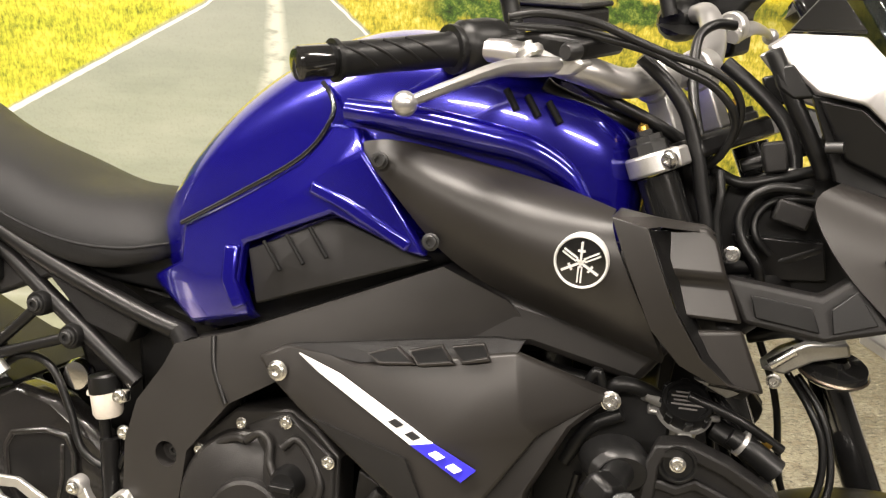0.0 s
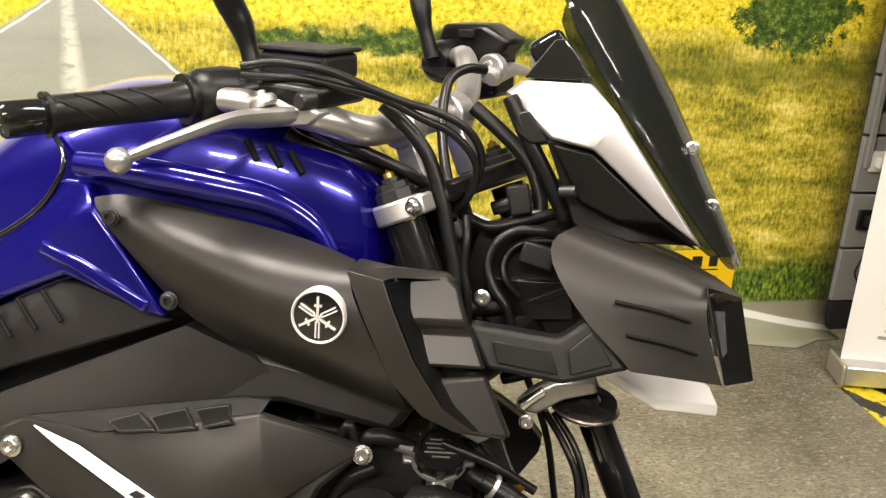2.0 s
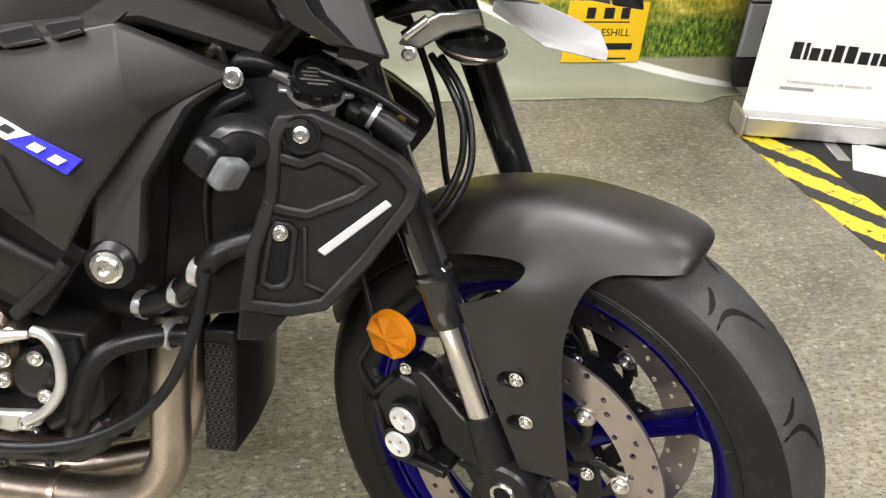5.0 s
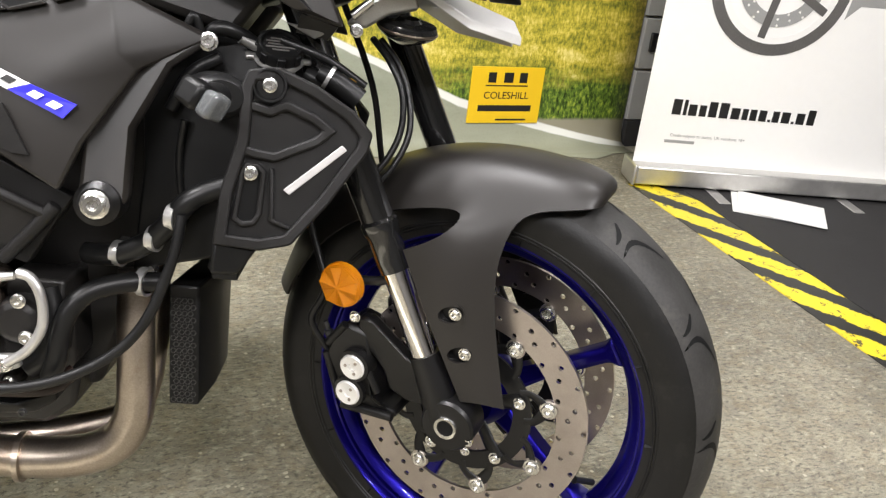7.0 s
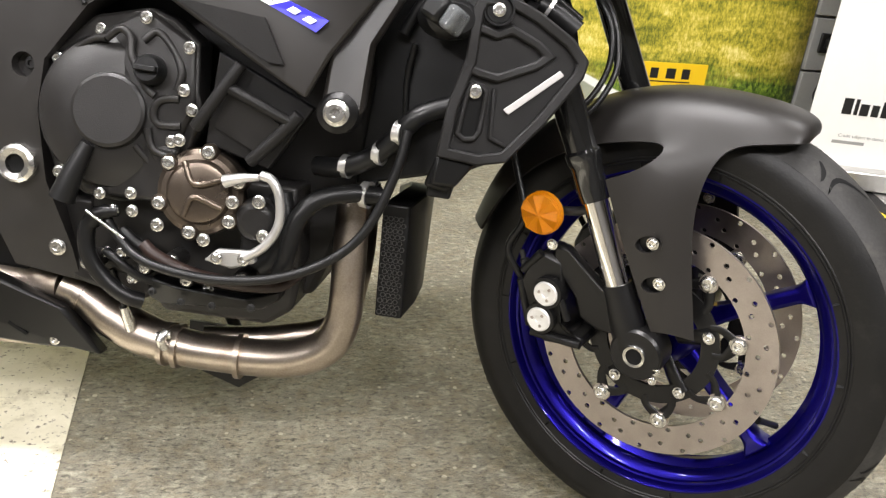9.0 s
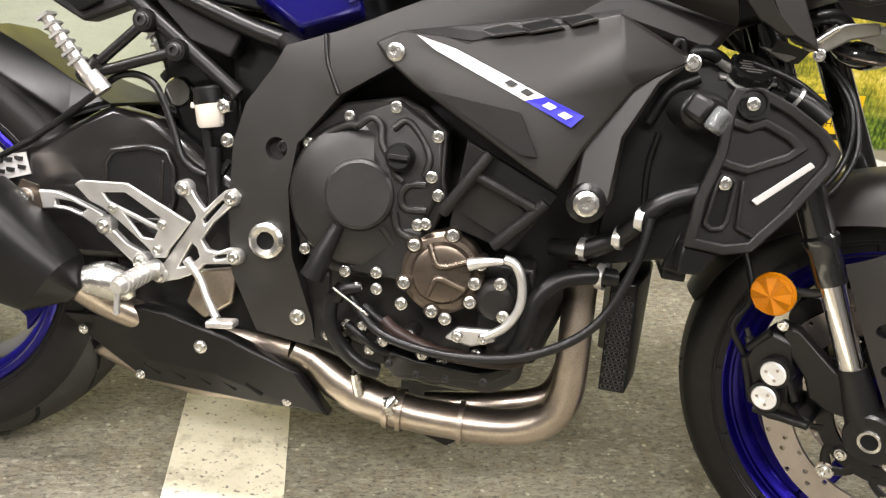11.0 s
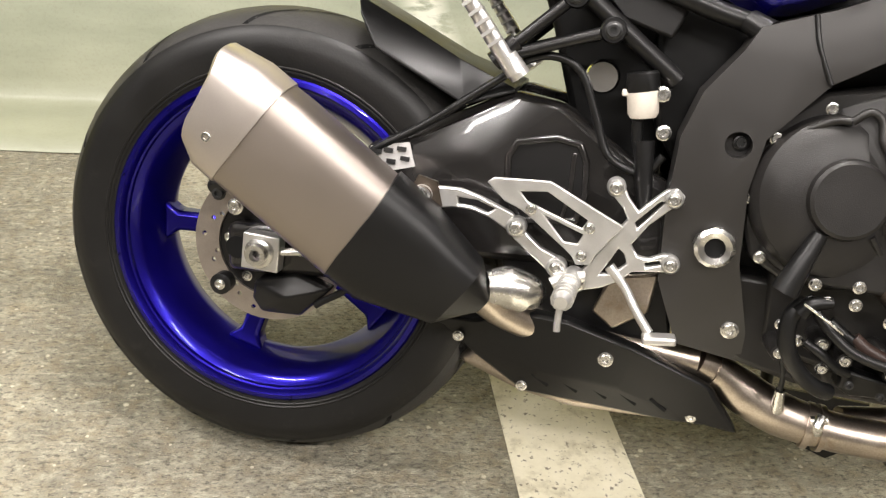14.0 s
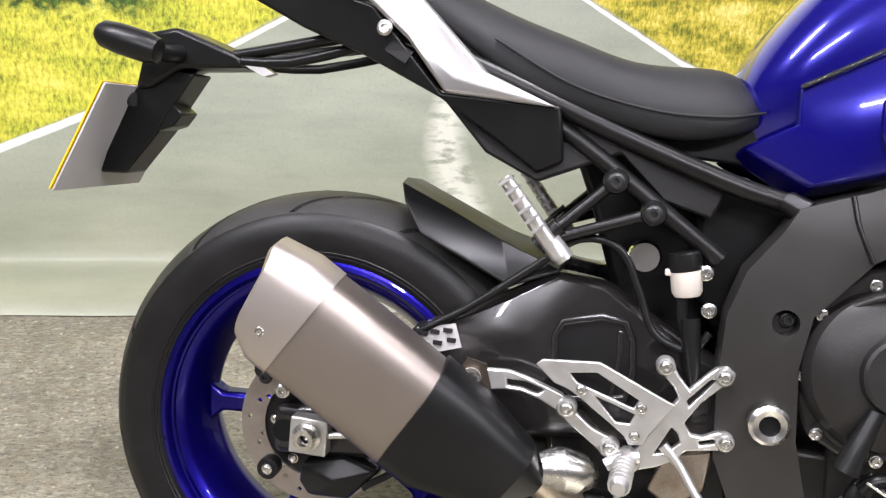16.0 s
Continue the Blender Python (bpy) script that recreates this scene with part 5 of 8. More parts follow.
# --- lower side panel with stripe ---
for side in (-1, 1):
    k = -side

    def mm(pts):
        return [(x, y * k, z) for x, y, z in pts]

    pv = [(0.0, -0.186, 0.712), (0.033, -0.186, 0.731), (0.09, -0.185, 0.729), (0.12, -0.196, 0.727), (0.288, -0.228, 0.778), (0.382, -0.178, 0.74), (0.318, -0.224, 0.7), (0.27, -0.242, 0.622), (0.248, -0.243, 0.572), (0.2, -0.232, 0.595), (0.057, -0.2, 0.668), (0.016, -0.192, 0.695),
          (0.075, -0.203, 0.688), (0.205, -0.234, 0.668), (0.3, -0.233, 0.715)]
    pf = [(0, 1, 12, 11), (11, 12, 10), (1, 2, 3, 12), (3, 4, 13, 12), (4, 14, 13), (4, 5, 14), (14, 5, 6), (13, 14, 6, 7), (13, 7, 8, 9), (12, 13, 9, 10)]
    panel = part("side_panel", relief(mm(pv), pf, 0.012, (0, k, 0)), M_BODY, bike, "matt grey lower side panel with white stripe", bevel=0.004)
    part("panel_recess", face(mm([(0.078, -0.2085, 0.664), (0.192, -0.2375, 0.654), (0.219, -0.2415, 0.606), (0.2, -0.2385, 0.606)]), None, 0.004, (0, k, 0)), M_GRAIN, panel)
    part("stripe", face(mm([(0.053, -0.1975, 0.727), (0.078, -0.2005, 0.712), (0.195, -0.2335, 0.668), (0.218, -0.237, 0.6755), (0.104, -0.2065, 0.716)]), [(0, 1, 4), (1, 2, 3, 4)], 0.003, (0, k, 0)), M_WHITE, panel, "white stripe")
    part("stripe_end", face(mm([(0.195, -0.2337, 0.668), (0.252, -0.2435, 0.6455), (0.265, -0.2435, 0.66), (0.218, -0.2372, 0.6755)]), None, 0.003, (0, k, 0)), M_DECAL_BLUE, panel, "blue stripe end")
    for bx, bz, by, mat in ((0.176, 0.686, -0.2288, M_INK), (0.196, 0.6785, -0.2335, M_INK), (0.224, 0.6665, -0.2405, M_WHITE), (0.243, 0.6585, -0.2432, M_WHITE)):
        part("print_bar", face(mm([(bx - 0.008, by, bz - 0.001), (bx + 0.002, by - 0.0012, bz - 0.005), (bx + 0.009, by - 0.0012, bz - 0.0005), (bx - 0.001, by, bz + 0.0035)]), None, 0.002, (0, k, 0)), mat, panel)
    # Vents: uncut faces painted with the shade of an opening, inside raised rims.
    for vent in ([(0.131, 0.7415), (0.161, 0.7525), (0.185, 0.7455), (0.147, 0.7365)], [(0.176, 0.753), (0.208, 0.7635), (0.226, 0.7555), (0.19, 0.745)], [(0.221, 0.7655), (0.251, 0.7735), (0.263, 0.768), (0.236, 0.758)]):
        hole = []
        for x, z in vent:
            z_top, z_low = 0.73 + 0.2133 * (x - 0.033), 0.727 + 0.3036 * (x - 0.12)
            down = min(1.0, max(0.0, (z_top - z) / (z_top - z_low)))
            hole.append((x, (-0.1826 - 0.0133 * x) * (1 - down) + (-0.1732 - 0.19 * x) * down, z))
        part("vent", face(mm([(x, y - 0.0085, z) for x, y, z in hole]), None, 0.004, (0, k, 0)), M_DARK, panel)
        part("vent_rim", band(mm([(x, y - 0.0095, z) for x, y, z in hole]), 0.0035, 0.006, (0, k, 0), True), M_BODY, panel, bevel=0.001)
    part("panel_top", face(mm([(0.033, -0.183, 0.73), (0.258, -0.186, 0.778), (0.29, -0.205, 0.784), (0.288, -0.225, 0.777), (0.12, -0.193, 0.728)]), None, 0.008, (0, k, 0)), M_GRAIN, panel)
    bolt(0.03, -0.196 * k, 0.7035, 0.009, panel)
    part("panel_leg", face(mm([(0.3, -0.2, 0.735), (0.382, -0.178, 0.738), (0.345, -0.205, 0.705), (0.315, -0.222, 0.64), (0.312, -0.222, 0.565), (0.285, -0.228, 0.54), (0.262, -0.23, 0.56), (0.27, -0.232, 0.64)]), None, 0.02, (0, k, 0)), M_BODY, panel, bevel=0.006)
    boss = part("frame_boss", moved(lathe([(0, -0.012), (0.017, -0.012), (0.0235, -0.006), (0.0245, 0.03), (0, 0.03)], 28), Matrix.Diagonal((1, k, 1, 1)) @ at(0.283, -0.224, 0.561)), M_FRAME, bike)
    bolt(0.283, -0.235 * k, 0.561, 0.012, boss)

    # main frame: pivot plate and beam
    fv = [(-0.124, -0.15, 0.694), (-0.05, -0.156, 0.722), (0.192, -0.172, 0.838), (0.262, -0.175, 0.815), (0.3, -0.16, 0.78), (0.12, -0.178, 0.728), (0.03, -0.178, 0.69), (-0.04, -0.168, 0.643), (-0.094, -0.16, 0.572), (-0.101, -0.158, 0.51), (-0.09, -0.15, 0.42), (-0.06, -0.128, 0.33), (-0.055, -0.11, 0.285),
          (-0.14, -0.12, 0.298), (-0.178, -0.135, 0.38), (-0.187, -0.142, 0.47), (-0.187, -0.145, 0.56), (-0.172, -0.148, 0.615), (-0.138, -0.15, 0.665)]
    fvm = fv + [(-0.14, -0.157, 0.5), (-0.085, -0.166, 0.66), (0.09, -0.178, 0.755)]
    ff = [(0, 1, 20, 18), (1, 2, 21, 20), (2, 3, 21), (3, 4, 5, 21), (21, 5, 6, 20), (20, 6, 7), (20, 7, 8, 18), (18, 8, 17), (17, 8, 19, 16), (8, 9, 19), (9, 10, 19), (10, 11, 14, 19), (11, 12, 13, 14), (14, 15, 19), (15, 16, 19)]
    frame_ob = part("main_frame", drill(relief(mm(fvm), ff, 0.05, (0, k, 0)), rod(-0.1225, -0.16 * k, 0.561, 0.0155, 0.022), rod(-0.124, -0.16 * k, 0.438, 0.02, 0.012)), M_CAST, bike, "satin black cast main frame", bevel=0.008)
    part("weld_seam", tube(mm([(-0.071, -0.156, 0.714), (-0.062, -0.1655, 0.68), (-0.043, -0.17, 0.643)]), 0.003, 8), M_FRAME, frame_ob)
    part("pivot_nut", moved(lathe([(0.0125, 0.004), (0.0125, -0.007), (0.02, -0.009), (0.0245, -0.005), (0.0255, 0.003)], 14), Matrix.Diagonal((1, k, 1, 1)) @ at(-0.124, -0.156, 0.438)), M_BOLT, frame_ob, "bright swingarm pivot nut")
    # Dark end disc carries the shade of the bore.
    part("pivot_bore", moved(lathe([(0, 0.0), (0.0135, 0.0), (0.0135, 0.004)], 6), Matrix.Diagonal((1, k, 1, 1)) @ at(-0.124, -0.1565, 0.438)), M_DARK, frame_ob)
    bolt(-0.118, -0.142 * k, 0.563, 0.007, frame_ob, None, M_INK)
    bolt(-0.08, -0.128 * k, 0.331, 0.009, frame_ob)

    # sub-frame rails and passenger footrest hanger
    rail = part("subframe_rail", tube(mm([(-0.125, -0.115, 0.695), (-0.2, -0.115, 0.713), (-0.332, -0.115, 0.757), (-0.5, -0.1, 0.82), (-0.62, -0.085, 0.86)]), 0.0125, 12), M_FRAME, bike, "black tubular sub-frame rail")
    part("rail_end", tube(mm([(-0.112, -0.135, 0.687), (-0.135, -0.12, 0.699)]), [0.017, 0.014], 12, 1), M_FRAME, rail)
    part("lower_rail", tube(mm([(-0.2, -0.108, 0.62), (-0.225, -0.11, 0.638), (-0.321, -0.11, 0.704), (-0.37, -0.108, 0.737), (-0.45, -0.1, 0.785)]), 0.011, 12), M_FRAME, rail)
    hang = part("passenger_hanger", join(tube(mm([(-0.334, -0.118, 0.702), (-0.405, -0.124, 0.63)]), 0.0075, 8, 1), tube(mm([(-0.285, -0.118, 0.668), (-0.405, -0.124, 0.622)]), 0.0075, 8, 1), tube(mm([(-0.395, -0.122, 0.64), (-0.42, -0.122, 0.612)]), 0.013, 8, 1),
                                        moved(lathe([(0, -0.012), (0.014, -0.012), (0.016, -0.008), (0.016, 0.01), (0, 0.01)], 20), at(-0.334, -0.118 * k, 0.702)), moved(lathe([(0, -0.012), (0.014, -0.012), (0.016, -0.008), (0.016, 0.01), (0, 0.01)], 20), at(-0.285, -0.118 * k, 0.668))), M_FRAME, bike, "black passenger footrest hanger")
    bolt(-0.334, -0.13 * k, 0.702, 0.0085, hang, None, M_INK)
    bolt(-0.285, -0.13 * k, 0.668, 0.0085, hang, None, M_INK)
    peg = part("passenger_footrest", tube(mm([(-0.392, -0.132, 0.602), (-0.43, -0.137, 0.648), (-0.468, -0.142, 0.693)]), [0.0105, 0.0108, 0.0085], 8, 1, 0.85), M_ALU, bike, "ribbed bare aluminium passenger footrest")
    for q in range(6):
        t = q / 5
        part("rib", moved(box(-0.0095, 0.0095, -0.012, 0.012, -0.002, 0.002), at(-0.42 - 0.045 * t, k * (-0.136 - 0.006 * t), 0.636 + 0.054 * t) @ pose(0, 0, 0, 0, -40, 0)), M_ALU, peg)
    part("footrest_clevis", tube(mm([(-0.385, -0.126, 0.6), (-0.405, -0.13, 0.622)]), 0.013, 8, 1), M_ALU, hang)

    part("frame_spar", face(mm([(0.18, -0.165, 0.838), (0.262, -0.168, 0.82), (0.43, -0.15, 0.79), (0.4, -0.15, 0.745), (0.29, -0.168, 0.77), (0.18, -0.168, 0.75)]), None, 0.08, (0, k, 0)), M_CAST, frame_ob, bevel=0.01)

# --- engine ---
engine = part("engine", join(slab([(-0.06, 0.7), (0.3, 0.74), (0.34, 0.6), (0.3, 0.45), (0.25, 0.3), (0.0, 0.28), (-0.09, 0.3), (-0.1, 0.5)], -0.07, 0.14)), M_ENGINE, bike, "black four-cylinder engine block", bevel=0.01)
part("sump", face([(0.03, -0.12, 0.3), (0.24, -0.12, 0.335), (0.235, -0.12, 0.29), (0.2, -0.11, 0.262), (0.06, -0.11, 0.26)], None, 0.2), M_ENGINE, engine, bevel=0.008)
FACE = pose(0, 0, 0, -6, 0, 4)
clutch_at = at(0.0, -0.158, 0.52) @ FACE
clutch = part("clutch_cover", moved(lathe([(0, -0.036), (0.04, -0.0365), (0.044, -0.034), (0.046, -0.026), (0.05, -0.0255), (0.075, -0.02), (0.092, -0.008), (0.098, 0.004), (0.099, 0.03), (0, 0.03)], 64), clutch_at), M_ENGINE, bike, "black cast clutch cover", angle=25)
FLANGE = [(0.033, 0.65), (0.068, 0.64), (0.104, 0.616), (0.106, 0.56), (0.115, 0.535), (0.102, 0.495), (0.075, 0.455), (0.05, 0.418), (0.01, 0.408), (-0.04, 0.41), (-0.08, 0.43), (-0.096, 0.47), (-0.1, 0.53), (-0.089, 0.585), (-0.04, 0.632)]
part("cover_flange", relief([(x, -0.152 - 0.28 * max(x, 0.0) - 0.08 * min(x, 0.0), z) for x, z in FLANGE] + [(0.01, -0.158, 0.53)], fan_of(len(FLANGE), len(FLANGE)), 0.05), M_ENGINE, clutch, bevel=0.004)
part("cover_lobe", relief([(-0.03, -0.148, 0.62), (0.035, -0.166, 0.648), (0.1, -0.182, 0.615), (0.105, -0.186, 0.54), (0.09, -0.184, 0.5), (0.06, -0.186, 0.46), (0.02, -0.184, 0.56)], fan_of(6, 6), 0.05), M_ENGINE, clutch, bevel=0.006)
part("cover_foot", face([(-0.075, -0.15, 0.44), (-0.03, -0.168, 0.415), (0.07, -0.188, 0.42), (0.09, -0.19, 0.49), (-0.04, -0.168, 0.5)], None, 0.05), M_ENGINE, clutch, bevel=0.006)
for a, r0, r1 in ((-48, 0.05, 0.1),):
    ca, sa = math.cos(radians(a)), math.sin(radians(a))
    part("casting_rib", moved(tube([(r0 * ca, -0.026, r0 * sa), (r1 * ca, -0.012, r1 * sa)], 0.004, 8, 1), clutch_at), M_ENGINE, clutch)
for web in ([(-0.012, 0.607), (0.004, 0.62), (0.018, 0.612), (0.022, 0.593), (0.03, 0.58)], [(0.034, 0.61), (0.05, 0.622), (0.072, 0.604), (0.086, 0.58), (0.082, 0.558)], [(0.086, 0.548), (0.066, 0.545), (0.056, 0.532), (0.062, 0.515), (0.09, 0.516)], [(0.05, 0.508), (0.058, 0.485), (0.08, 0.476)], [(0.03, 0.58), (0.045, 0.556), (0.056, 0.548)], [(-0.06, 0.585), (-0.03, 0.604), (-0.012, 0.607)]):
    part("casting_web", tube([(x, -0.186 + 0.26 * max(0.0, z - 0.575) + 0.42 * max(0.0, -x), z) for x, z in web], 0.0048, 8, 4), M_ENGINE, clutch)
cap = part("oil_filler_cap", moved(lathe([(0, -0.01), (0.014, -0.01), (0.016, -0.006), (0.018, 0.0), (0.019, 0.02)], 28), at(0.05, -0.196, 0.578) @ FACE), M_PLASTIC, bike, "black oil filler cap")
part("cap_grip", moved(box(-0.013, 0.013, -0.02, -0.009, -0.003, 0.003), at(0.05, -0.196, 0.578) @ FACE), M_PLASTIC, cap, bevel=0.001)
part("clutch_cable_boss", tube([(-0.02, -0.19, 0.48), (-0.035, -0.196, 0.44), (-0.045, -0.198, 0.41)], [0.009, 0.013, 0.016], 12, 4), M_RUBBER, clutch, "rubber cable boot")
for bx, by, bz in ((0.033, -0.17, 0.637), (0.093, -0.186, 0.609), (0.092, -0.19, 0.559), (-0.03, -0.15, 0.616), (-0.082, -0.15, 0.574), (-0.094, -0.15, 0.502), (0.103, -0.188, 0.537), (-0.071, -0.155, 0.435), (0.082, -0.19, 0.497), (0.092, -0.192, 0.5), (-0.008, -0.176, 0.419), (0.036, -0.188, 0.427), (0.01, -0.176, 0.4), (0.038, -0.185, 0.405), (-0.03, -0.16, 0.36), (-0.005, -0.15, 0.34), (0.03, -0.15, 0.31), (0.13, -0.15, 0.31)):
    bolt(bx, by, bz, 0.006, engine)
bronze_at = at(0.12, -0.178, 0.44) @ pose(0, 0, 0, -4, 0, 4)
bronze = part("pulse_cover", moved(lathe([(0, -0.021), (0.03, -0.022), (0.036, -0.02), (0.04, -0.014), (0.046, -0.013), (0.052, -0.008), (0.054, 0.0), (0.054, 0.03), (0, 0.03)], 48), bronze_at), M_BRONZE, bike, "bronze coloured round engine cover", angle=25)
for k in range(6):
    a = radians(60 * k + 22)
    part("lug", moved(lathe([(0, -0.016), (0.009, -0.016), (0.011, -0.012), (0.011, 0.02), (0, 0.02)], 16), bronze_at @ at(0.05 * math.cos(a), 0, 0.05 * math.sin(a))), M_BRONZE, bronze)
    bolt(0.05 * math.cos(a), -0.017, 0.05 * math.sin(a), 0.0062, bronze, bronze_at)
part("lug_bridge", moved(join(tube([(-0.02, -0.02, 0.035), (-0.004, -0.024, 0.01), (0.03, -0.022, 0.02)], 0.004, 8), tube([(-0.015, -0.02, -0.03), (-0.004, -0.024, -0.006), (0.03, -0.022, -0.015)], 0.004, 8)), bronze_at), M_BRONZE, bronze)
part("sensor_pipe", tube([(0.155, -0.206, 0.461), (0.175, -0.21, 0.468), (0.196, -0.21, 0.472)], [0.008, 0.006, 0.004], 10), M_ALU, engine)
part("water_pump", join(moved(lathe([(0, -0.016), (0.02, -0.016), (0.026, -0.01), (0.03, 0.02), (0, 0.02)], 28), at(0.192, -0.178, 0.415)), box(0.17, 0.235, -0.17, -0.1, 0.37, 0.46)), M_ENGINE, engine, bevel=0.004)
part("oil_pipe", tube([(0.197, -0.205, 0.474), (0.211, -0.206, 0.47), (0.222, -0.206, 0.45), (0.224, -0.206, 0.418), (0.21, -0.206, 0.39), (0.187, -0.204, 0.372)], 0.0058, 12), M_ALU, engine, "bare aluminium oil pipe")
flange = part("pipe_flange", face([(0.135, -0.2, 0.36), (0.15, -0.2, 0.376), (0.195, -0.2, 0.38), (0.2, -0.2, 0.366), (0.17, -0.2, 0.354)], None, 0.012), M_ALU, bike, "bare aluminium pipe flange", bevel=0.003)
bolt(0.152, -0.202, 0.366, 0.006, flange)
bolt(0.185, -0.202, 0.369, 0.006, flange)
for bx, bz in ((0.196, 0.441), (0.164, 0.436), (0.205, 0.4), (0.075, 0.395), (0.133, 0.385)):
    bolt(bx, -0.198, bz, 0.0065, engine)
for pts, r, mat, lab in (([(-0.01, -0.168, 0.395), (-0.024, -0.17, 0.372), (-0.02, -0.17, 0.338), (0.0, -0.165, 0.308), (0.026, -0.16, 0.289), (0.045, -0.15, 0.282)], 0.0105, M_RUBBER, "black corrugated conduit"),
                         ([(0.02, -0.168, 0.375), (0.045, -0.172, 0.36), (0.085, -0.172, 0.342), (0.13, -0.165, 0.33)], 0.0075, M_PLASTIC, "black lower hose"),
                         ([(0.0, -0.165, 0.345), (0.02, -0.17, 0.335), (0.045, -0.165, 0.318), (0.07, -0.15, 0.31)], 0.006, M_RUBBER, "black cable"),
                         ([(0.215, -0.165, 0.45), (0.225, -0.17, 0.41), (0.22, -0.17, 0.375), (0.2, -0.165, 0.355)], 0.015, M_RUBBER, "ribbed black hose")):
    part("lower_hose", tube(pts, r, 10), mat, bike, lab)
part("hose_elbow", tube([(0.016, -0.175, 0.4), (-0.006, -0.178, 0.395), (-0.016, -0.176, 0.382)], [0.007, 0.009, 0.011], 10, 4), M_PLASTIC, bike, "black hose elbow")
part("clutch_wire", tube([(-0.018, -0.19, 0.398), (0.01, -0.192, 0.383), (0.032, -0.19, 0.37)], 0.0018, 6, 2), M_BOLT, bike, "bright clutch cable end")
trough = part("cable_trough", relief([(0.05, -0.155, 0.312), (0.06, -0.165, 0.318), (0.1, -0.168, 0.312), (0.18, -0.165, 0.308), (0.222, -0.15, 0.322), (0.222, -0.145, 0.308), (0.2, -0.15, 0.293), (0.07, -0.15, 0.281), (0.053, -0.15, 0.289)], [(0, 1, 7, 8), (1, 2, 7), (2, 3, 6, 7), (3, 4, 5, 6)], 0.03), M_PLASTIC, bike, "black plastic cable trough", bevel=0.004)
for bx, bz in ((0.062, 0.3), (0.1, 0.292), (0.14, 0.293), (0.19, 0.298)):
    bolt(bx, -0.163, bz, 0.0045, trough, None, M_INK)
for bx, bz in ((0.05, 0.33), (0.085, 0.345), (0.02, 0.345), (0.105, 0.322), (-0.025, 0.325), (0.175, 0.335)):
    part("sump_lug", moved(lathe([(0, -0.01), (0.009, -0.01), (0.011, -0.006), (0.012, 0.05), (0, 0.05)], 16), at(bx, -0.155, bz)), M_ENGINE, engine)
    bolt(bx, -0.165, bz, 0.0055, engine)
part("crankcase", relief([(-0.05, -0.12, 0.43), (0.11, -0.14, 0.42), (0.23, -0.14, 0.46), (0.24, -0.14, 0.35), (0.2, -0.135, 0.315), (0.05, -0.13, 0.3), (-0.04, -0.115, 0.31)], [(0, 1, 5, 6), (1, 2, 3, 4, 5)], 0.08), M_ENGINE, engine, bevel=0.008)
part("gearbox_case", slab([(-0.105, 0.4), (0.04, 0.4), (0.07, 0.29), (0.02, 0.268), (-0.06, 0.285), (-0.1, 0.31)], -0.115, 0.23), M_ENGINE, engine, bevel=0.008)
# cast stay beside the cylinders
stay = part("engine_stay", join(tube([(0.162, -0.205, 0.6), (0.138, -0.205, 0.56), (0.112, -0.2, 0.518)], 0.008, 8, 2), tube([(0.236, -0.21, 0.552), (0.215, -0.207, 0.525), (0.18, -0.2, 0.487)], 0.008, 8, 2), tube([(0.145, -0.203, 0.572), (0.23, -0.21, 0.54)], 0.007, 8, 1),
                                face([(0.13, -0.19, 0.61), (0.25, -0.2, 0.56), (0.2, -0.185, 0.48), (0.12, -0.18, 0.5)], None, 0.02)), M_GRAIN, bike, "black ribbed engine cover", bevel=0.002)
part("stay_pocket", face([(0.148, -0.194, 0.568), (0.214, -0.2, 0.535), (0.19, -0.194, 0.497), (0.132, -0.19, 0.522)], None, 0.004), M_ENGINE, stay)

# hoses and cables about the engine
for name, pts, r, mat, lab in (
        ("coolant_hose", [(0.425, -0.185, 0.592), (0.385, -0.182, 0.575), (0.365, -0.185, 0.562), (0.345, -0.18, 0.535), (0.32, -0.17, 0.51), (0.285, -0.16, 0.492), (0.25, -0.14, 0.487)], 0.0125, M_RUBBER, "black coolant hose"),
        ("coolant_hose", [(0.335, -0.15, 0.462), (0.3, -0.165, 0.462), (0.262, -0.178, 0.45), (0.24, -0.185, 0.42), (0.233, -0.185, 0.375), (0.225, -0.18, 0.35)], 0.0115, M_RUBBER, "black coolant hose"),
        ("control_cable", [(0.362, -0.195, 0.55), (0.355, -0.2, 0.5), (0.33, -0.205, 0.43), (0.29, -0.208, 0.385), (0.224, -0.208, 0.352), (0.14, -0.2, 0.338), (0.06, -0.19, 0.345), (0.02, -0.178, 0.368), (-0.01, -0.165, 0.4)], 0.006, M_RUBBER, "black cable"),
        ("lower_pipe", [(0.245, -0.16, 0.352), (0.225, -0.175, 0.336), (0.176, -0.178, 0.331), (0.118, -0.178, 0.335), (0.07, -0.176, 0.35), (0.05, -0.172, 0.362)], 0.0085, M_BROWN, "brown rubber oil pipe")):
    hose = part(name, tube(pts, r, 12), mat, bike, lab)
for cx, cy, cz, r in ((0.352, -0.183, 0.545, 0.015), (0.33, -0.173, 0.517, 0.0145), (0.29, -0.16, 0.494, 0.0145), (0.318, -0.155, 0.462, 0.0165)):
    clip = part("hose_clip", moved(lathe([(r - 0.003, -0.005), (r, -0.005), (r, 0.005), (r - 0.003, 0.005)], 24, True), at(cx, cy, cz) @ pose(0, 0, 0, 0, 45 if cz > 0.48 else 0, 70)), M_ALU, bike)
    part("clip_screw", moved(box(-0.004, 0.004, -0.006, 0.006, r - 0.002, r + 0.006), at(cx, cy, cz) @ pose(0, 0, 0, 0, 45, 70)), M_BOLT, clip)

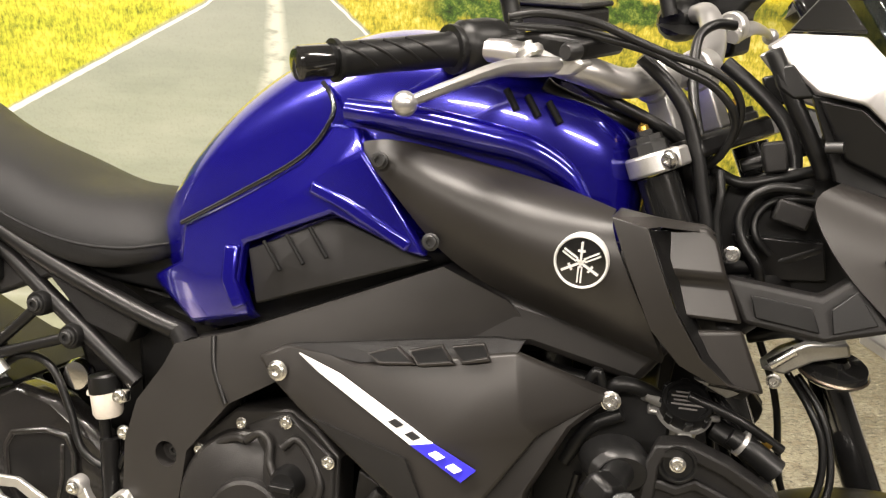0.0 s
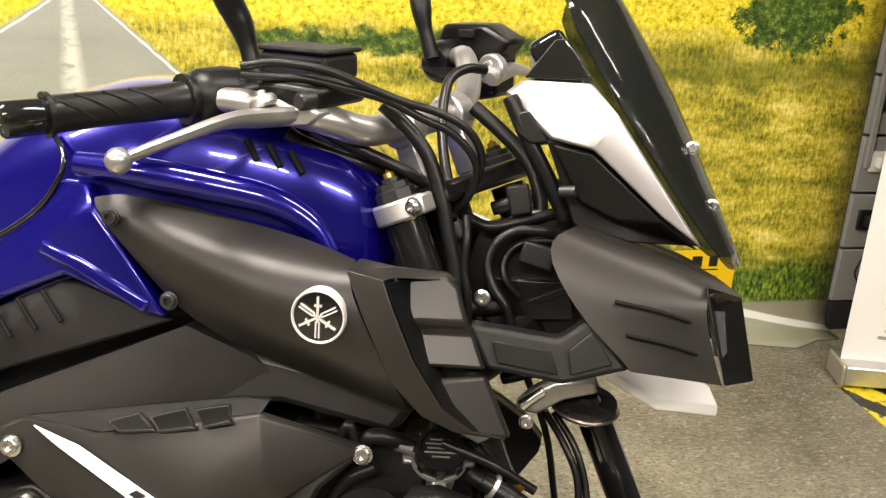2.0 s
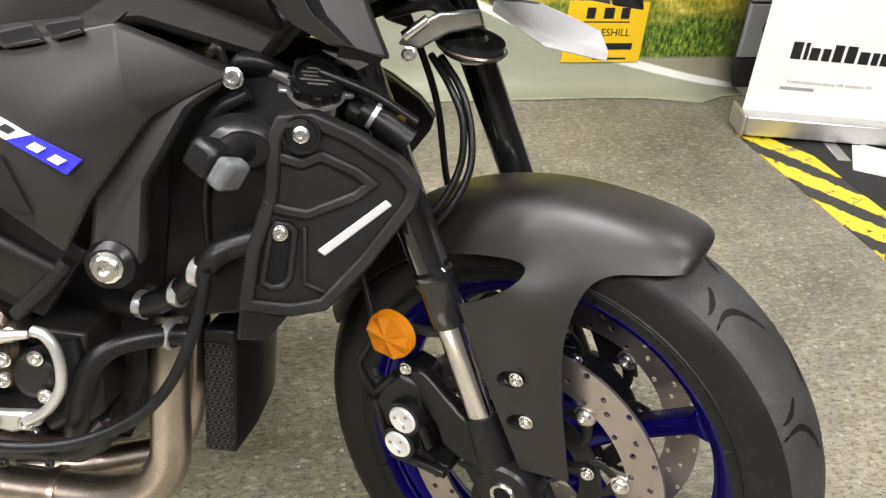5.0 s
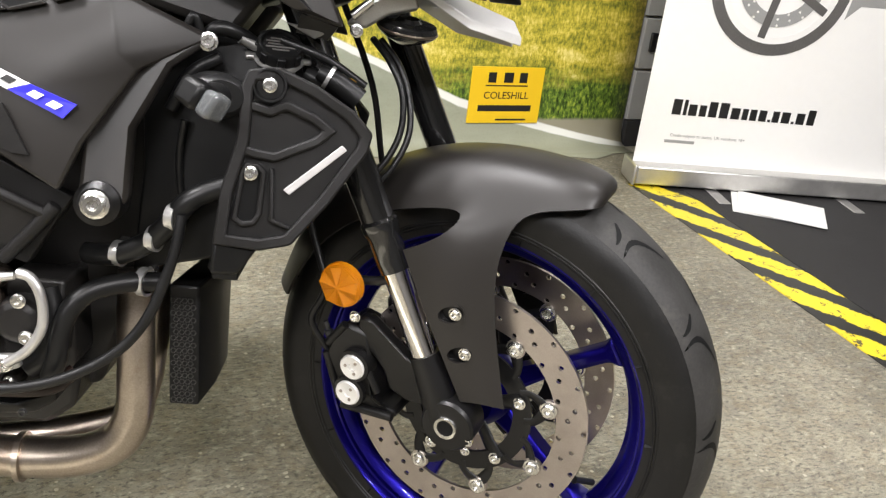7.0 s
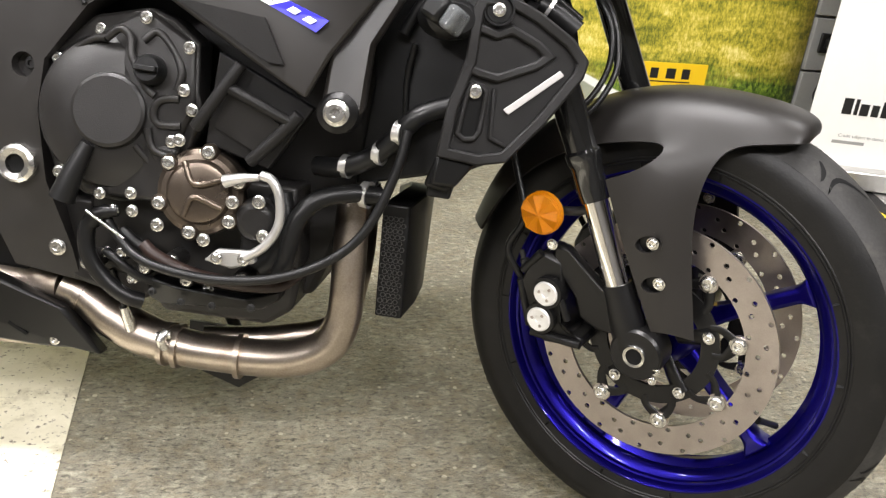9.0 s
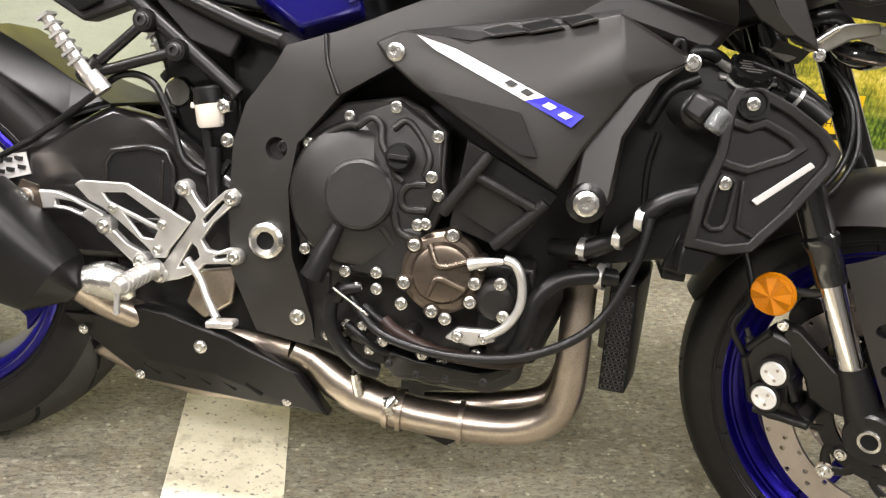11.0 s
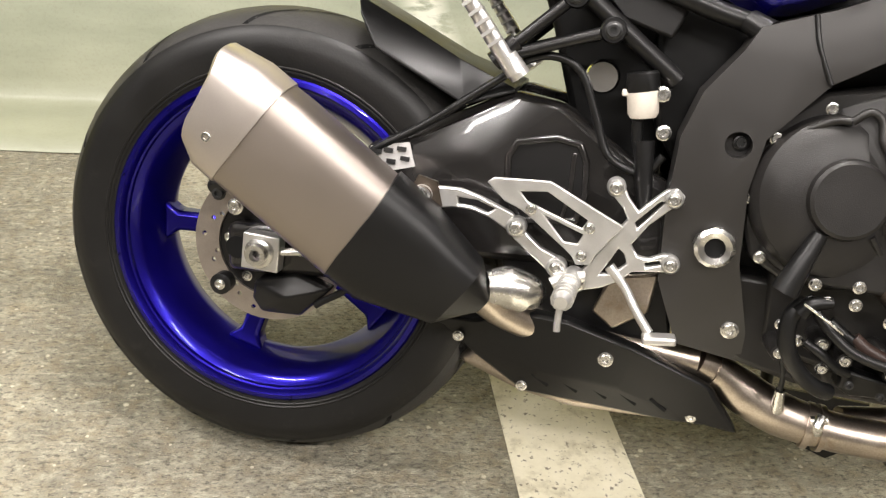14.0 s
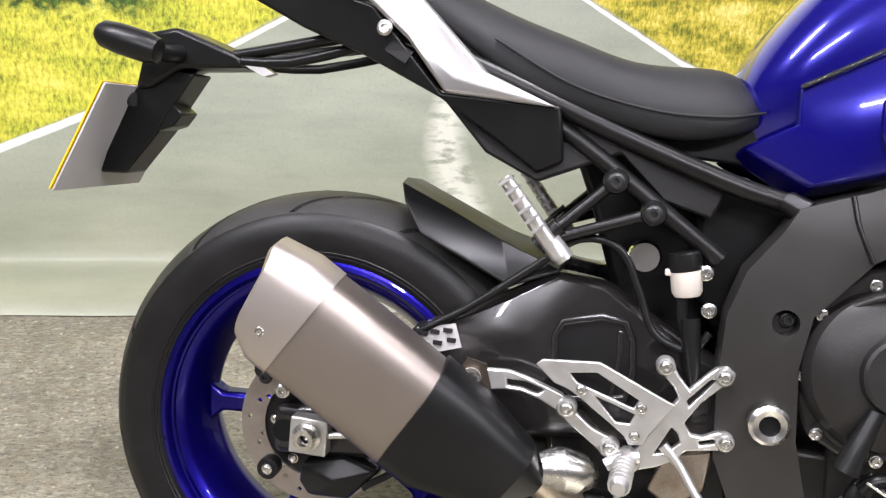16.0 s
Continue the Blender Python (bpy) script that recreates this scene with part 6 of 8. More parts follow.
# --- exhaust ---
header = part("exhaust_header", tube([(0.295, -0.095, 0.46), (0.297, -0.1, 0.4), (0.3, -0.102, 0.34), (0.3, -0.1, 0.285), (0.285, -0.097, 0.245), (0.25, -0.092, 0.22), (0.2, -0.085, 0.207), (0.12, -0.075, 0.2), (0.075, -0.07, 0.2), (0.02, -0.065, 0.207), (-0.03, -0.062, 0.226), (-0.07, -0.065, 0.25), (-0.1, -0.07, 0.262)],
                                      [0.022, 0.0225, 0.0225, 0.0235, 0.025, 0.026, 0.026, 0.026, 0.0265, 0.03, 0.03, 0.024, 0.022], 28), M_STEEL, bike, "heat-tinted stainless exhaust header")
part("inner_header", tube([(0.3, -0.02, 0.46), (0.302, -0.02, 0.34), (0.28, -0.02, 0.25), (0.2, -0.03, 0.22), (0.1, -0.05, 0.208)], 0.019, 20), M_STEEL, header)
for pts in ([(0.165, -0.08, 0.2025), (0.158, -0.08, 0.2022)], [(0.075, -0.07, 0.2), (0.068, -0.07, 0.2)], [(0.06, -0.07, 0.2005), (0.052, -0.069, 0.201)], [(-0.07, -0.065, 0.25), (-0.077, -0.0655, 0.2525)]):
    part("joint_band", tube(pts, 0.0315 if pts[0][0] > -0.06 else 0.0265, 28, 1), M_STEEL, header)
sensor = part("oxygen_sensor", tube([(0.01, -0.088, 0.222), (0.006, -0.098, 0.24), (0.003, -0.105, 0.256)], [0.009, 0.0075, 0.006], 12, 1), M_BOLT, bike, "small metal exhaust sensor")
part("sensor_lead", tube([(0.003, -0.105, 0.256), (0.0, -0.112, 0.28), (-0.01, -0.12, 0.31)], 0.0035, 8), M_RUBBER, sensor)
part("clamp_strap", tube([(0.062, -0.1, 0.228), (0.058, -0.108, 0.218), (0.062, -0.1, 0.206)], 0.007, 8, 2), M_BOLT, header)
part("clamp_bolt", tube([(0.07, -0.1, 0.225), (0.05, -0.1, 0.22)], 0.006, 10, 1), M_BOLT, header)
link = part("link_pipe", tube([(-0.1, -0.07, 0.262), (-0.2, -0.07, 0.266), (-0.3, -0.09, 0.274), (-0.36, -0.12, 0.298), (-0.4, -0.155, 0.335)], [0.022, 0.021, 0.021, 0.022, 0.024], 24), M_STEEL, header)
part("valve_bulb", tube([(-0.322, -0.135, 0.32), (-0.332, -0.138, 0.332), (-0.36, -0.146, 0.34), (-0.385, -0.155, 0.338)], [0.012, 0.026, 0.028, 0.02], 20, 4), M_BOLT, header, "bright exhaust valve housing")


def hull(sections):
    """A lofted body through rings of equal length."""
    n, verts, faces = len(sections[0]), [], []
    for s in sections:
        verts += s
    for i in range(len(sections) - 1):
        for j in range(n):
            k = (j + 1) % n
            faces.append((i * n + j, i * n + k, (i + 1) * n + k, (i + 1) * n + j))
    faces += [tuple(range(n)), tuple((len(sections) - 1) * n + j for j in reversed(range(n)))]
    return bm_of(verts, faces)


def can_ring(centre, w, h, skew=0.0, n=24, power=0.55):
    """A ring across the silencer's axis: w half-height up the picture, h half-depth."""
    axis = Vector((-0.82, -0.10, 0.56)).normalized()
    deep = Vector((0, 1, 0))
    tall = axis.cross(deep).normalized()
    deep = tall.cross(axis).normalized()
    out = []
    for i in range(n):
        a = 2 * math.pi * i / n
        ca, sa = math.cos(a), math.sin(a)
        p = Vector(centre) + tall * (w * math.copysign(abs(ca) ** power, ca)) + deep * (h * math.copysign(abs(sa) ** power, sa)) + axis * (skew * ca)
        out.append(tuple(p))
    return out


silencer = part("silencer", hull([can_ring((-0.505, -0.182, 0.372), 0.068, 0.05, 0.012), can_ring((-0.52, -0.184, 0.382), 0.073, 0.054, 0.012), can_ring((-0.66, -0.2, 0.478), 0.073, 0.054, 0.0), can_ring((-0.69, -0.204, 0.497), 0.0725, 0.0535)]), M_TITAN, bike, "brushed titanium silencer can", angle=40)
part("end_cap", hull([can_ring((-0.685, -0.2035, 0.4945), 0.0745, 0.0555), can_ring((-0.712, -0.207, 0.513), 0.074, 0.055, -0.004), can_ring((-0.742, -0.21, 0.535), 0.062, 0.046, -0.016), can_ring((-0.744, -0.21, 0.537), 0.05, 0.036, -0.016), can_ring((-0.72, -0.207, 0.52), 0.046, 0.032, -0.012)]), M_CAP, silencer, "satin metal end cap", angle=30)
part("front_cap", hull([can_ring((-0.385, -0.165, 0.322), 0.012, 0.02, 0.0), can_ring((-0.42, -0.172, 0.333), 0.048, 0.045, 0.0), can_ring((-0.5, -0.182, 0.372), 0.0745, 0.0555, 0.004), can_ring((-0.545, -0.187, 0.402), 0.0755, 0.057, -0.006), can_ring((-0.546, -0.187, 0.403), 0.07, 0.05, -0.006)]), M_PLASTIC, silencer, "black plastic silencer guard", angle=25)
bolt(-0.436, -0.212, 0.377, 0.008, silencer)
bolt(-0.68, -0.251, 0.55, 0.006, silencer)
bolt(-0.722, -0.257, 0.49, 0.006, silencer)
part("hanger_tab", face([(-0.5, -0.15, 0.44), (-0.49, -0.15, 0.465), (-0.465, -0.15, 0.46), (-0.455, -0.15, 0.43), (-0.48, -0.15, 0.41)], None, 0.006), M_BRONZE, silencer)
shield = part("heat_shield", relief([(-0.46, -0.088, 0.262), (-0.4, -0.1, 0.272), (-0.345, -0.118, 0.302), (-0.275, -0.126, 0.302), (-0.185, -0.122, 0.28), (-0.079, -0.104, 0.24), (-0.03, -0.088, 0.175), (-0.07, -0.085, 0.178), (-0.114, -0.088, 0.176), (-0.321, -0.082, 0.176), (-0.4, -0.083, 0.22), (-0.3, -0.118, 0.225), (-0.2, -0.115, 0.22)],
                                    [(0, 1, 11, 10), (1, 2, 11), (2, 3, 11), (3, 4, 12, 11), (4, 5, 12), (5, 6, 7, 12), (7, 8, 12), (8, 9, 11, 12), (9, 10, 11)], 0.03), M_PLASTIC, bike, "black plastic exhaust heat shield", bevel=0.005)
for bx, by, bz, r in ((-0.221, -0.12, 0.259, 0.008), (-0.323, -0.094, 0.189, 0.006), (-0.095, -0.092, 0.19, 0.006), (-0.418, -0.094, 0.243, 0.006)):
    bolt(bx, by, bz, r, shield)
# Slot shade is drawn as dark strips, slightly proud of the shield.
for q in range(5):
    part("slot", band([(-0.311 + 0.0395 * q, -0.109, 0.215 - 0.001 * q), (-0.3 + 0.0395 * q, -0.105, 0.207 - 0.001 * q), (-0.288 + 0.0395 * q, -0.1015, 0.199 - 0.001 * q)], 0.0045, 0.012, (0, 1, 0)), M_DARK, shield)
part("collector_box", slab([(-0.42, 0.2), (-0.35, 0.27), (-0.08, 0.24), (-0.075, 0.172), (-0.25, 0.161), (-0.325, 0.17)], -0.078, 0.17), M_STEEL, bike, "stainless exhaust collector box", bevel=0.012)

# --- swingarm, rear brake, shock ---
for side in (-1, 1):
    k = -side
    sv = [(x, y * k, z) for x, y, z in [(-0.76, -0.096, 0.345), (-0.68, -0.098, 0.355), (-0.62, -0.098, 0.4), (-0.57, -0.092, 0.486), (-0.515, -0.092, 0.51), (-0.444, -0.096, 0.551), (-0.393, -0.1, 0.58), (-0.323, -0.1, 0.572), (-0.28, -0.1, 0.545), (-0.2, -0.1, 0.5), (-0.13, -0.1, 0.47), (-0.13, -0.1, 0.36), (-0.3, -0.1, 0.365), (-0.45, -0.1, 0.35), (-0.6, -0.098, 0.29), (-0.68, -0.098, 0.28), (-0.755, -0.096, 0.275), (-0.42, -0.118, 0.49)]]
    swing = part("swingarm", relief(sv, [(0, 1, 15, 16), (1, 2, 14, 15), (2, 3, 17, 13, 14), (3, 4, 17), (4, 5, 17), (5, 6, 7, 17), (7, 8, 12, 17), (8, 9, 12), (9, 10, 11, 12), (12, 13, 17)], 0.045, (0, k, 0)), M_SWING, bike, "satin black cast swingarm", bevel=0.012)
    hollow = [(-0.386, -0.1125, 0.5), (-0.377, -0.111, 0.519), (-0.33, -0.106, 0.53), (-0.3, -0.1035, 0.526), (-0.289, -0.1035, 0.505), (-0.284, -0.106, 0.465), (-0.29, -0.106, 0.43), (-0.36, -0.111, 0.42), (-0.38, -0.113, 0.45)]
    part("swing_pocket", relief([(x, (y - 0.001) * k, z) for x, y, z in hollow], [tuple(range(9))], 0.006, (0, k, 0)), M_FRAME, swing, bevel=0.002)
    part("pocket_rim", band([(x, (y - 0.004) * k, z) for x, y, z in hollow], 0.009, 0.01, (0, k, 0), True), M_SWING, swing, bevel=0.003)
    part("pocket_rib", band([(x, (y - 0.003) * k, z) for x, y, z in [(-0.305, -0.105, 0.516), (-0.303, -0.106, 0.47), (-0.308, -0.107, 0.43)]], 0.007, 0.008, (0, k, 0)), M_SWING, swing, bevel=0.002)
    block = part("axle_block", box(-0.722, -0.67, min(-0.125 * k, -0.1 * k), max(-0.125 * k, -0.1 * k), 0.294, 0.344), M_ALU, bike, "square bare aluminium axle block", bevel=0.002)
    part("axle_nut", moved(lathe([(0.008, -0.004), (0.008, -0.018), (0.014, -0.018), (0.016, -0.008), (0.02, -0.006), (0.021, 0.0), (0, 0.0), (0.008, 0.0)], 20), Matrix.Diagonal((1, k, 1, 1)) @ at(-0.697, -0.125, 0.319)), M_BOLT, block)
    part("adjuster_bolt", tube([(-0.67, -0.115 * k, 0.322), (-0.62, -0.112 * k, 0.33)], 0.0055, 8, 1), M_BOLT, swing)
    # Dark disc in place of the shade down the axle slot.
    part("axle_slot", moved(lathe([(0, -0.001), (0.016, -0.001), (0.017, 0.002)], 20), Matrix.Diagonal((1, k, 1, 1)) @ at(-0.74, -0.0965, 0.312)), M_DARK, swing)
    part("stand_bobbin", moved(lathe([(0, -0.02), (0.009, -0.02), (0.015, -0.018), (0.015, 0.0)], 20), Matrix.Diagonal((1, k, 1, 1)) @ at(-0.752, -0.1, 0.262)), M_RUBBER, swing)
    bolt(-0.752, -0.119 * k, 0.262, 0.006, swing)
part("data_plate", poly([(-0.566, -0.103, 0.483), (-0.515, -0.105, 0.496), (-0.504, -0.107, 0.466), (-0.556, -0.105, 0.448)], 0.002), M_GREYPLATE, bike, "small silver data sticker on the swingarm")
for bx, bz in ((-0.556, 0.478), (-0.541, 0.482), (-0.524, 0.486), (-0.552, 0.463), (-0.536, 0.468), (-0.518, 0.474)):
    part("print_bar", box(bx - 0.006, bx + 0.006, -0.1085, -0.104, bz - 0.0028, bz + 0.0028), M_INK, bike)
rcal = part("rear_caliper", relief([(-0.71, -0.1, 0.27), (-0.712, -0.1, 0.245), (-0.697, -0.1, 0.226), (-0.64, -0.1, 0.23), (-0.6, -0.1, 0.276), (-0.65, -0.1, 0.29), (-0.66, -0.118, 0.258)], fan_of(6, 6), 0.05), M_FRAME, bike, "black rear brake caliper", bevel=0.004)
part("torque_arm", tube([(-0.78, -0.09, 0.39), (-0.75, -0.1, 0.4), (-0.6, -0.1, 0.39)], [0.012, 0.011, 0.01], 8, 2), M_FRAME, rcal)
bolt(-0.775, -0.1, 0.405, 0.008, rcal, None, M_INK)
bolt(-0.77, -0.1, 0.385, 0.008, rcal, None, M_INK)
bolt(-0.745, -0.1, 0.37, 0.009, rcal, None, M_BOLT)
part("brake_line", tube([(-0.62, -0.1, 0.25), (-0.57, -0.1, 0.3), (-0.58, -0.102, 0.42), (-0.57, -0.102, 0.47), (-0.5, -0.104, 0.52), (-0.42, -0.106, 0.585), (-0.37, -0.11, 0.625), (-0.32, -0.115, 0.62), (-0.29, -0.115, 0.57), (-0.265, -0.118, 0.52), (-0.22, -0.118, 0.505), (-0.2, -0.12, 0.53)], 0.0052, 10), M_RUBBER, bike, "black rear brake line")
hugger = part("hugger", relief([(-0.612, -0.06, 0.668), (-0.6, -0.092, 0.65), (-0.574, -0.102, 0.611), (-0.452, -0.102, 0.557), (-0.39, -0.1, 0.582), (-0.47, -0.07, 0.607), (-0.545, -0.06, 0.64), (-0.612, 0.06, 0.668), (-0.6, 0.092, 0.65), (-0.574, 0.102, 0.611), (-0.452, 0.102, 0.557), (-0.39, 0.1, 0.582), (-0.47, 0.07, 0.607), (-0.545, 0.06, 0.64), (-0.62, 0, 0.672)],
                               [(0, 1, 2, 6), (2, 3, 5, 6), (3, 4, 5), (7, 13, 9, 8), (9, 13, 12, 10), (10, 12, 11), (0, 6, 13, 7, 14), (6, 5, 12, 13), (5, 4, 11, 12)], 0.005, (0, 0, -1)), M_PLASTIC, bike, "black plastic rear hugger", bevel=0.003)
shock = part("shock_absorber", join(tube([(-0.24, 0.02, 0.63), (-0.21, 0.02, 0.42)], 0.02, 16, 1), *[moved(lathe([(0.028, -0.005), (0.035, 0), (0.028, 0.005)], 24), at(-0.24 + 0.03 * q / 7, 0.02, 0.63 - 0.2 * q / 7) @ pose(0, 0, 0, 90, 0, 0)) for q in range(8)]), M_FRAME, bike, "black rear shock absorber with spring")
part("inner_mudguard", slab([(-0.4, 0.75), (-0.2, 0.72), (-0.19, 0.45), (-0.24, 0.42), (-0.3, 0.5), (-0.36, 0.66)], -0.03, 0.12), M_PLASTIC, bike, bevel=0.01)
part("battery_box", slab([(-0.235, 0.7), (-0.19, 0.722), (-0.11, 0.705), (-0.06, 0.7), (-0.12, 0.56), (-0.17, 0.5), (-0.215, 0.56)], -0.07, 0.14), M_PLASTIC, bike, "black plastic battery box", bevel=0.01)
part("airbox", slab([(-0.13, 0.72), (0.0, 0.85), (0.3, 0.9), (0.34, 0.8), (0.05, 0.7)], -0.12, 0.24), M_PLASTIC, bike, bevel=0.02)

# --- rear master cylinder and reservoir ---
res = part("brake_reservoir", tube([(-0.232, -0.115, 0.572), (-0.233, -0.115, 0.577), (-0.238, -0.115, 0.604)], [0.0155, 0.0185, 0.0195], 24, 1), M_RESERVOIR, bike, "milky brake fluid reservoir with black cap")
part("reservoir_cap", tube([(-0.238, -0.115, 0.603), (-0.2385, -0.115, 0.605), (-0.2415, -0.115, 0.624), (-0.242, -0.115, 0.626)], [0.0195, 0.0205, 0.0195, 0.017], 20, 1), M_PLASTIC, res, "black ribbed cap")
part("reservoir_ear", face([(-0.262, -0.122, 0.594), (-0.262, -0.122, 0.602), (-0.208, -0.122, 0.61), (-0.206, -0.122, 0.596)], None, 0.014), M_RESERVOIR, res, bevel=0.002)
part("reservoir_bracket", face([(-0.23, -0.118, 0.59), (-0.205, -0.118, 0.598), (-0.205, -0.118, 0.61), (-0.228, -0.118, 0.605)], None, 0.005), M_FRAME, res)
bolt(-0.215, -0.12, 0.603, 0.0075, res)
bolt(-0.205, -0.12, 0.558, 0.0075, res)
part("reservoir_hose", tube([(-0.238, -0.115, 0.568), (-0.234, -0.115, 0.545), (-0.225, -0.115, 0.52), (-0.215, -0.118, 0.5)], 0.007, 10), M_RUBBER, res)
part("rear_master_cylinder", tube([(-0.225, -0.12, 0.545), (-0.218, -0.125, 0.5), (-0.21, -0.13, 0.46)], [0.012, 0.011, 0.009], 12, 2), M_FRAME, bike)
part("horn_disc", moved(lathe([(0, -0.01), (0.018, -0.009), (0.021, -0.004), (0.021, 0.004), (0, 0.004)], 28), at(-0.288, -0.1, 0.612)), M_CHROME, bike, "small round chrome fitting")
part("electrics_cover", relief([(-0.57, -0.095, 0.79), (-0.45, -0.1, 0.79), (-0.35, -0.105, 0.775), (-0.33, -0.112, 0.735), (-0.43, -0.112, 0.69), (-0.5, -0.105, 0.72), (-0.2, -0.105, 0.705), (-0.215, -0.11, 0.667), (-0.271, -0.11, 0.681)], [(0, 1, 2, 3, 4, 5), (2, 6, 7, 8, 3)], 0.04), M_GRAIN, bike, "black plastic tail side cover", bevel=0.004)

# --- rider footrest assembly ---
def cut_plate(outer, holes, y, depth):
    """A flat plate of an outline (x, z) with holes cut through it."""
    bm = bmesh.new()
    for loop in (outer, *holes):
        vs = [bm.verts.new((x, y, z)) for x, z in loop]
        for i in range(len(vs)):
            bm.edges.new((vs[i - 1], vs[i]))
    bmesh.ops.triangle_fill(bm, use_beauty=True, use_dissolve=False, edges=bm.edges)
    bm.verts.index_update()
    verts = [tuple(v.co) for v in bm.verts]
    faces = [tuple(v.index for v in f.verts) for f in bm.faces]
    bm.free()
    return relief(verts, faces, depth)


X_PLATE = [(-0.19, 0.495), (-0.178, 0.499), (-0.167, 0.491), (-0.17, 0.479), (-0.18, 0.474), (-0.203, 0.449), (-0.219, 0.422), (-0.209, 0.409), (-0.196, 0.408), (-0.179, 0.417), (-0.164, 0.416), (-0.159, 0.406), (-0.165, 0.396), (-0.179, 0.394), (-0.197, 0.391), (-0.213, 0.388), (-0.222, 0.375),
           (-0.247, 0.361), (-0.268, 0.354), (-0.285, 0.359), (-0.285, 0.371), (-0.271, 0.381), (-0.252, 0.414), (-0.239, 0.436), (-0.229, 0.452), (-0.237, 0.465), (-0.255, 0.482), (-0.257, 0.49), (-0.249, 0.497), (-0.24, 0.492), (-0.231, 0.478), (-0.218, 0.464), (-0.199, 0.486)]
X_HOLES = [[(-0.188, 0.481), (-0.195, 0.48), (-0.22, 0.45), (-0.216, 0.443)], [(-0.233, 0.415), (-0.24, 0.399), (-0.25, 0.378), (-0.234, 0.383), (-0.22, 0.397), (-0.225, 0.409)], [(-0.2, 0.402), (-0.182, 0.408), (-0.179, 0.403), (-0.197, 0.397)]]
HEEL = [(-0.403, 0.472), (-0.395, 0.479), (-0.373, 0.481), (-0.327, 0.485), (-0.25, 0.452), (-0.233, 0.445), (-0.247, 0.423), (-0.26, 0.403), (-0.264, 0.391), (-0.281, 0.388), (-0.288, 0.398), (-0.3, 0.407), (-0.344, 0.437), (-0.36, 0.446), (-0.379, 0.452)]
HEEL_HOLES = [[(-0.362, 0.467), (-0.329, 0.472), (-0.275, 0.445), (-0.281, 0.434), (-0.351, 0.456)], [(-0.329, 0.443), (-0.278, 0.427), (-0.283, 0.414), (-0.3, 0.414)]]
HANGER = [(-0.495, 0.442), (-0.485, 0.454), (-0.464, 0.454), (-0.436, 0.456), (-0.413, 0.451), (-0.391, 0.444), (-0.367, 0.436), (-0.356, 0.421), (-0.327, 0.399), (-0.296, 0.388), (-0.29, 0.378), (-0.299, 0.368), (-0.314, 0.371), (-0.36, 0.403), (-0.37, 0.413), (-0.395, 0.425), (-0.418, 0.431), (-0.44, 0.431), (-0.468, 0.426), (-0.488, 0.428)]
HANGER_HOLES = [[(-0.438, 0.445), (-0.413, 0.445), (-0.389, 0.438), (-0.398, 0.431), (-0.418, 0.436), (-0.436, 0.436)]]
for side in (-1, 1):
    k = -side
    yy = -0.15 if side < 0 else 0.138
    head = -0.006 if side < 0 else 0.01
    rest = part("footrest_plate", cut_plate(X_PLATE, X_HOLES, yy, 0.012), M_ALU, bike, "bare aluminium rider footrest plate", bevel=0.002)
    for bx, bz in ((-0.18, 0.486), (-0.169, 0.406), (-0.249, 0.489), (-0.275, 0.363)):
        part("lug", moved(lathe([(0, -0.005), (0.0095, -0.005), (0.0115, -0.002), (0.0115, 0.012), (0, 0.012)], 24), at(bx, yy, bz)), M_ALU, rest)
        bolt(bx, yy + head, bz, 0.0066, rest)
    heel = part("heel_guard", cut_plate(HEEL, HEEL_HOLES, yy - 0.01 * k, 0.006), M_ALU, bike, "pale cut alloy heel guard", bevel=0.0012)
    for bx, bz in ((-0.272, 0.436), (-0.276, 0.4), (-0.345, 0.448)):
        bolt(bx, (yy - 0.0105) if side < 0 else yy + 0.018, bz, 0.0054, heel)
    arm2 = part("silencer_hanger", cut_plate(HANGER, HANGER_HOLES, yy + 0.001, 0.011), M_ALU, bike, "bare aluminium silencer hanger", bevel=0.002)
    for bx, bz in ((-0.482, 0.441), (-0.36, 0.42), (-0.303, 0.378)):
        part("lug", moved(lathe([(0, -0.005), (0.011, -0.005), (0.013, -0.002), (0.013, 0.011), (0, 0.011)], 24), at(bx, yy, bz)), M_ALU, arm2)
        bolt(bx, yy + head, bz, 0.0072, arm2)
    part("hanger_bush", moved(lathe([(0.009, -0.012), (0.0125, -0.012), (0.0125, -0.004), (0.009, -0.004)], 24, True), at(-0.482, yy, 0.441)), M_BOLT, arm2)
    pegx = part("footrest", tube([(-0.28, yy, 0.372), (-0.285, yy - 0.03 * k, 0.369), (-0.29, yy - 0.08 * k, 0.363), (-0.291, yy - 0.09 * k, 0.362)], [0.013, 0.0125, 0.0115, 0.008], 10, 1), M_ALU, bike, "ribbed bare aluminium footrest")
    for q in range(6):
        part("rib", moved(lathe([(0.01, -0.002), (0.0138, -0.002), (0.0138, 0.002), (0.01, 0.002)], 12, True), at(-0.285 - 0.001 * q, yy - (0.03 + 0.0095 * q) * k, 0.369 - 0.0012 * q)), M_ALU, pegx)
    part("feeler", tube([(-0.291, yy - 0.083 * k, 0.358), (-0.291, yy - 0.084 * k, 0.335), (-0.29, yy - 0.085 * k, 0.326)], 0.0042, 8, 1), M_ALU, pegx)
    part("footrest_spring", tube([(-0.268, yy - 0.012 * k, 0.376), (-0.29, yy - 0.016 * k, 0.372), (-0.306, yy - 0.02 * k, 0.362)], 0.008, 10, 2), M_ALU, pegx)
    part("pedal", tube([(-0.24, yy + 0.004, 0.39), (-0.217, yy, 0.368), (-0.2, yy - 0.01 * k, 0.345), (-0.18, yy - 0.02 * k, 0.322)], [0.007, 0.0055, 0.0055, 0.006], 10, 3), M_ALU, bike, "bare aluminium foot pedal")
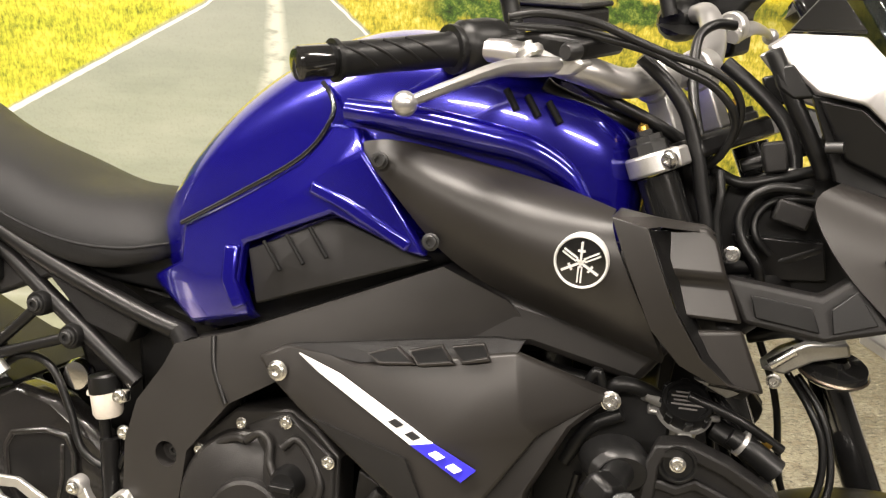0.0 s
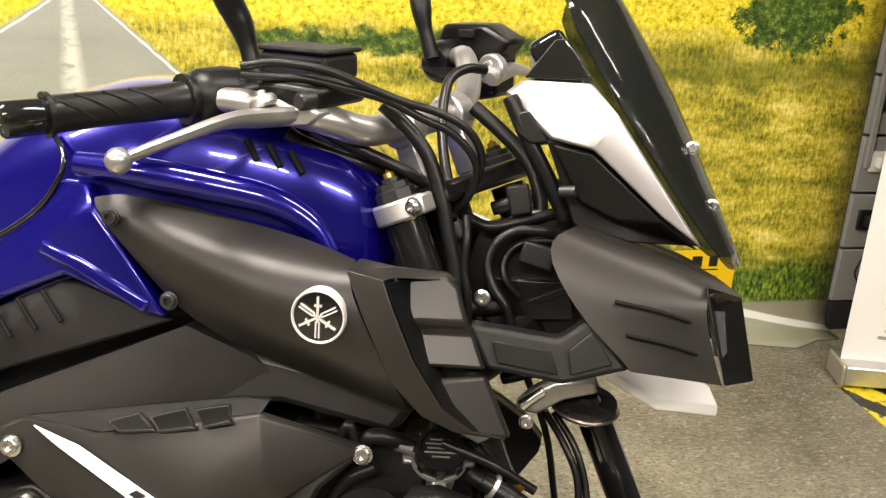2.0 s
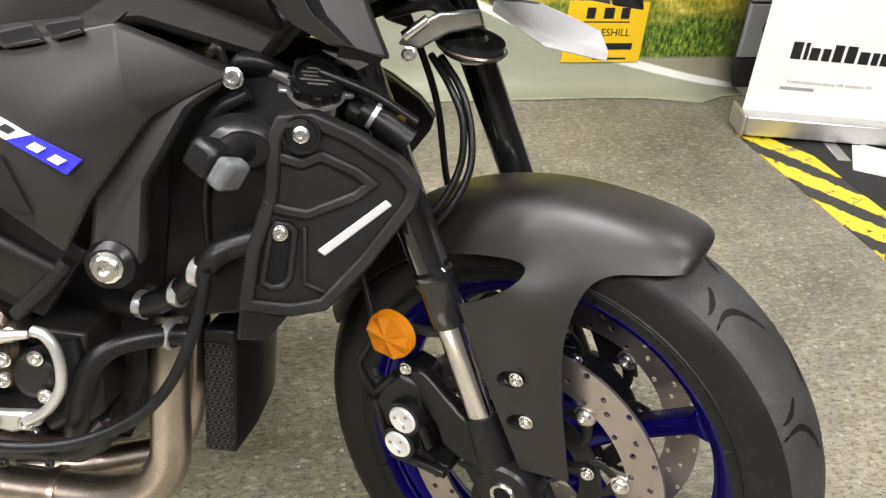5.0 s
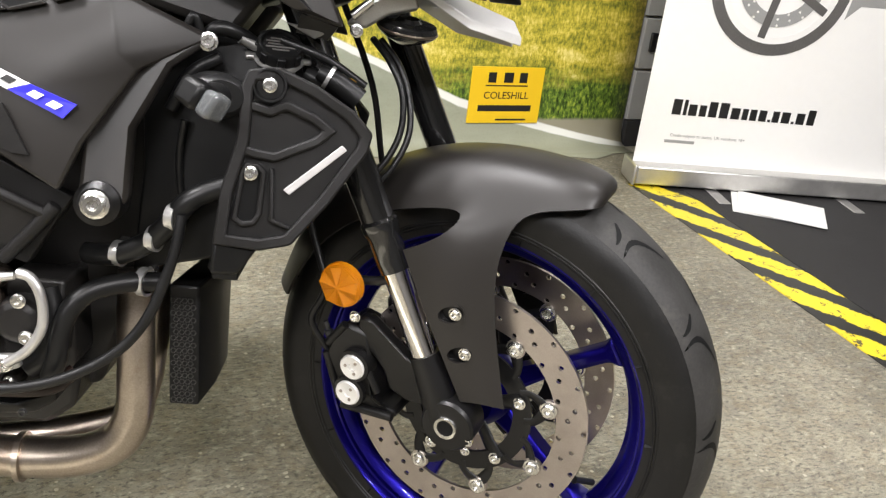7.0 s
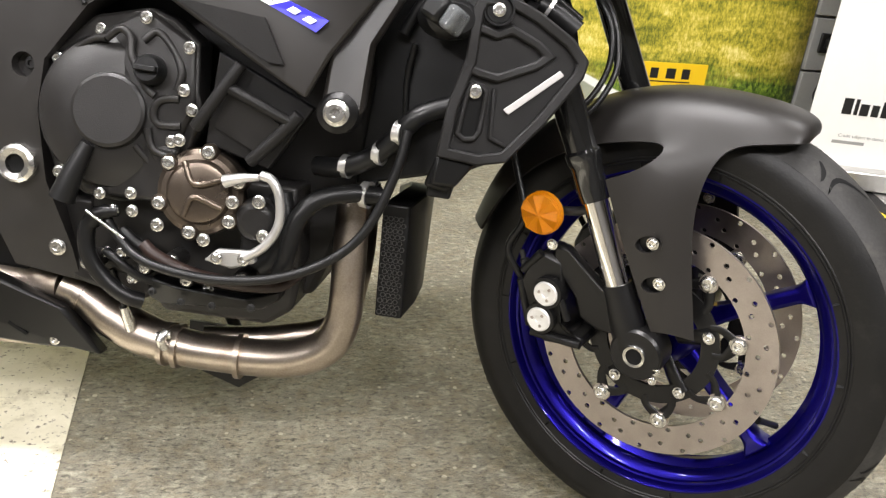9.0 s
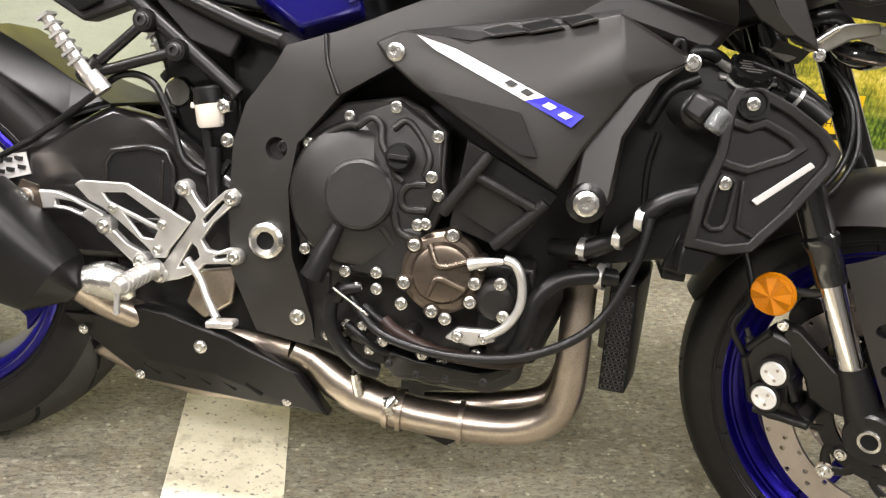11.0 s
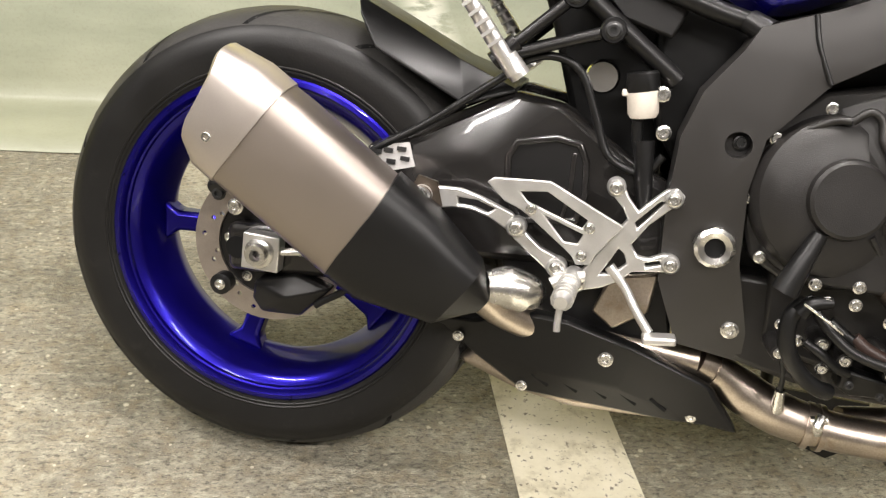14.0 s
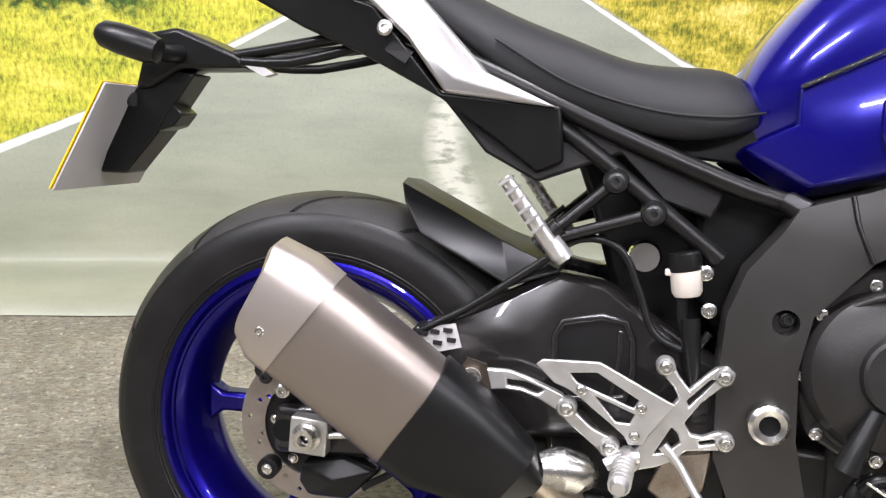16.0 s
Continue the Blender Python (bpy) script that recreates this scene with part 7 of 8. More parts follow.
    part("pedal_pad", moved(box(-0.02, 0.02, -0.012, 0.012, -0.005, 0.005), at(-0.168, yy - 0.03 * k, 0.32) @ pose(0, 0, 0, 0, -8, 0)), M_ALU, bike, bevel=0.003)
part("lower_link", slab([(-0.38, 0.37), (-0.16, 0.4), (-0.14, 0.28), (-0.36, 0.28)], -0.085, 0.03), M_FRAME, bike, "black suspension link", bevel=0.006)
part("linkage_plate", face([(-0.235, -0.12, 0.37), (-0.175, -0.12, 0.385), (-0.18, -0.12, 0.33), (-0.22, -0.12, 0.3), (-0.25, -0.12, 0.32)], None, 0.01), M_STEEL, bike, "brown-grey steel linkage plate", bevel=0.004)

# --- radiator ---
for side in (-1, 1):
    part("radiator_shroud", relief([(x, y * -side, z) for x, y, z in [(0.3, -0.15, 0.75), (0.44, -0.15, 0.74), (0.43, -0.17, 0.6), (0.4, -0.165, 0.5), (0.3, -0.14, 0.47), (0.31, -0.15, 0.6)]], [(0, 1, 2, 5), (2, 3, 4, 5)], 0.02, (0, -side, 0)), M_PLASTIC, bike, "black plastic radiator shroud", bevel=0.004)
rad = part("radiator", box(0.39, 0.42, -0.15, 0.15, 0.47, 0.7), M_RADIATOR, bike, "black radiator core", bevel=0.003)
part("oil_cooler", slab([(0.386, 0.485), (0.4, 0.539), (0.454, 0.536), (0.459, 0.521), (0.435, 0.509), (0.415, 0.48)], -0.165, 0.33), M_PLASTIC, rad, "black radiator duct", bevel=0.004)
core = part("cooler_core", relief([(0.376, -0.1, 0.294), (0.389, -0.05, 0.306), (0.394, 0, 0.318), (0.389, 0.05, 0.306), (0.376, 0.1, 0.294), (0.369, -0.1, 0.446), (0.387, -0.05, 0.46), (0.393, 0, 0.462), (0.387, 0.05, 0.46), (0.369, 0.1, 0.446)], [(0, 1, 6, 5), (1, 2, 7, 6), (2, 3, 8, 7), (3, 4, 9, 8)], 0.036, (-1, 0, 0)), M_PLASTIC, bike, "black oil cooler with a mesh side", bevel=0.003)
mesh_rows = []
for i in range(17):
    for j in range(4):
        z0 = 0.301 + 0.0079 * i
        x0 = 0.346 - 0.05 * (z0 - 0.3) + 0.0068 * j + (0.0034 if i % 2 else 0)
        mesh_rows.append(moved(lathe([(0.0026, -0.001), (0.003, -0.0022), (0.0036, -0.0022), (0.0039, -0.001)], 6), at(x0, -0.1, z0)))
part("cooler_mesh", join(*mesh_rows), M_RADIATOR_MESH, core, "fine grey wire mesh")
for side in (-1, 1):
    k = -side
    def skin(x, z, proud=0.0):
        """A point of the cover's face, which turns in towards the front."""
        return (x, k * (-0.222 + (x - 0.41) * 0.2 - proud), z)

    edge = [(0.422, 0.698), (0.427, 0.712), (0.454, 0.716), (0.494, 0.701), (0.537, 0.677), (0.557, 0.656), (0.554, 0.64), (0.515, 0.578), (0.477, 0.53), (0.446, 0.523), (0.402, 0.527), (0.407, 0.584), (0.421, 0.64)]
    rc = part("radiator_cover", relief([skin(x, z, -0.004) for x, z in edge], [tuple(range(len(edge)))], 0.03, (0, k, 0)), M_GRAIN, bike, "grained black radiator side cover", bevel=0.004)
    mid_x, mid_z = 0.47, 0.63
    inset = [(x + (mid_x - x) * 0.07, z + (mid_z - z) * 0.06) for x, z in edge]
    part("cover_rim", band([skin(x, z, 0.003) for x, z in inset], 0.013, 0.012, (0, k, 0), True), M_GRAIN, rc, bevel=0.0025)
    part("cover_ridge", band([skin(x, z, 0.003) for x, z in [(0.429, 0.676), (0.45, 0.671), (0.466, 0.679), (0.496, 0.667), (0.512, 0.656), (0.499, 0.644), (0.457, 0.624), (0.436, 0.627), (0.418, 0.632)]], 0.01, 0.012, (0, k, 0)), M_GRAIN, rc, bevel=0.0025)
    slot = [(0.43, 0.614), (0.441, 0.613), (0.447, 0.607), (0.445, 0.562), (0.44, 0.553), (0.428, 0.551), (0.42, 0.557), (0.426, 0.606)]
    part("cover_ridge", band([skin(x, z, 0.002) for x, z in slot], 0.006, 0.01, (0, k, 0), True), M_GRAIN, rc, bevel=0.002)
    # Pocket shade comes from this dark plate, just above the cover's base.
    part("cover_pocket", face([skin(x, z, -0.003) for x, z in slot], None, 0.004, (0, k, 0)), M_DARK, rc)
    part("cover_ridge", band([skin(x, z, 0.001) for x, z in [(0.455, 0.612), (0.458, 0.556), (0.478, 0.548)]], 0.005, 0.008, (0, k, 0)), M_GRAIN, rc, bevel=0.002)
    part("bolt_recess", moved(lathe([(0, 0.0), (0.0135, 0.0), (0.0155, -0.0035), (0.0175, -0.0035), (0.0175, 0.01)], 24), Matrix.Diagonal((1, k, 1, 1)) @ at(0.448, -0.2165, 0.698)), M_PLASTIC, rc)
    part("reflective_strip", poly([skin(x, z, 0.001) for x, z in [(0.526, 0.642), (0.532, 0.637), (0.475, 0.585), (0.468, 0.59)]], 0.004), M_GREYPLATE, rc, "pale grey reflective strip", bevel=0.001)
    bolt(0.448, -0.2175 * k, 0.698, 0.006, rc, None, M_BOLT)
    bolt(0.434, -0.2185 * k, 0.606, 0.0062, rc, None, M_BOLT)
    part("lower_duct", face([skin(x, z, -0.003) for x, z in [(0.4, 0.53), (0.398, 0.494), (0.426, 0.494), (0.446, 0.524)]], None, 0.04, (0, k, 0)), M_PLASTIC, rc, bevel=0.004)
    turn = part("indicator", join(moved(lathe([(0, -0.012), (0.02, -0.012), (0.027, -0.006), (0.029, 0.004), (0.029, 0.03), (0, 0.03)], 24), Matrix.Diagonal((1, k, 1, 1)) @ at(0.397, -0.218, 0.682) @ pose(0, 0, 0, 0, 0, 18) @ Matrix.Diagonal((1.15, 1, 0.82, 1))), tube([(x, y * k, z) for x, y, z in [(0.396, -0.22, 0.681), (0.394, -0.25, 0.682), (0.392, -0.272, 0.682)]], [0.016, 0.013, 0.014], 14, 3)), M_RUBBER, bike, "black front indicator with clear lens")
    lamp_at = at(0.394, -0.287 * k, 0.681) @ pose(0, 0, 0, -12 * k, 24, -28 * k)
    part("indicator_shell", moved(box(-0.024, 0.004, -0.016, 0.016, -0.014, 0.014), lamp_at), M_PLASTIC, turn, bevel=0.006)
    part("indicator_lens", moved(box(0.004, 0.021, -0.015, 0.015, -0.0135, 0.0135), lamp_at), M_LENS, turn, "clear faceted lens", bevel=0.005)
cap_axis = at(0.449, -0.15, 0.735) @ pose(0, 0, 0, -52, 0, 12)
capr = part("radiator_cap", moved(lathe([(0, -0.006), (0.0195, -0.006), (0.021, -0.009), (0.024, -0.009), (0.0255, -0.006), (0.0255, 0.006), (0, 0.006)], 36), cap_axis), M_PLASTIC, bike, "black ribbed radiator cap")
for q in range(8):
    part("grip_rib", moved(box(-0.004, 0.004, -0.007, 0.005, 0.0235, 0.028), cap_axis @ Matrix.Rotation(radians(45 * q), 4, "Y")), M_PLASTIC, capr, bevel=0.001)
for q, w in enumerate((0.01, 0.015, 0.013, 0.016, 0.009)):
    part("print_bar", moved(box(-w, w, -0.0066, -0.0058, 0.0095 - 0.0048 * q, 0.0115 - 0.0048 * q), cap_axis), M_GREYTONE, capr)
neck = part("filler_neck", moved(lathe([(0.024, 0.006), (0.0275, 0.006), (0.029, 0.009), (0.0265, 0.013), (0.021, 0.016), (0.021, 0.05), (0, 0.05)], 28), cap_axis), M_CASTALU, bike, "grey cast radiator filler neck")
part("neck_flange", moved(join(box(-0.036, 0.036, 0.007, 0.013, -0.008, 0.008), box(-0.007, 0.007, 0.008, 0.02, -0.045, 0.0)), cap_axis), M_CASTALU, neck, bevel=0.002)
part("drain_stub", tube([(0.425, -0.155, 0.735), (0.408, -0.165, 0.742)], 0.0055, 10, 1), M_CASTALU, neck)
part("hose_collar", tube([(0.494, -0.16, 0.716), (0.515, -0.162, 0.706), (0.54, -0.162, 0.69)], [0.009, 0.012, 0.013], 14, 2), M_PLASTIC, bike, "black hose connector")
part("collar_clip", tube([(0.503, -0.161, 0.712), (0.507, -0.161, 0.71)], 0.0135, 14, 1), M_ALU, bike)
part("silver_bracket", poly([(0.452, -0.158, 0.765), (0.502, -0.152, 0.76), (0.486, -0.154, 0.75)], 0.01), M_CASTALU, bike, "pale alloy bracket under the scoop", bevel=0.001)
for pts, r, mat in (([(0.37, -0.16, 0.735), (0.385, -0.17, 0.75), (0.41, -0.16, 0.745), (0.43, -0.14, 0.73)], 0.008, M_RUBBER), ([(0.48, -0.13, 0.71), (0.51, -0.14, 0.7), (0.53, -0.14, 0.68)], 0.011, M_RUBBER),
                    ([(0.45, -0.15, 0.745), (0.5, -0.15, 0.73), (0.545, -0.14, 0.705)], 0.005, M_RUBBER), ([(0.345, -0.17, 0.72), (0.36, -0.175, 0.76), (0.37, -0.17, 0.735)], 0.005, M_RUBBER),
                    ([(0.39, -0.17, 0.72), (0.36, -0.17, 0.70), (0.34, -0.17, 0.66)], 0.007, M_RUBBER), ([(0.355, -0.17, 0.65), (0.35, -0.16, 0.6), (0.36, -0.15, 0.52)], 0.004, M_RUBBER)):
    part("small_hose", tube(pts, r, 10), mat, bike)
part("brass_nipple", tube([(0.525, -0.142, 0.7), (0.532, -0.145, 0.712)], 0.005, 10, 1), M_BRASS, bike)
bolt(0.378, -0.182, 0.735, 0.008, bike)

# --- seat and tail ---
def seat():
    rows = [(-0.162, 0.822, 0.782, 0.07, 0.10), (-0.205, 0.856, 0.765, 0.085, 0.125), (-0.26, 0.853, 0.752, 0.10, 0.135), (-0.33, 0.85, 0.76, 0.11, 0.13), (-0.4, 0.875, 0.782, 0.105, 0.125), (-0.46, 0.892, 0.802, 0.09, 0.118), (-0.51, 0.91, 0.83, 0.08, 0.11), (-0.56, 0.93, 0.862, 0.085, 0.108), (-0.6, 0.953, 0.89, 0.09, 0.105), (-0.7, 0.962, 0.91, 0.085, 0.1), (-0.8, 0.968, 0.93, 0.06, 0.07)]
    verts, faces, n = [], [], 0
    for x, zt, zb, wt, wb in rows:
        prof = [(0, zt), (wt * 0.5, zt - 0.002), (wt, zt - 0.012), (wb, 0.45 * zt + 0.55 * zb), (wb * 0.98, zb + 0.004), (wb * 0.85, zb)]
        line = [(x, -y, z) for y, z in reversed(prof)] + [(x, y, z) for y, z in prof[1:]]
        verts += line
        n = len(line)
    for i in range(len(rows) - 1):
        for j in range(n):
            k = (j + 1) % n
            faces.append((i * n + j, i * n + k, (i + 1) * n + k, (i + 1) * n + j))
    faces += [tuple(range(n)), tuple((len(rows) - 1) * n + j for j in reversed(range(n)))]
    return bm_of(verts, faces)


part("seat_base", slab([(-0.46, 0.8), (-0.3, 0.77), (-0.1, 0.8), (-0.08, 0.73), (-0.3, 0.74)], -0.085, 0.17), M_PLASTIC, bike, "black plastic seat base", bevel=0.004)
seat_ob = part("seat", seat(), M_SEAT, bike, "black vinyl rider and pillion seat", subdiv=2)
part("seat_seam", tube([(-0.17, -0.102, 0.8), (-0.22, -0.13, 0.79), (-0.3, -0.134, 0.79), (-0.4, -0.126, 0.812), (-0.5, -0.112, 0.86)], 0.0018, 6), M_SEAT, seat_ob)
for side in (-1, 1):
    k = -side

    def mm(pts):
        return [(x, y * k, z) for x, y, z in pts]

    part("tail_trim", relief(mm([(-0.72, -0.108, 0.925), (-0.665, -0.118, 0.894), (-0.608, -0.124, 0.849), (-0.554, -0.132, 0.788), (-0.414, -0.14, 0.783), (-0.504, -0.13, 0.818), (-0.593, -0.116, 0.9), (-0.64, -0.112, 0.935), (-0.545, -0.136, 0.81)]), [(0, 1, 6, 7), (1, 2, 6), (2, 3, 8), (3, 4, 8), (4, 5, 8), (5, 6, 2, 8)], 0.02, (0, k, 0)), M_SILVER, bike, "silver painted tail trim", bevel=0.005)
    low = part("tail_side", relief(mm([(-0.87, -0.06, 0.905), (-0.758, -0.085, 0.857), (-0.673, -0.1, 0.829), (-0.561, -0.122, 0.782), (-0.484, -0.122, 0.736), (-0.432, -0.122, 0.702), (-0.4, -0.122, 0.72), (-0.41, -0.13, 0.785), (-0.56, -0.128, 0.787), (-0.66, -0.112, 0.89), (-0.8, -0.075, 0.93)]), [(0, 1, 2, 9, 10), (2, 3, 8, 9), (3, 4, 5, 6, 7, 8)], 0.03, (0, k, 0)), M_PLASTIC, bike, "black plastic tail side", bevel=0.004)
    bolt(-0.64, -0.118 * k, 0.862, 0.008, low)
    part("pad_marks", face(mm([(-0.64, -0.113, 0.835), (-0.61, -0.12, 0.82), (-0.6, -0.12, 0.835), (-0.63, -0.115, 0.848)]), None, 0.006, (0, k, 0)), M_GRAIN, low)
tail = part("tail_frame", join(*[tube([(-0.7, 0.07 * s, 0.852), (-0.8, 0.05 * s, 0.83), (-0.87, 0.04 * s, 0.815)], 0.0085, 8, 2) for s in (-1, 1)], *[tube([(-0.68, 0.075 * s, 0.84), (-0.78, 0.06 * s, 0.812), (-0.855, 0.05 * s, 0.808)], 0.007, 8, 2) for s in (-1, 1)]), M_PLASTIC, bike, "black plate carrier struts")
part("carrier_body", relief([(-0.861, -0.05, 0.816), (-0.849, -0.05, 0.8), (-0.95, -0.045, 0.791), (-0.994, -0.045, 0.761), (-1.018, -0.04, 0.756), (-0.998, -0.05, 0.837), (-0.956, -0.05, 0.847)], [(0, 1, 2, 6), (6, 2, 3, 5), (5, 3, 4)], 0.09), M_PLASTIC, tail, "black plastic plate carrier", bevel=0.006)
part("carrier_arm", relief([(-1.066, -0.03, 0.738), (-1.025, -0.034, 0.756), (-0.983, -0.036, 0.788), (-0.931, -0.036, 0.786), (-0.96, -0.034, 0.741), (-0.984, -0.034, 0.698), (-1.034, -0.03, 0.634), (-1.076, -0.026, 0.631), (-1.053, -0.03, 0.705), (-1.075, -0.028, 0.722)], [(0, 1, 8, 9), (1, 2, 4, 5), (2, 3, 4), (1, 5, 6, 7, 8)], 0.06), M_PLASTIC, tail, "black plate stay", bevel=0.004)
part("carrier_box", relief([(-0.984, -0.036, 0.7), (-0.958, -0.04, 0.709), (-0.944, -0.04, 0.729), (-0.962, -0.036, 0.741)], [(0, 1, 2, 3)], 0.05), M_PLASTIC, tail, bevel=0.003)
part("rear_indicator", moved(lathe([(0, -0.055), (0.012, -0.053), (0.0185, -0.044), (0.021, -0.02), (0.021, 0.02), (0.017, 0.038), (0, 0.044)], 20), at(-0.99, -0.1, 0.817) @ pose(0, 0, 0, 0, 12, 0) @ Matrix.Rotation(radians(-90), 4, "Z")), M_RUBBER, tail, "dark rear indicator")
part("indicator_stalk", tube([(-0.965, -0.1, 0.812), (-0.955, -0.075, 0.808), (-0.95, -0.045, 0.812)], 0.012, 10, 2), M_RUBBER, tail)
part("plate_lamp", moved(lathe([(0, -0.012), (0.01, -0.012), (0.012, 0.02), (0, 0.02)], 16), at(-1.03, -0.03, 0.742) @ pose(0, 0, 0, 0, 0, 60)), M_INK, tail)
plate = part("number_plate", relief([(-1.022, -0.115, 0.762), (-1.094, -0.115, 0.608), (-1.094, 0.115, 0.608), (-1.022, 0.115, 0.762)], [(0, 1, 2, 3)], 0.003, (1, 0, -0.4)), M_GREYPLATE, bike, "blank grey number plate back", bevel=0.001)
part("plate_front", relief([(-1.0245, -0.115, 0.763), (-1.0965, -0.115, 0.609), (-1.0965, 0.115, 0.609), (-1.0245, 0.115, 0.763)], [(0, 1, 2, 3)], 0.002, (-1, 0, 0.4)), M_YELLOW, plate)
part("reflector_tab", poly([(-0.85, -0.055, 0.803), (-0.82, -0.058, 0.79), (-0.805, -0.06, 0.795), (-0.83, -0.056, 0.808)], 0.02), M_GREYPLATE, tail)

# --- nose: headlights, cowl, screen ---
nose = part("nose_bracket", join(slab([(0.44, 0.87), (0.46, 0.95), (0.52, 0.97), (0.57, 0.98), (0.64, 0.95), (0.6, 0.85), (0.5, 0.84)], -0.05, 0.1), tube([(0.55, -0.07, 0.97), (0.53, -0.075, 1.005), (0.505, -0.08, 1.045), (0.48, -0.078, 1.09)], 0.009, 8), tube([(0.42, -0.06, 0.86), (0.5, -0.05, 0.87), (0.56, -0.06, 0.9)], 0.009, 8), tube([(0.47, -0.02, 0.97), (0.54, -0.02, 1.0), (0.6, -0.03, 1.02)], 0.008, 8)), M_PLASTIC, bike, "black nose bracket and electrics", bevel=0.006)
part("instrument", moved(box(-0.02, 0.02, -0.075, 0.075, -0.05, 0.05), at(0.535, 0.02, 1.115) @ pose(0, 0, 0, 0, -35, 0)), M_GLOSS, nose, bevel=0.008)
for side in (-1, 1):
    k = -side

    def mm(pts):
        return [(x, y * k, z) for x, y, z in pts]

    hv = mm([(0.522, -0.14, 0.953), (0.56, -0.125, 0.968), (0.667, -0.13, 0.95), (0.68, -0.148, 0.927), (0.612, -0.162, 0.9), (0.567, -0.158, 0.888), (0.607, -0.164, 0.856), (0.622, -0.164, 0.841), (0.709, -0.148, 0.834), (0.725, -0.11, 0.914), (0.747, -0.1, 0.832), (0.74, -0.03, 0.85), (0.71, -0.03, 0.93), (0.57, -0.04, 0.97), (0.69, -0.15, 0.88)])
    light = part("headlight_shell", bake(bm_of(hv, [(0, 1, 2, 3, 4), (0, 4, 5), (5, 4, 14, 6), (4, 3, 14), (6, 14, 8, 7), (1, 13, 12, 2), (2, 12, 9, 3)]), 2, 0.006), M_BODY, bike, "matt grey headlight shell", angle=60)
    part("headlight_rim", relief(mm([(0.684, -0.148, 0.926), (0.726, -0.108, 0.914), (0.75, -0.1, 0.83), (0.712, -0.147, 0.833), (0.7, -0.12, 0.905), (0.718, -0.118, 0.85)]), [(0, 1, 4), (1, 2, 5, 4), (2, 3, 5), (3, 0, 4, 5)], 0.01, (0, k, 0)), M_PLASTIC, light, bevel=0.002)
    part("headlight_lens", relief(mm([(0.697, -0.138, 0.902), (0.71, -0.116, 0.9), (0.718, -0.114, 0.862), (0.709, -0.136, 0.858)]), [(0, 1, 2, 3)], 0.01, (-0.7, 0.7 * k, 0)), M_LENS, light, "clear headlight lens")
    # Shell grooves: dark rods coloured as the shade in a crease.
    for q in range(2):
        part("shell_groove_shade", tube(mm([(0.6 + 0.014 * q, -0.1625, 0.905 - 0.03 * q), (0.64 + 0.012 * q, -0.159, 0.9 - 0.03 * q), (0.672 + 0.01 * q, -0.1545, 0.893 - 0.03 * q)]), 0.0022, 6), M_DARK, light)
    part("cowl", relief(mm([(0.474, -0.06, 1.095), (0.492, -0.075, 1.108), (0.56, -0.1, 1.108), (0.588, -0.118, 1.078), (0.682, -0.112, 0.958), (0.64, -0.12, 0.985), (0.568, -0.118, 1.043), (0.525, -0.104, 1.05)]), [(0, 1, 2, 7), (2, 3, 6, 7), (3, 4, 5, 6)], 0.008, (0, k, 0)), M_SILVER, bike, "silver painted nose cowl", bevel=0.004)
    part("cowl_lower", relief(mm([(0.527, -0.1, 1.046), (0.568, -0.112, 1.04), (0.64, -0.114, 0.982), (0.68, -0.106, 0.955), (0.66, -0.09, 0.96), (0.6, -0.1, 0.975), (0.56, -0.1, 0.99)]), [(0, 1, 2, 5, 6), (2, 3, 4, 5)], 0.01, (0, k, 0)), M_PLASTIC, nose, "black plastic lower cowl", bevel=0.003)
    part("cowl_tab", relief(mm([(0.482, -0.085, 1.072), (0.49, -0.088, 1.053), (0.505, -0.09, 1.043), (0.527, -0.092, 1.047), (0.5, -0.09, 1.078)]), [(0, 1, 2, 3, 4)], 0.02, (0, k, 0)), M_PLASTIC, nose, bevel=0.003)
    part("cowl_upper", relief(mm([(0.492, -0.075, 1.11), (0.52, -0.08, 1.15), (0.53, -0.09, 1.15), (0.562, -0.103, 1.11)]), [(0, 1, 2, 3)], 0.008, (0, k, 0)), M_GLOSS, nose, bevel=0.003)
    part("nose_wing", relief(mm([(0.605, -0.085, 0.812), (0.663, -0.075, 0.782), (0.735, -0.03, 0.77), (0.725, -0.02, 0.79), (0.66, -0.02, 0.81)]), [(0, 1, 4), (1, 2, 3, 4)], 0.012, (0, 0, 1)), M_CARD_ALU, bike, "silver painted nose winglet", bevel=0.002)
    part("mirror_lug", tube(mm([(0.54, -0.11, 1.0), (0.555, -0.115, 1.002)]), 0.006, 10, 1), M_INK, nose)


def screen():
    rows = [(0.515, 1.2, 0.075, 0.062), (0.56, 1.13, 0.1, 0.066), (0.6, 1.075, 0.112, 0.064), (0.65, 1.01, 0.108, 0.05), (0.70, 0.955, 0.085, 0.032), (0.725, 0.932, 0.06, 0.02)]
    verts, faces, n = [], [], 9
    for x, z, w, deep in rows:
        for j in range(n):
            q = j / (n - 1) * 2 - 1
            bulge = deep * (1 - q * q)
            verts.append((x + bulge * 0.85, w * q, z + bulge * 0.55))
    for i in range(len(rows) - 1):
        for j in range(n - 1):
            faces.append((i * n + j, i * n + j + 1, (i + 1) * n + j + 1, (i + 1) * n + j))
    return bm_of(verts, faces)


glass = part("windscreen", screen(), M_SMOKE, bike, "smoked plastic windscreen", subdiv=1)
glass.visible_shadow = False
sol = glass.modifiers.new("thick", "SOLIDIFY")
sol.thickness = 0.003
for bx, by, bz in ((0.67, -0.055, 1.055), (0.697, -0.052, 0.998)):
    bolt(bx, by, bz, 0.0055, glass, None, M_BOLT)

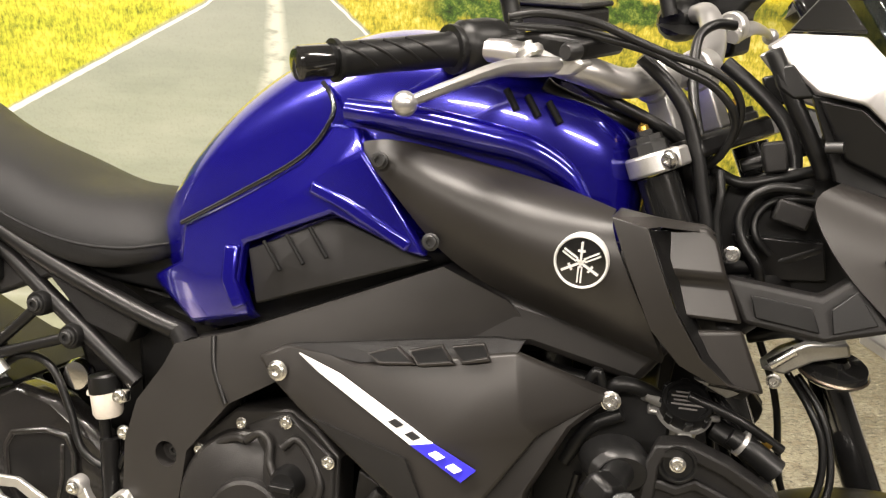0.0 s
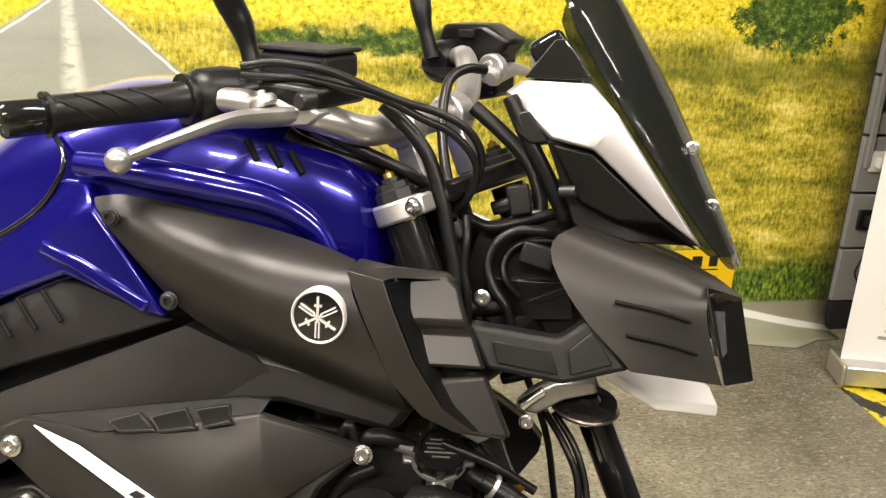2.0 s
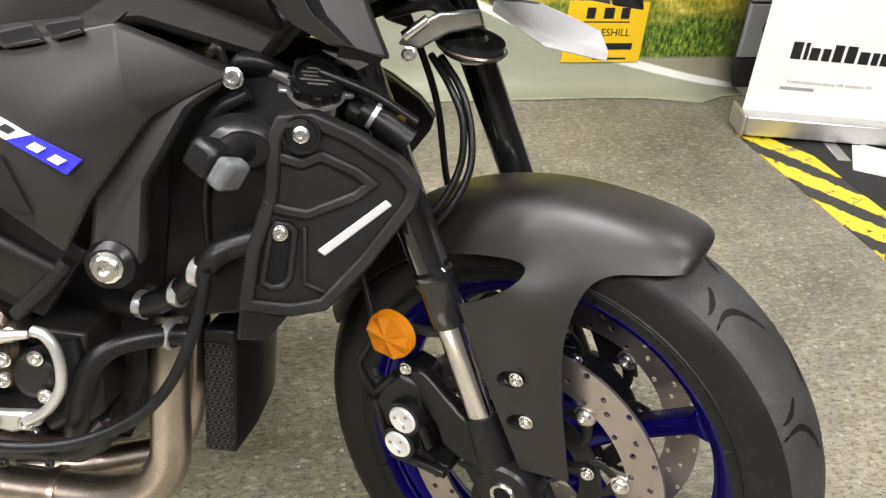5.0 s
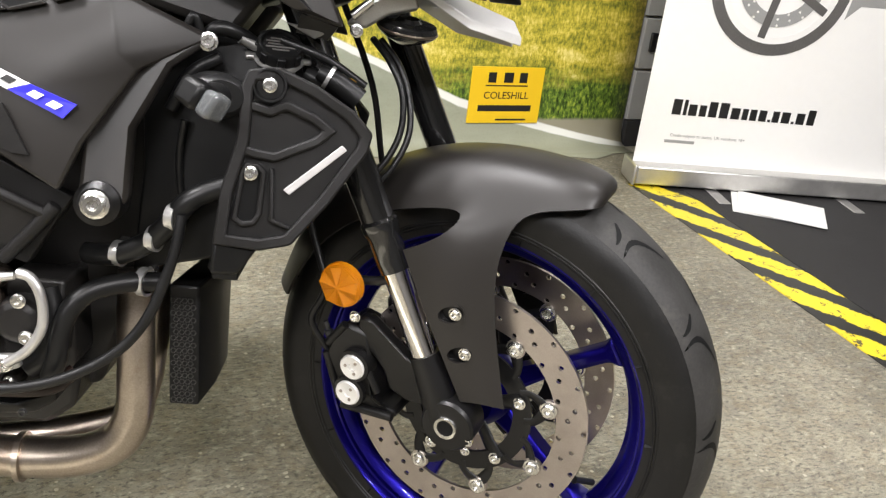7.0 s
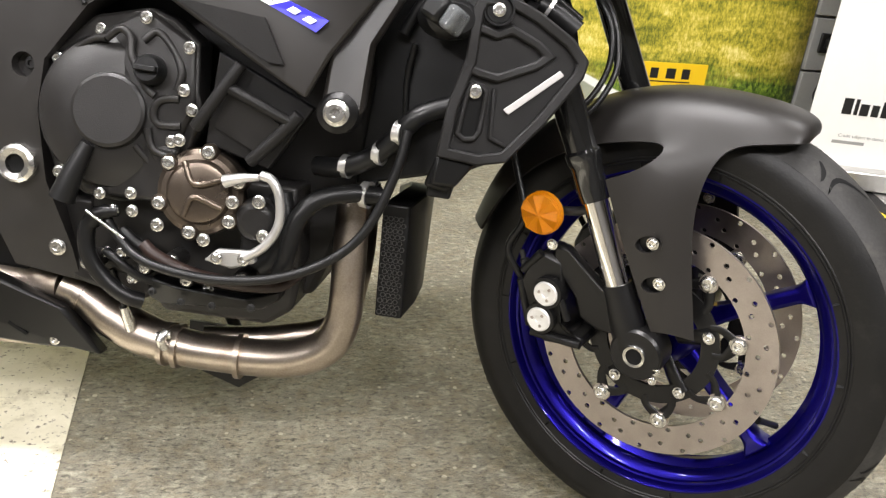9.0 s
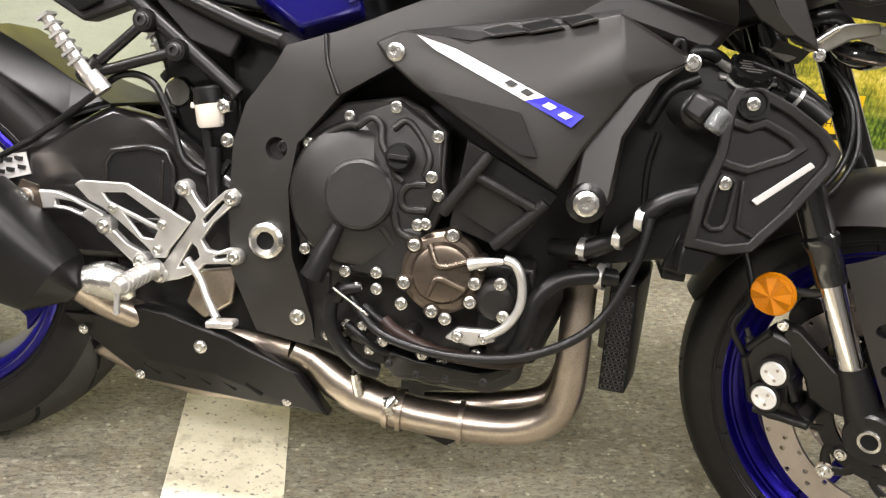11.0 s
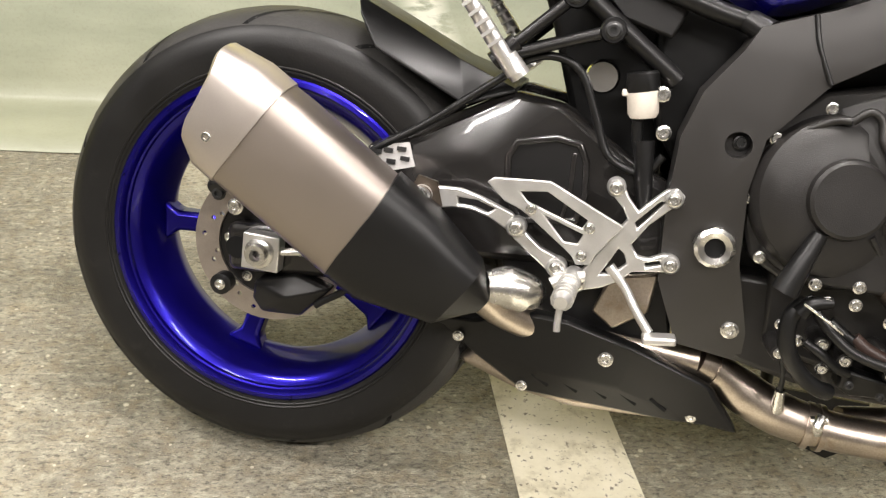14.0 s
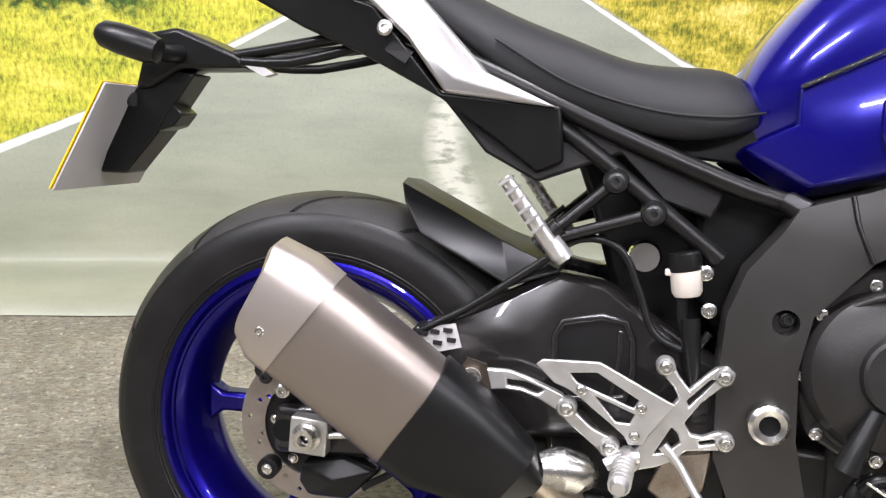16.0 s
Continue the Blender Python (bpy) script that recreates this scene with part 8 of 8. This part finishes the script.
part("cowl_inner", relief([(0.521, -0.094, 1.05), (0.576, -0.1, 1.046), (0.622, -0.098, 1.009), (0.69, -0.085, 0.958), (0.616, -0.09, 0.955), (0.556, -0.09, 0.968), (0.54, -0.092, 1.008), (0.6, -0.086, 0.985)], fan_of(7, 7), 0.012), M_PLASTIC, nose, "black plastic inner cowl", bevel=0.002)
part("ignition_shelf", relief([(0.465, -0.065, 0.947), (0.511, -0.06, 0.976), (0.545, -0.05, 0.975), (0.5, -0.06, 0.96)], [(0, 1, 2, 3)], 0.05), M_CASTALU, nose, "dull alloy bracket", bevel=0.004)
part("connector_block", moved(box(-0.018, 0.018, -0.014, 0.014, -0.012, 0.012), at(0.525, -0.065, 0.93) @ pose(0, 0, 0, 0, 12, 0)), M_GRAIN, nose, bevel=0.003)
part("connector_block", moved(box(-0.012, 0.012, -0.012, 0.012, -0.016, 0.016), at(0.5, -0.055, 0.985) @ pose(0, 0, 0, 0, -14, 0)), M_GRAIN, nose, bevel=0.003)

# --- cables at the steering head ---
for name, pts, r, mat in (
        ("throttle_cable", [(0.229, -0.17, 1.091), (0.26, -0.16, 1.098), (0.308, -0.15, 1.095), (0.347, -0.14, 1.083), (0.38, -0.13, 1.073), (0.413, -0.12, 1.066), (0.442, -0.11, 1.053), (0.457, -0.1, 1.033), (0.458, -0.09, 1.011), (0.45, -0.08, 0.989), (0.437, -0.07, 0.968)], 0.0042, M_RUBBER),
        ("throttle_cable", [(0.23, -0.17, 1.083), (0.256, -0.16, 1.084), (0.288, -0.151, 1.085), (0.326, -0.141, 1.08), (0.364, -0.132, 1.073), (0.398, -0.123, 1.059), (0.427, -0.113, 1.048), (0.449, -0.104, 1.028), (0.455, -0.094, 1.008), (0.446, -0.085, 0.981), (0.429, -0.075, 0.963)], 0.0042, M_RUBBER),
        ("brake_hose", [(0.355, -0.105, 1.07), (0.373, -0.1, 1.056), (0.388, -0.1, 1.043), (0.405, -0.1, 1.022), (0.416, -0.1, 0.998), (0.426, -0.1, 0.97), (0.433, -0.1, 0.943), (0.444, -0.1, 0.904), (0.448, -0.1, 0.86)], 0.0075, M_RUBBER),
        ("clutch_cable", [(0.443, 0.05, 1.125), (0.424, 0.031, 1.123), (0.408, 0.013, 1.109), (0.405, -0.006, 1.083), (0.408, -0.024, 1.051), (0.415, -0.043, 1.021), (0.426, -0.061, 0.987), (0.433, -0.08, 0.959)], 0.0058, M_RUBBER),
        ("loom", [(0.283, -0.12, 1.043), (0.294, -0.11, 1.041), (0.324, -0.1, 1.026), (0.353, -0.09, 1.015), (0.38, -0.08, 1.004), (0.402, -0.07, 0.993), (0.417, -0.06, 0.985)], 0.0068, M_PLASTIC),
        ("loom", [(0.262, -0.115, 1.033), (0.275, -0.11, 1.025), (0.313, -0.093, 1.012), (0.348, -0.077, 1.005), (0.377, -0.06, 0.998)], 0.0085, M_PLASTIC),
        ("loom", [(0.439, 0.0, 1.079), (0.469, -0.008, 1.057), (0.495, -0.016, 1.035), (0.512, -0.024, 1.014), (0.522, -0.032, 0.983), (0.522, -0.04, 0.957)], 0.0085, M_RUBBER),
        ("loom", [(0.54, -0.06, 0.955), (0.525, -0.07, 0.956), (0.501, -0.073, 0.954), (0.482, -0.077, 0.941), (0.474, -0.08, 0.919), (0.481, -0.083, 0.897), (0.498, -0.087, 0.875), (0.505, -0.08, 0.855)], 0.0052, M_RUBBER),
        ("loom", [(0.55, -0.055, 0.945), (0.52, -0.06, 0.944), (0.499, -0.063, 0.935), (0.49, -0.068, 0.918), (0.495, -0.072, 0.9), (0.51, -0.07, 0.885)], 0.004, M_RUBBER),
        ("loom", [(0.448, -0.09, 0.965), (0.452, -0.1, 0.943), (0.452, -0.1, 0.914), (0.458, -0.1, 0.885), (0.462, -0.095, 0.85)], 0.0042, M_RUBBER),
        ("loom", [(0.44, -0.06, 0.965), (0.47, -0.07, 0.955), (0.5, -0.06, 0.962), (0.54, -0.05, 0.975)], 0.006, M_RUBBER),
        ("brake_hose", [(0.56, -0.05, 0.76), (0.585, -0.07, 0.73), (0.6, -0.08, 0.69), (0.602, -0.09, 0.65), (0.585, -0.1, 0.61), (0.56, -0.1, 0.58)], 0.004, M_RUBBER),
        ("brake_hose", [(0.55, -0.05, 0.76), (0.572, -0.075, 0.735), (0.59, -0.085, 0.7), (0.592, -0.092, 0.655), (0.575, -0.1, 0.615), (0.55, -0.1, 0.59)], 0.004, M_RUBBER)):
    part(name, tube(pts, r, 10), mat, bike, "black " + name.replace("_", " "))
part("head_bracket", join(face([(0.47, -0.06, 0.9), (0.56, -0.07, 0.905), (0.57, -0.06, 0.865), (0.5, -0.06, 0.855)], None, 0.03), tube([(0.5, -0.08, 0.8), (0.545, -0.085, 0.815), (0.57, -0.08, 0.8)], 0.009, 8)), M_FRAME, bike, bevel=0.004)
lock = part("lock_bracket", relief([(0.517, -0.1, 0.772), (0.533, -0.106, 0.792), (0.555, -0.108, 0.806), (0.595, -0.1, 0.812), (0.6, -0.095, 0.798), (0.566, -0.1, 0.788), (0.54, -0.1, 0.77)], [(0, 1, 6), (1, 2, 5, 6), (2, 3, 4, 5)], 0.04), M_CASTALU, bike, "dull cast steering lock bracket", bevel=0.003)
part("lock_pin", tube([(0.524, -0.112, 0.781), (0.545, -0.115, 0.8)], [0.006, 0.005], 12, 1), M_BOLT, lock)
bolt(0.472, -0.085, 0.882, 0.007, bike)
bolt(0.53, -0.112, 0.765, 0.006, bike)
part("head_pipe", tube([(0.41, 0, 0.97), (0.49, 0, 0.79)], 0.032, 20, 1), M_FRAME, bike, "black steering head")
bracket = part("scoop_tab", face([(0.47, -0.16, 0.775), (0.51, -0.155, 0.765), (0.5, -0.15, 0.75), (0.465, -0.155, 0.755)], None, 0.01), M_FRAME, bike)

# --- side stand on the far side ---
stand = part("side_stand", tube([(0.04, 0.1, 0.3), (0.06, 0.2, 0.18), (0.085, 0.285, 0.072)], [0.014, 0.011, 0.01], 12, 2), M_FRAME, bike, "black side stand")
part("stand_foot", moved(slab([(-0.035, 0.0), (0.035, 0.0), (0.03, 0.008), (-0.03, 0.008)], -0.025, 0.05), at(0.087, 0.293, 0.069) @ pose(0, 0, 0, 15, 0, 0)), M_FRAME, stand, bevel=0.002)
part("stand_flag", poly([(0.045, 0.05, 0.2), (0.17, 0.05, 0.2), (0.17, 0.05, 0.134), (0.13, 0.05, 0.104), (0.05, 0.05, 0.128)], 0.006), M_FRAME, bike, "black lower plate")
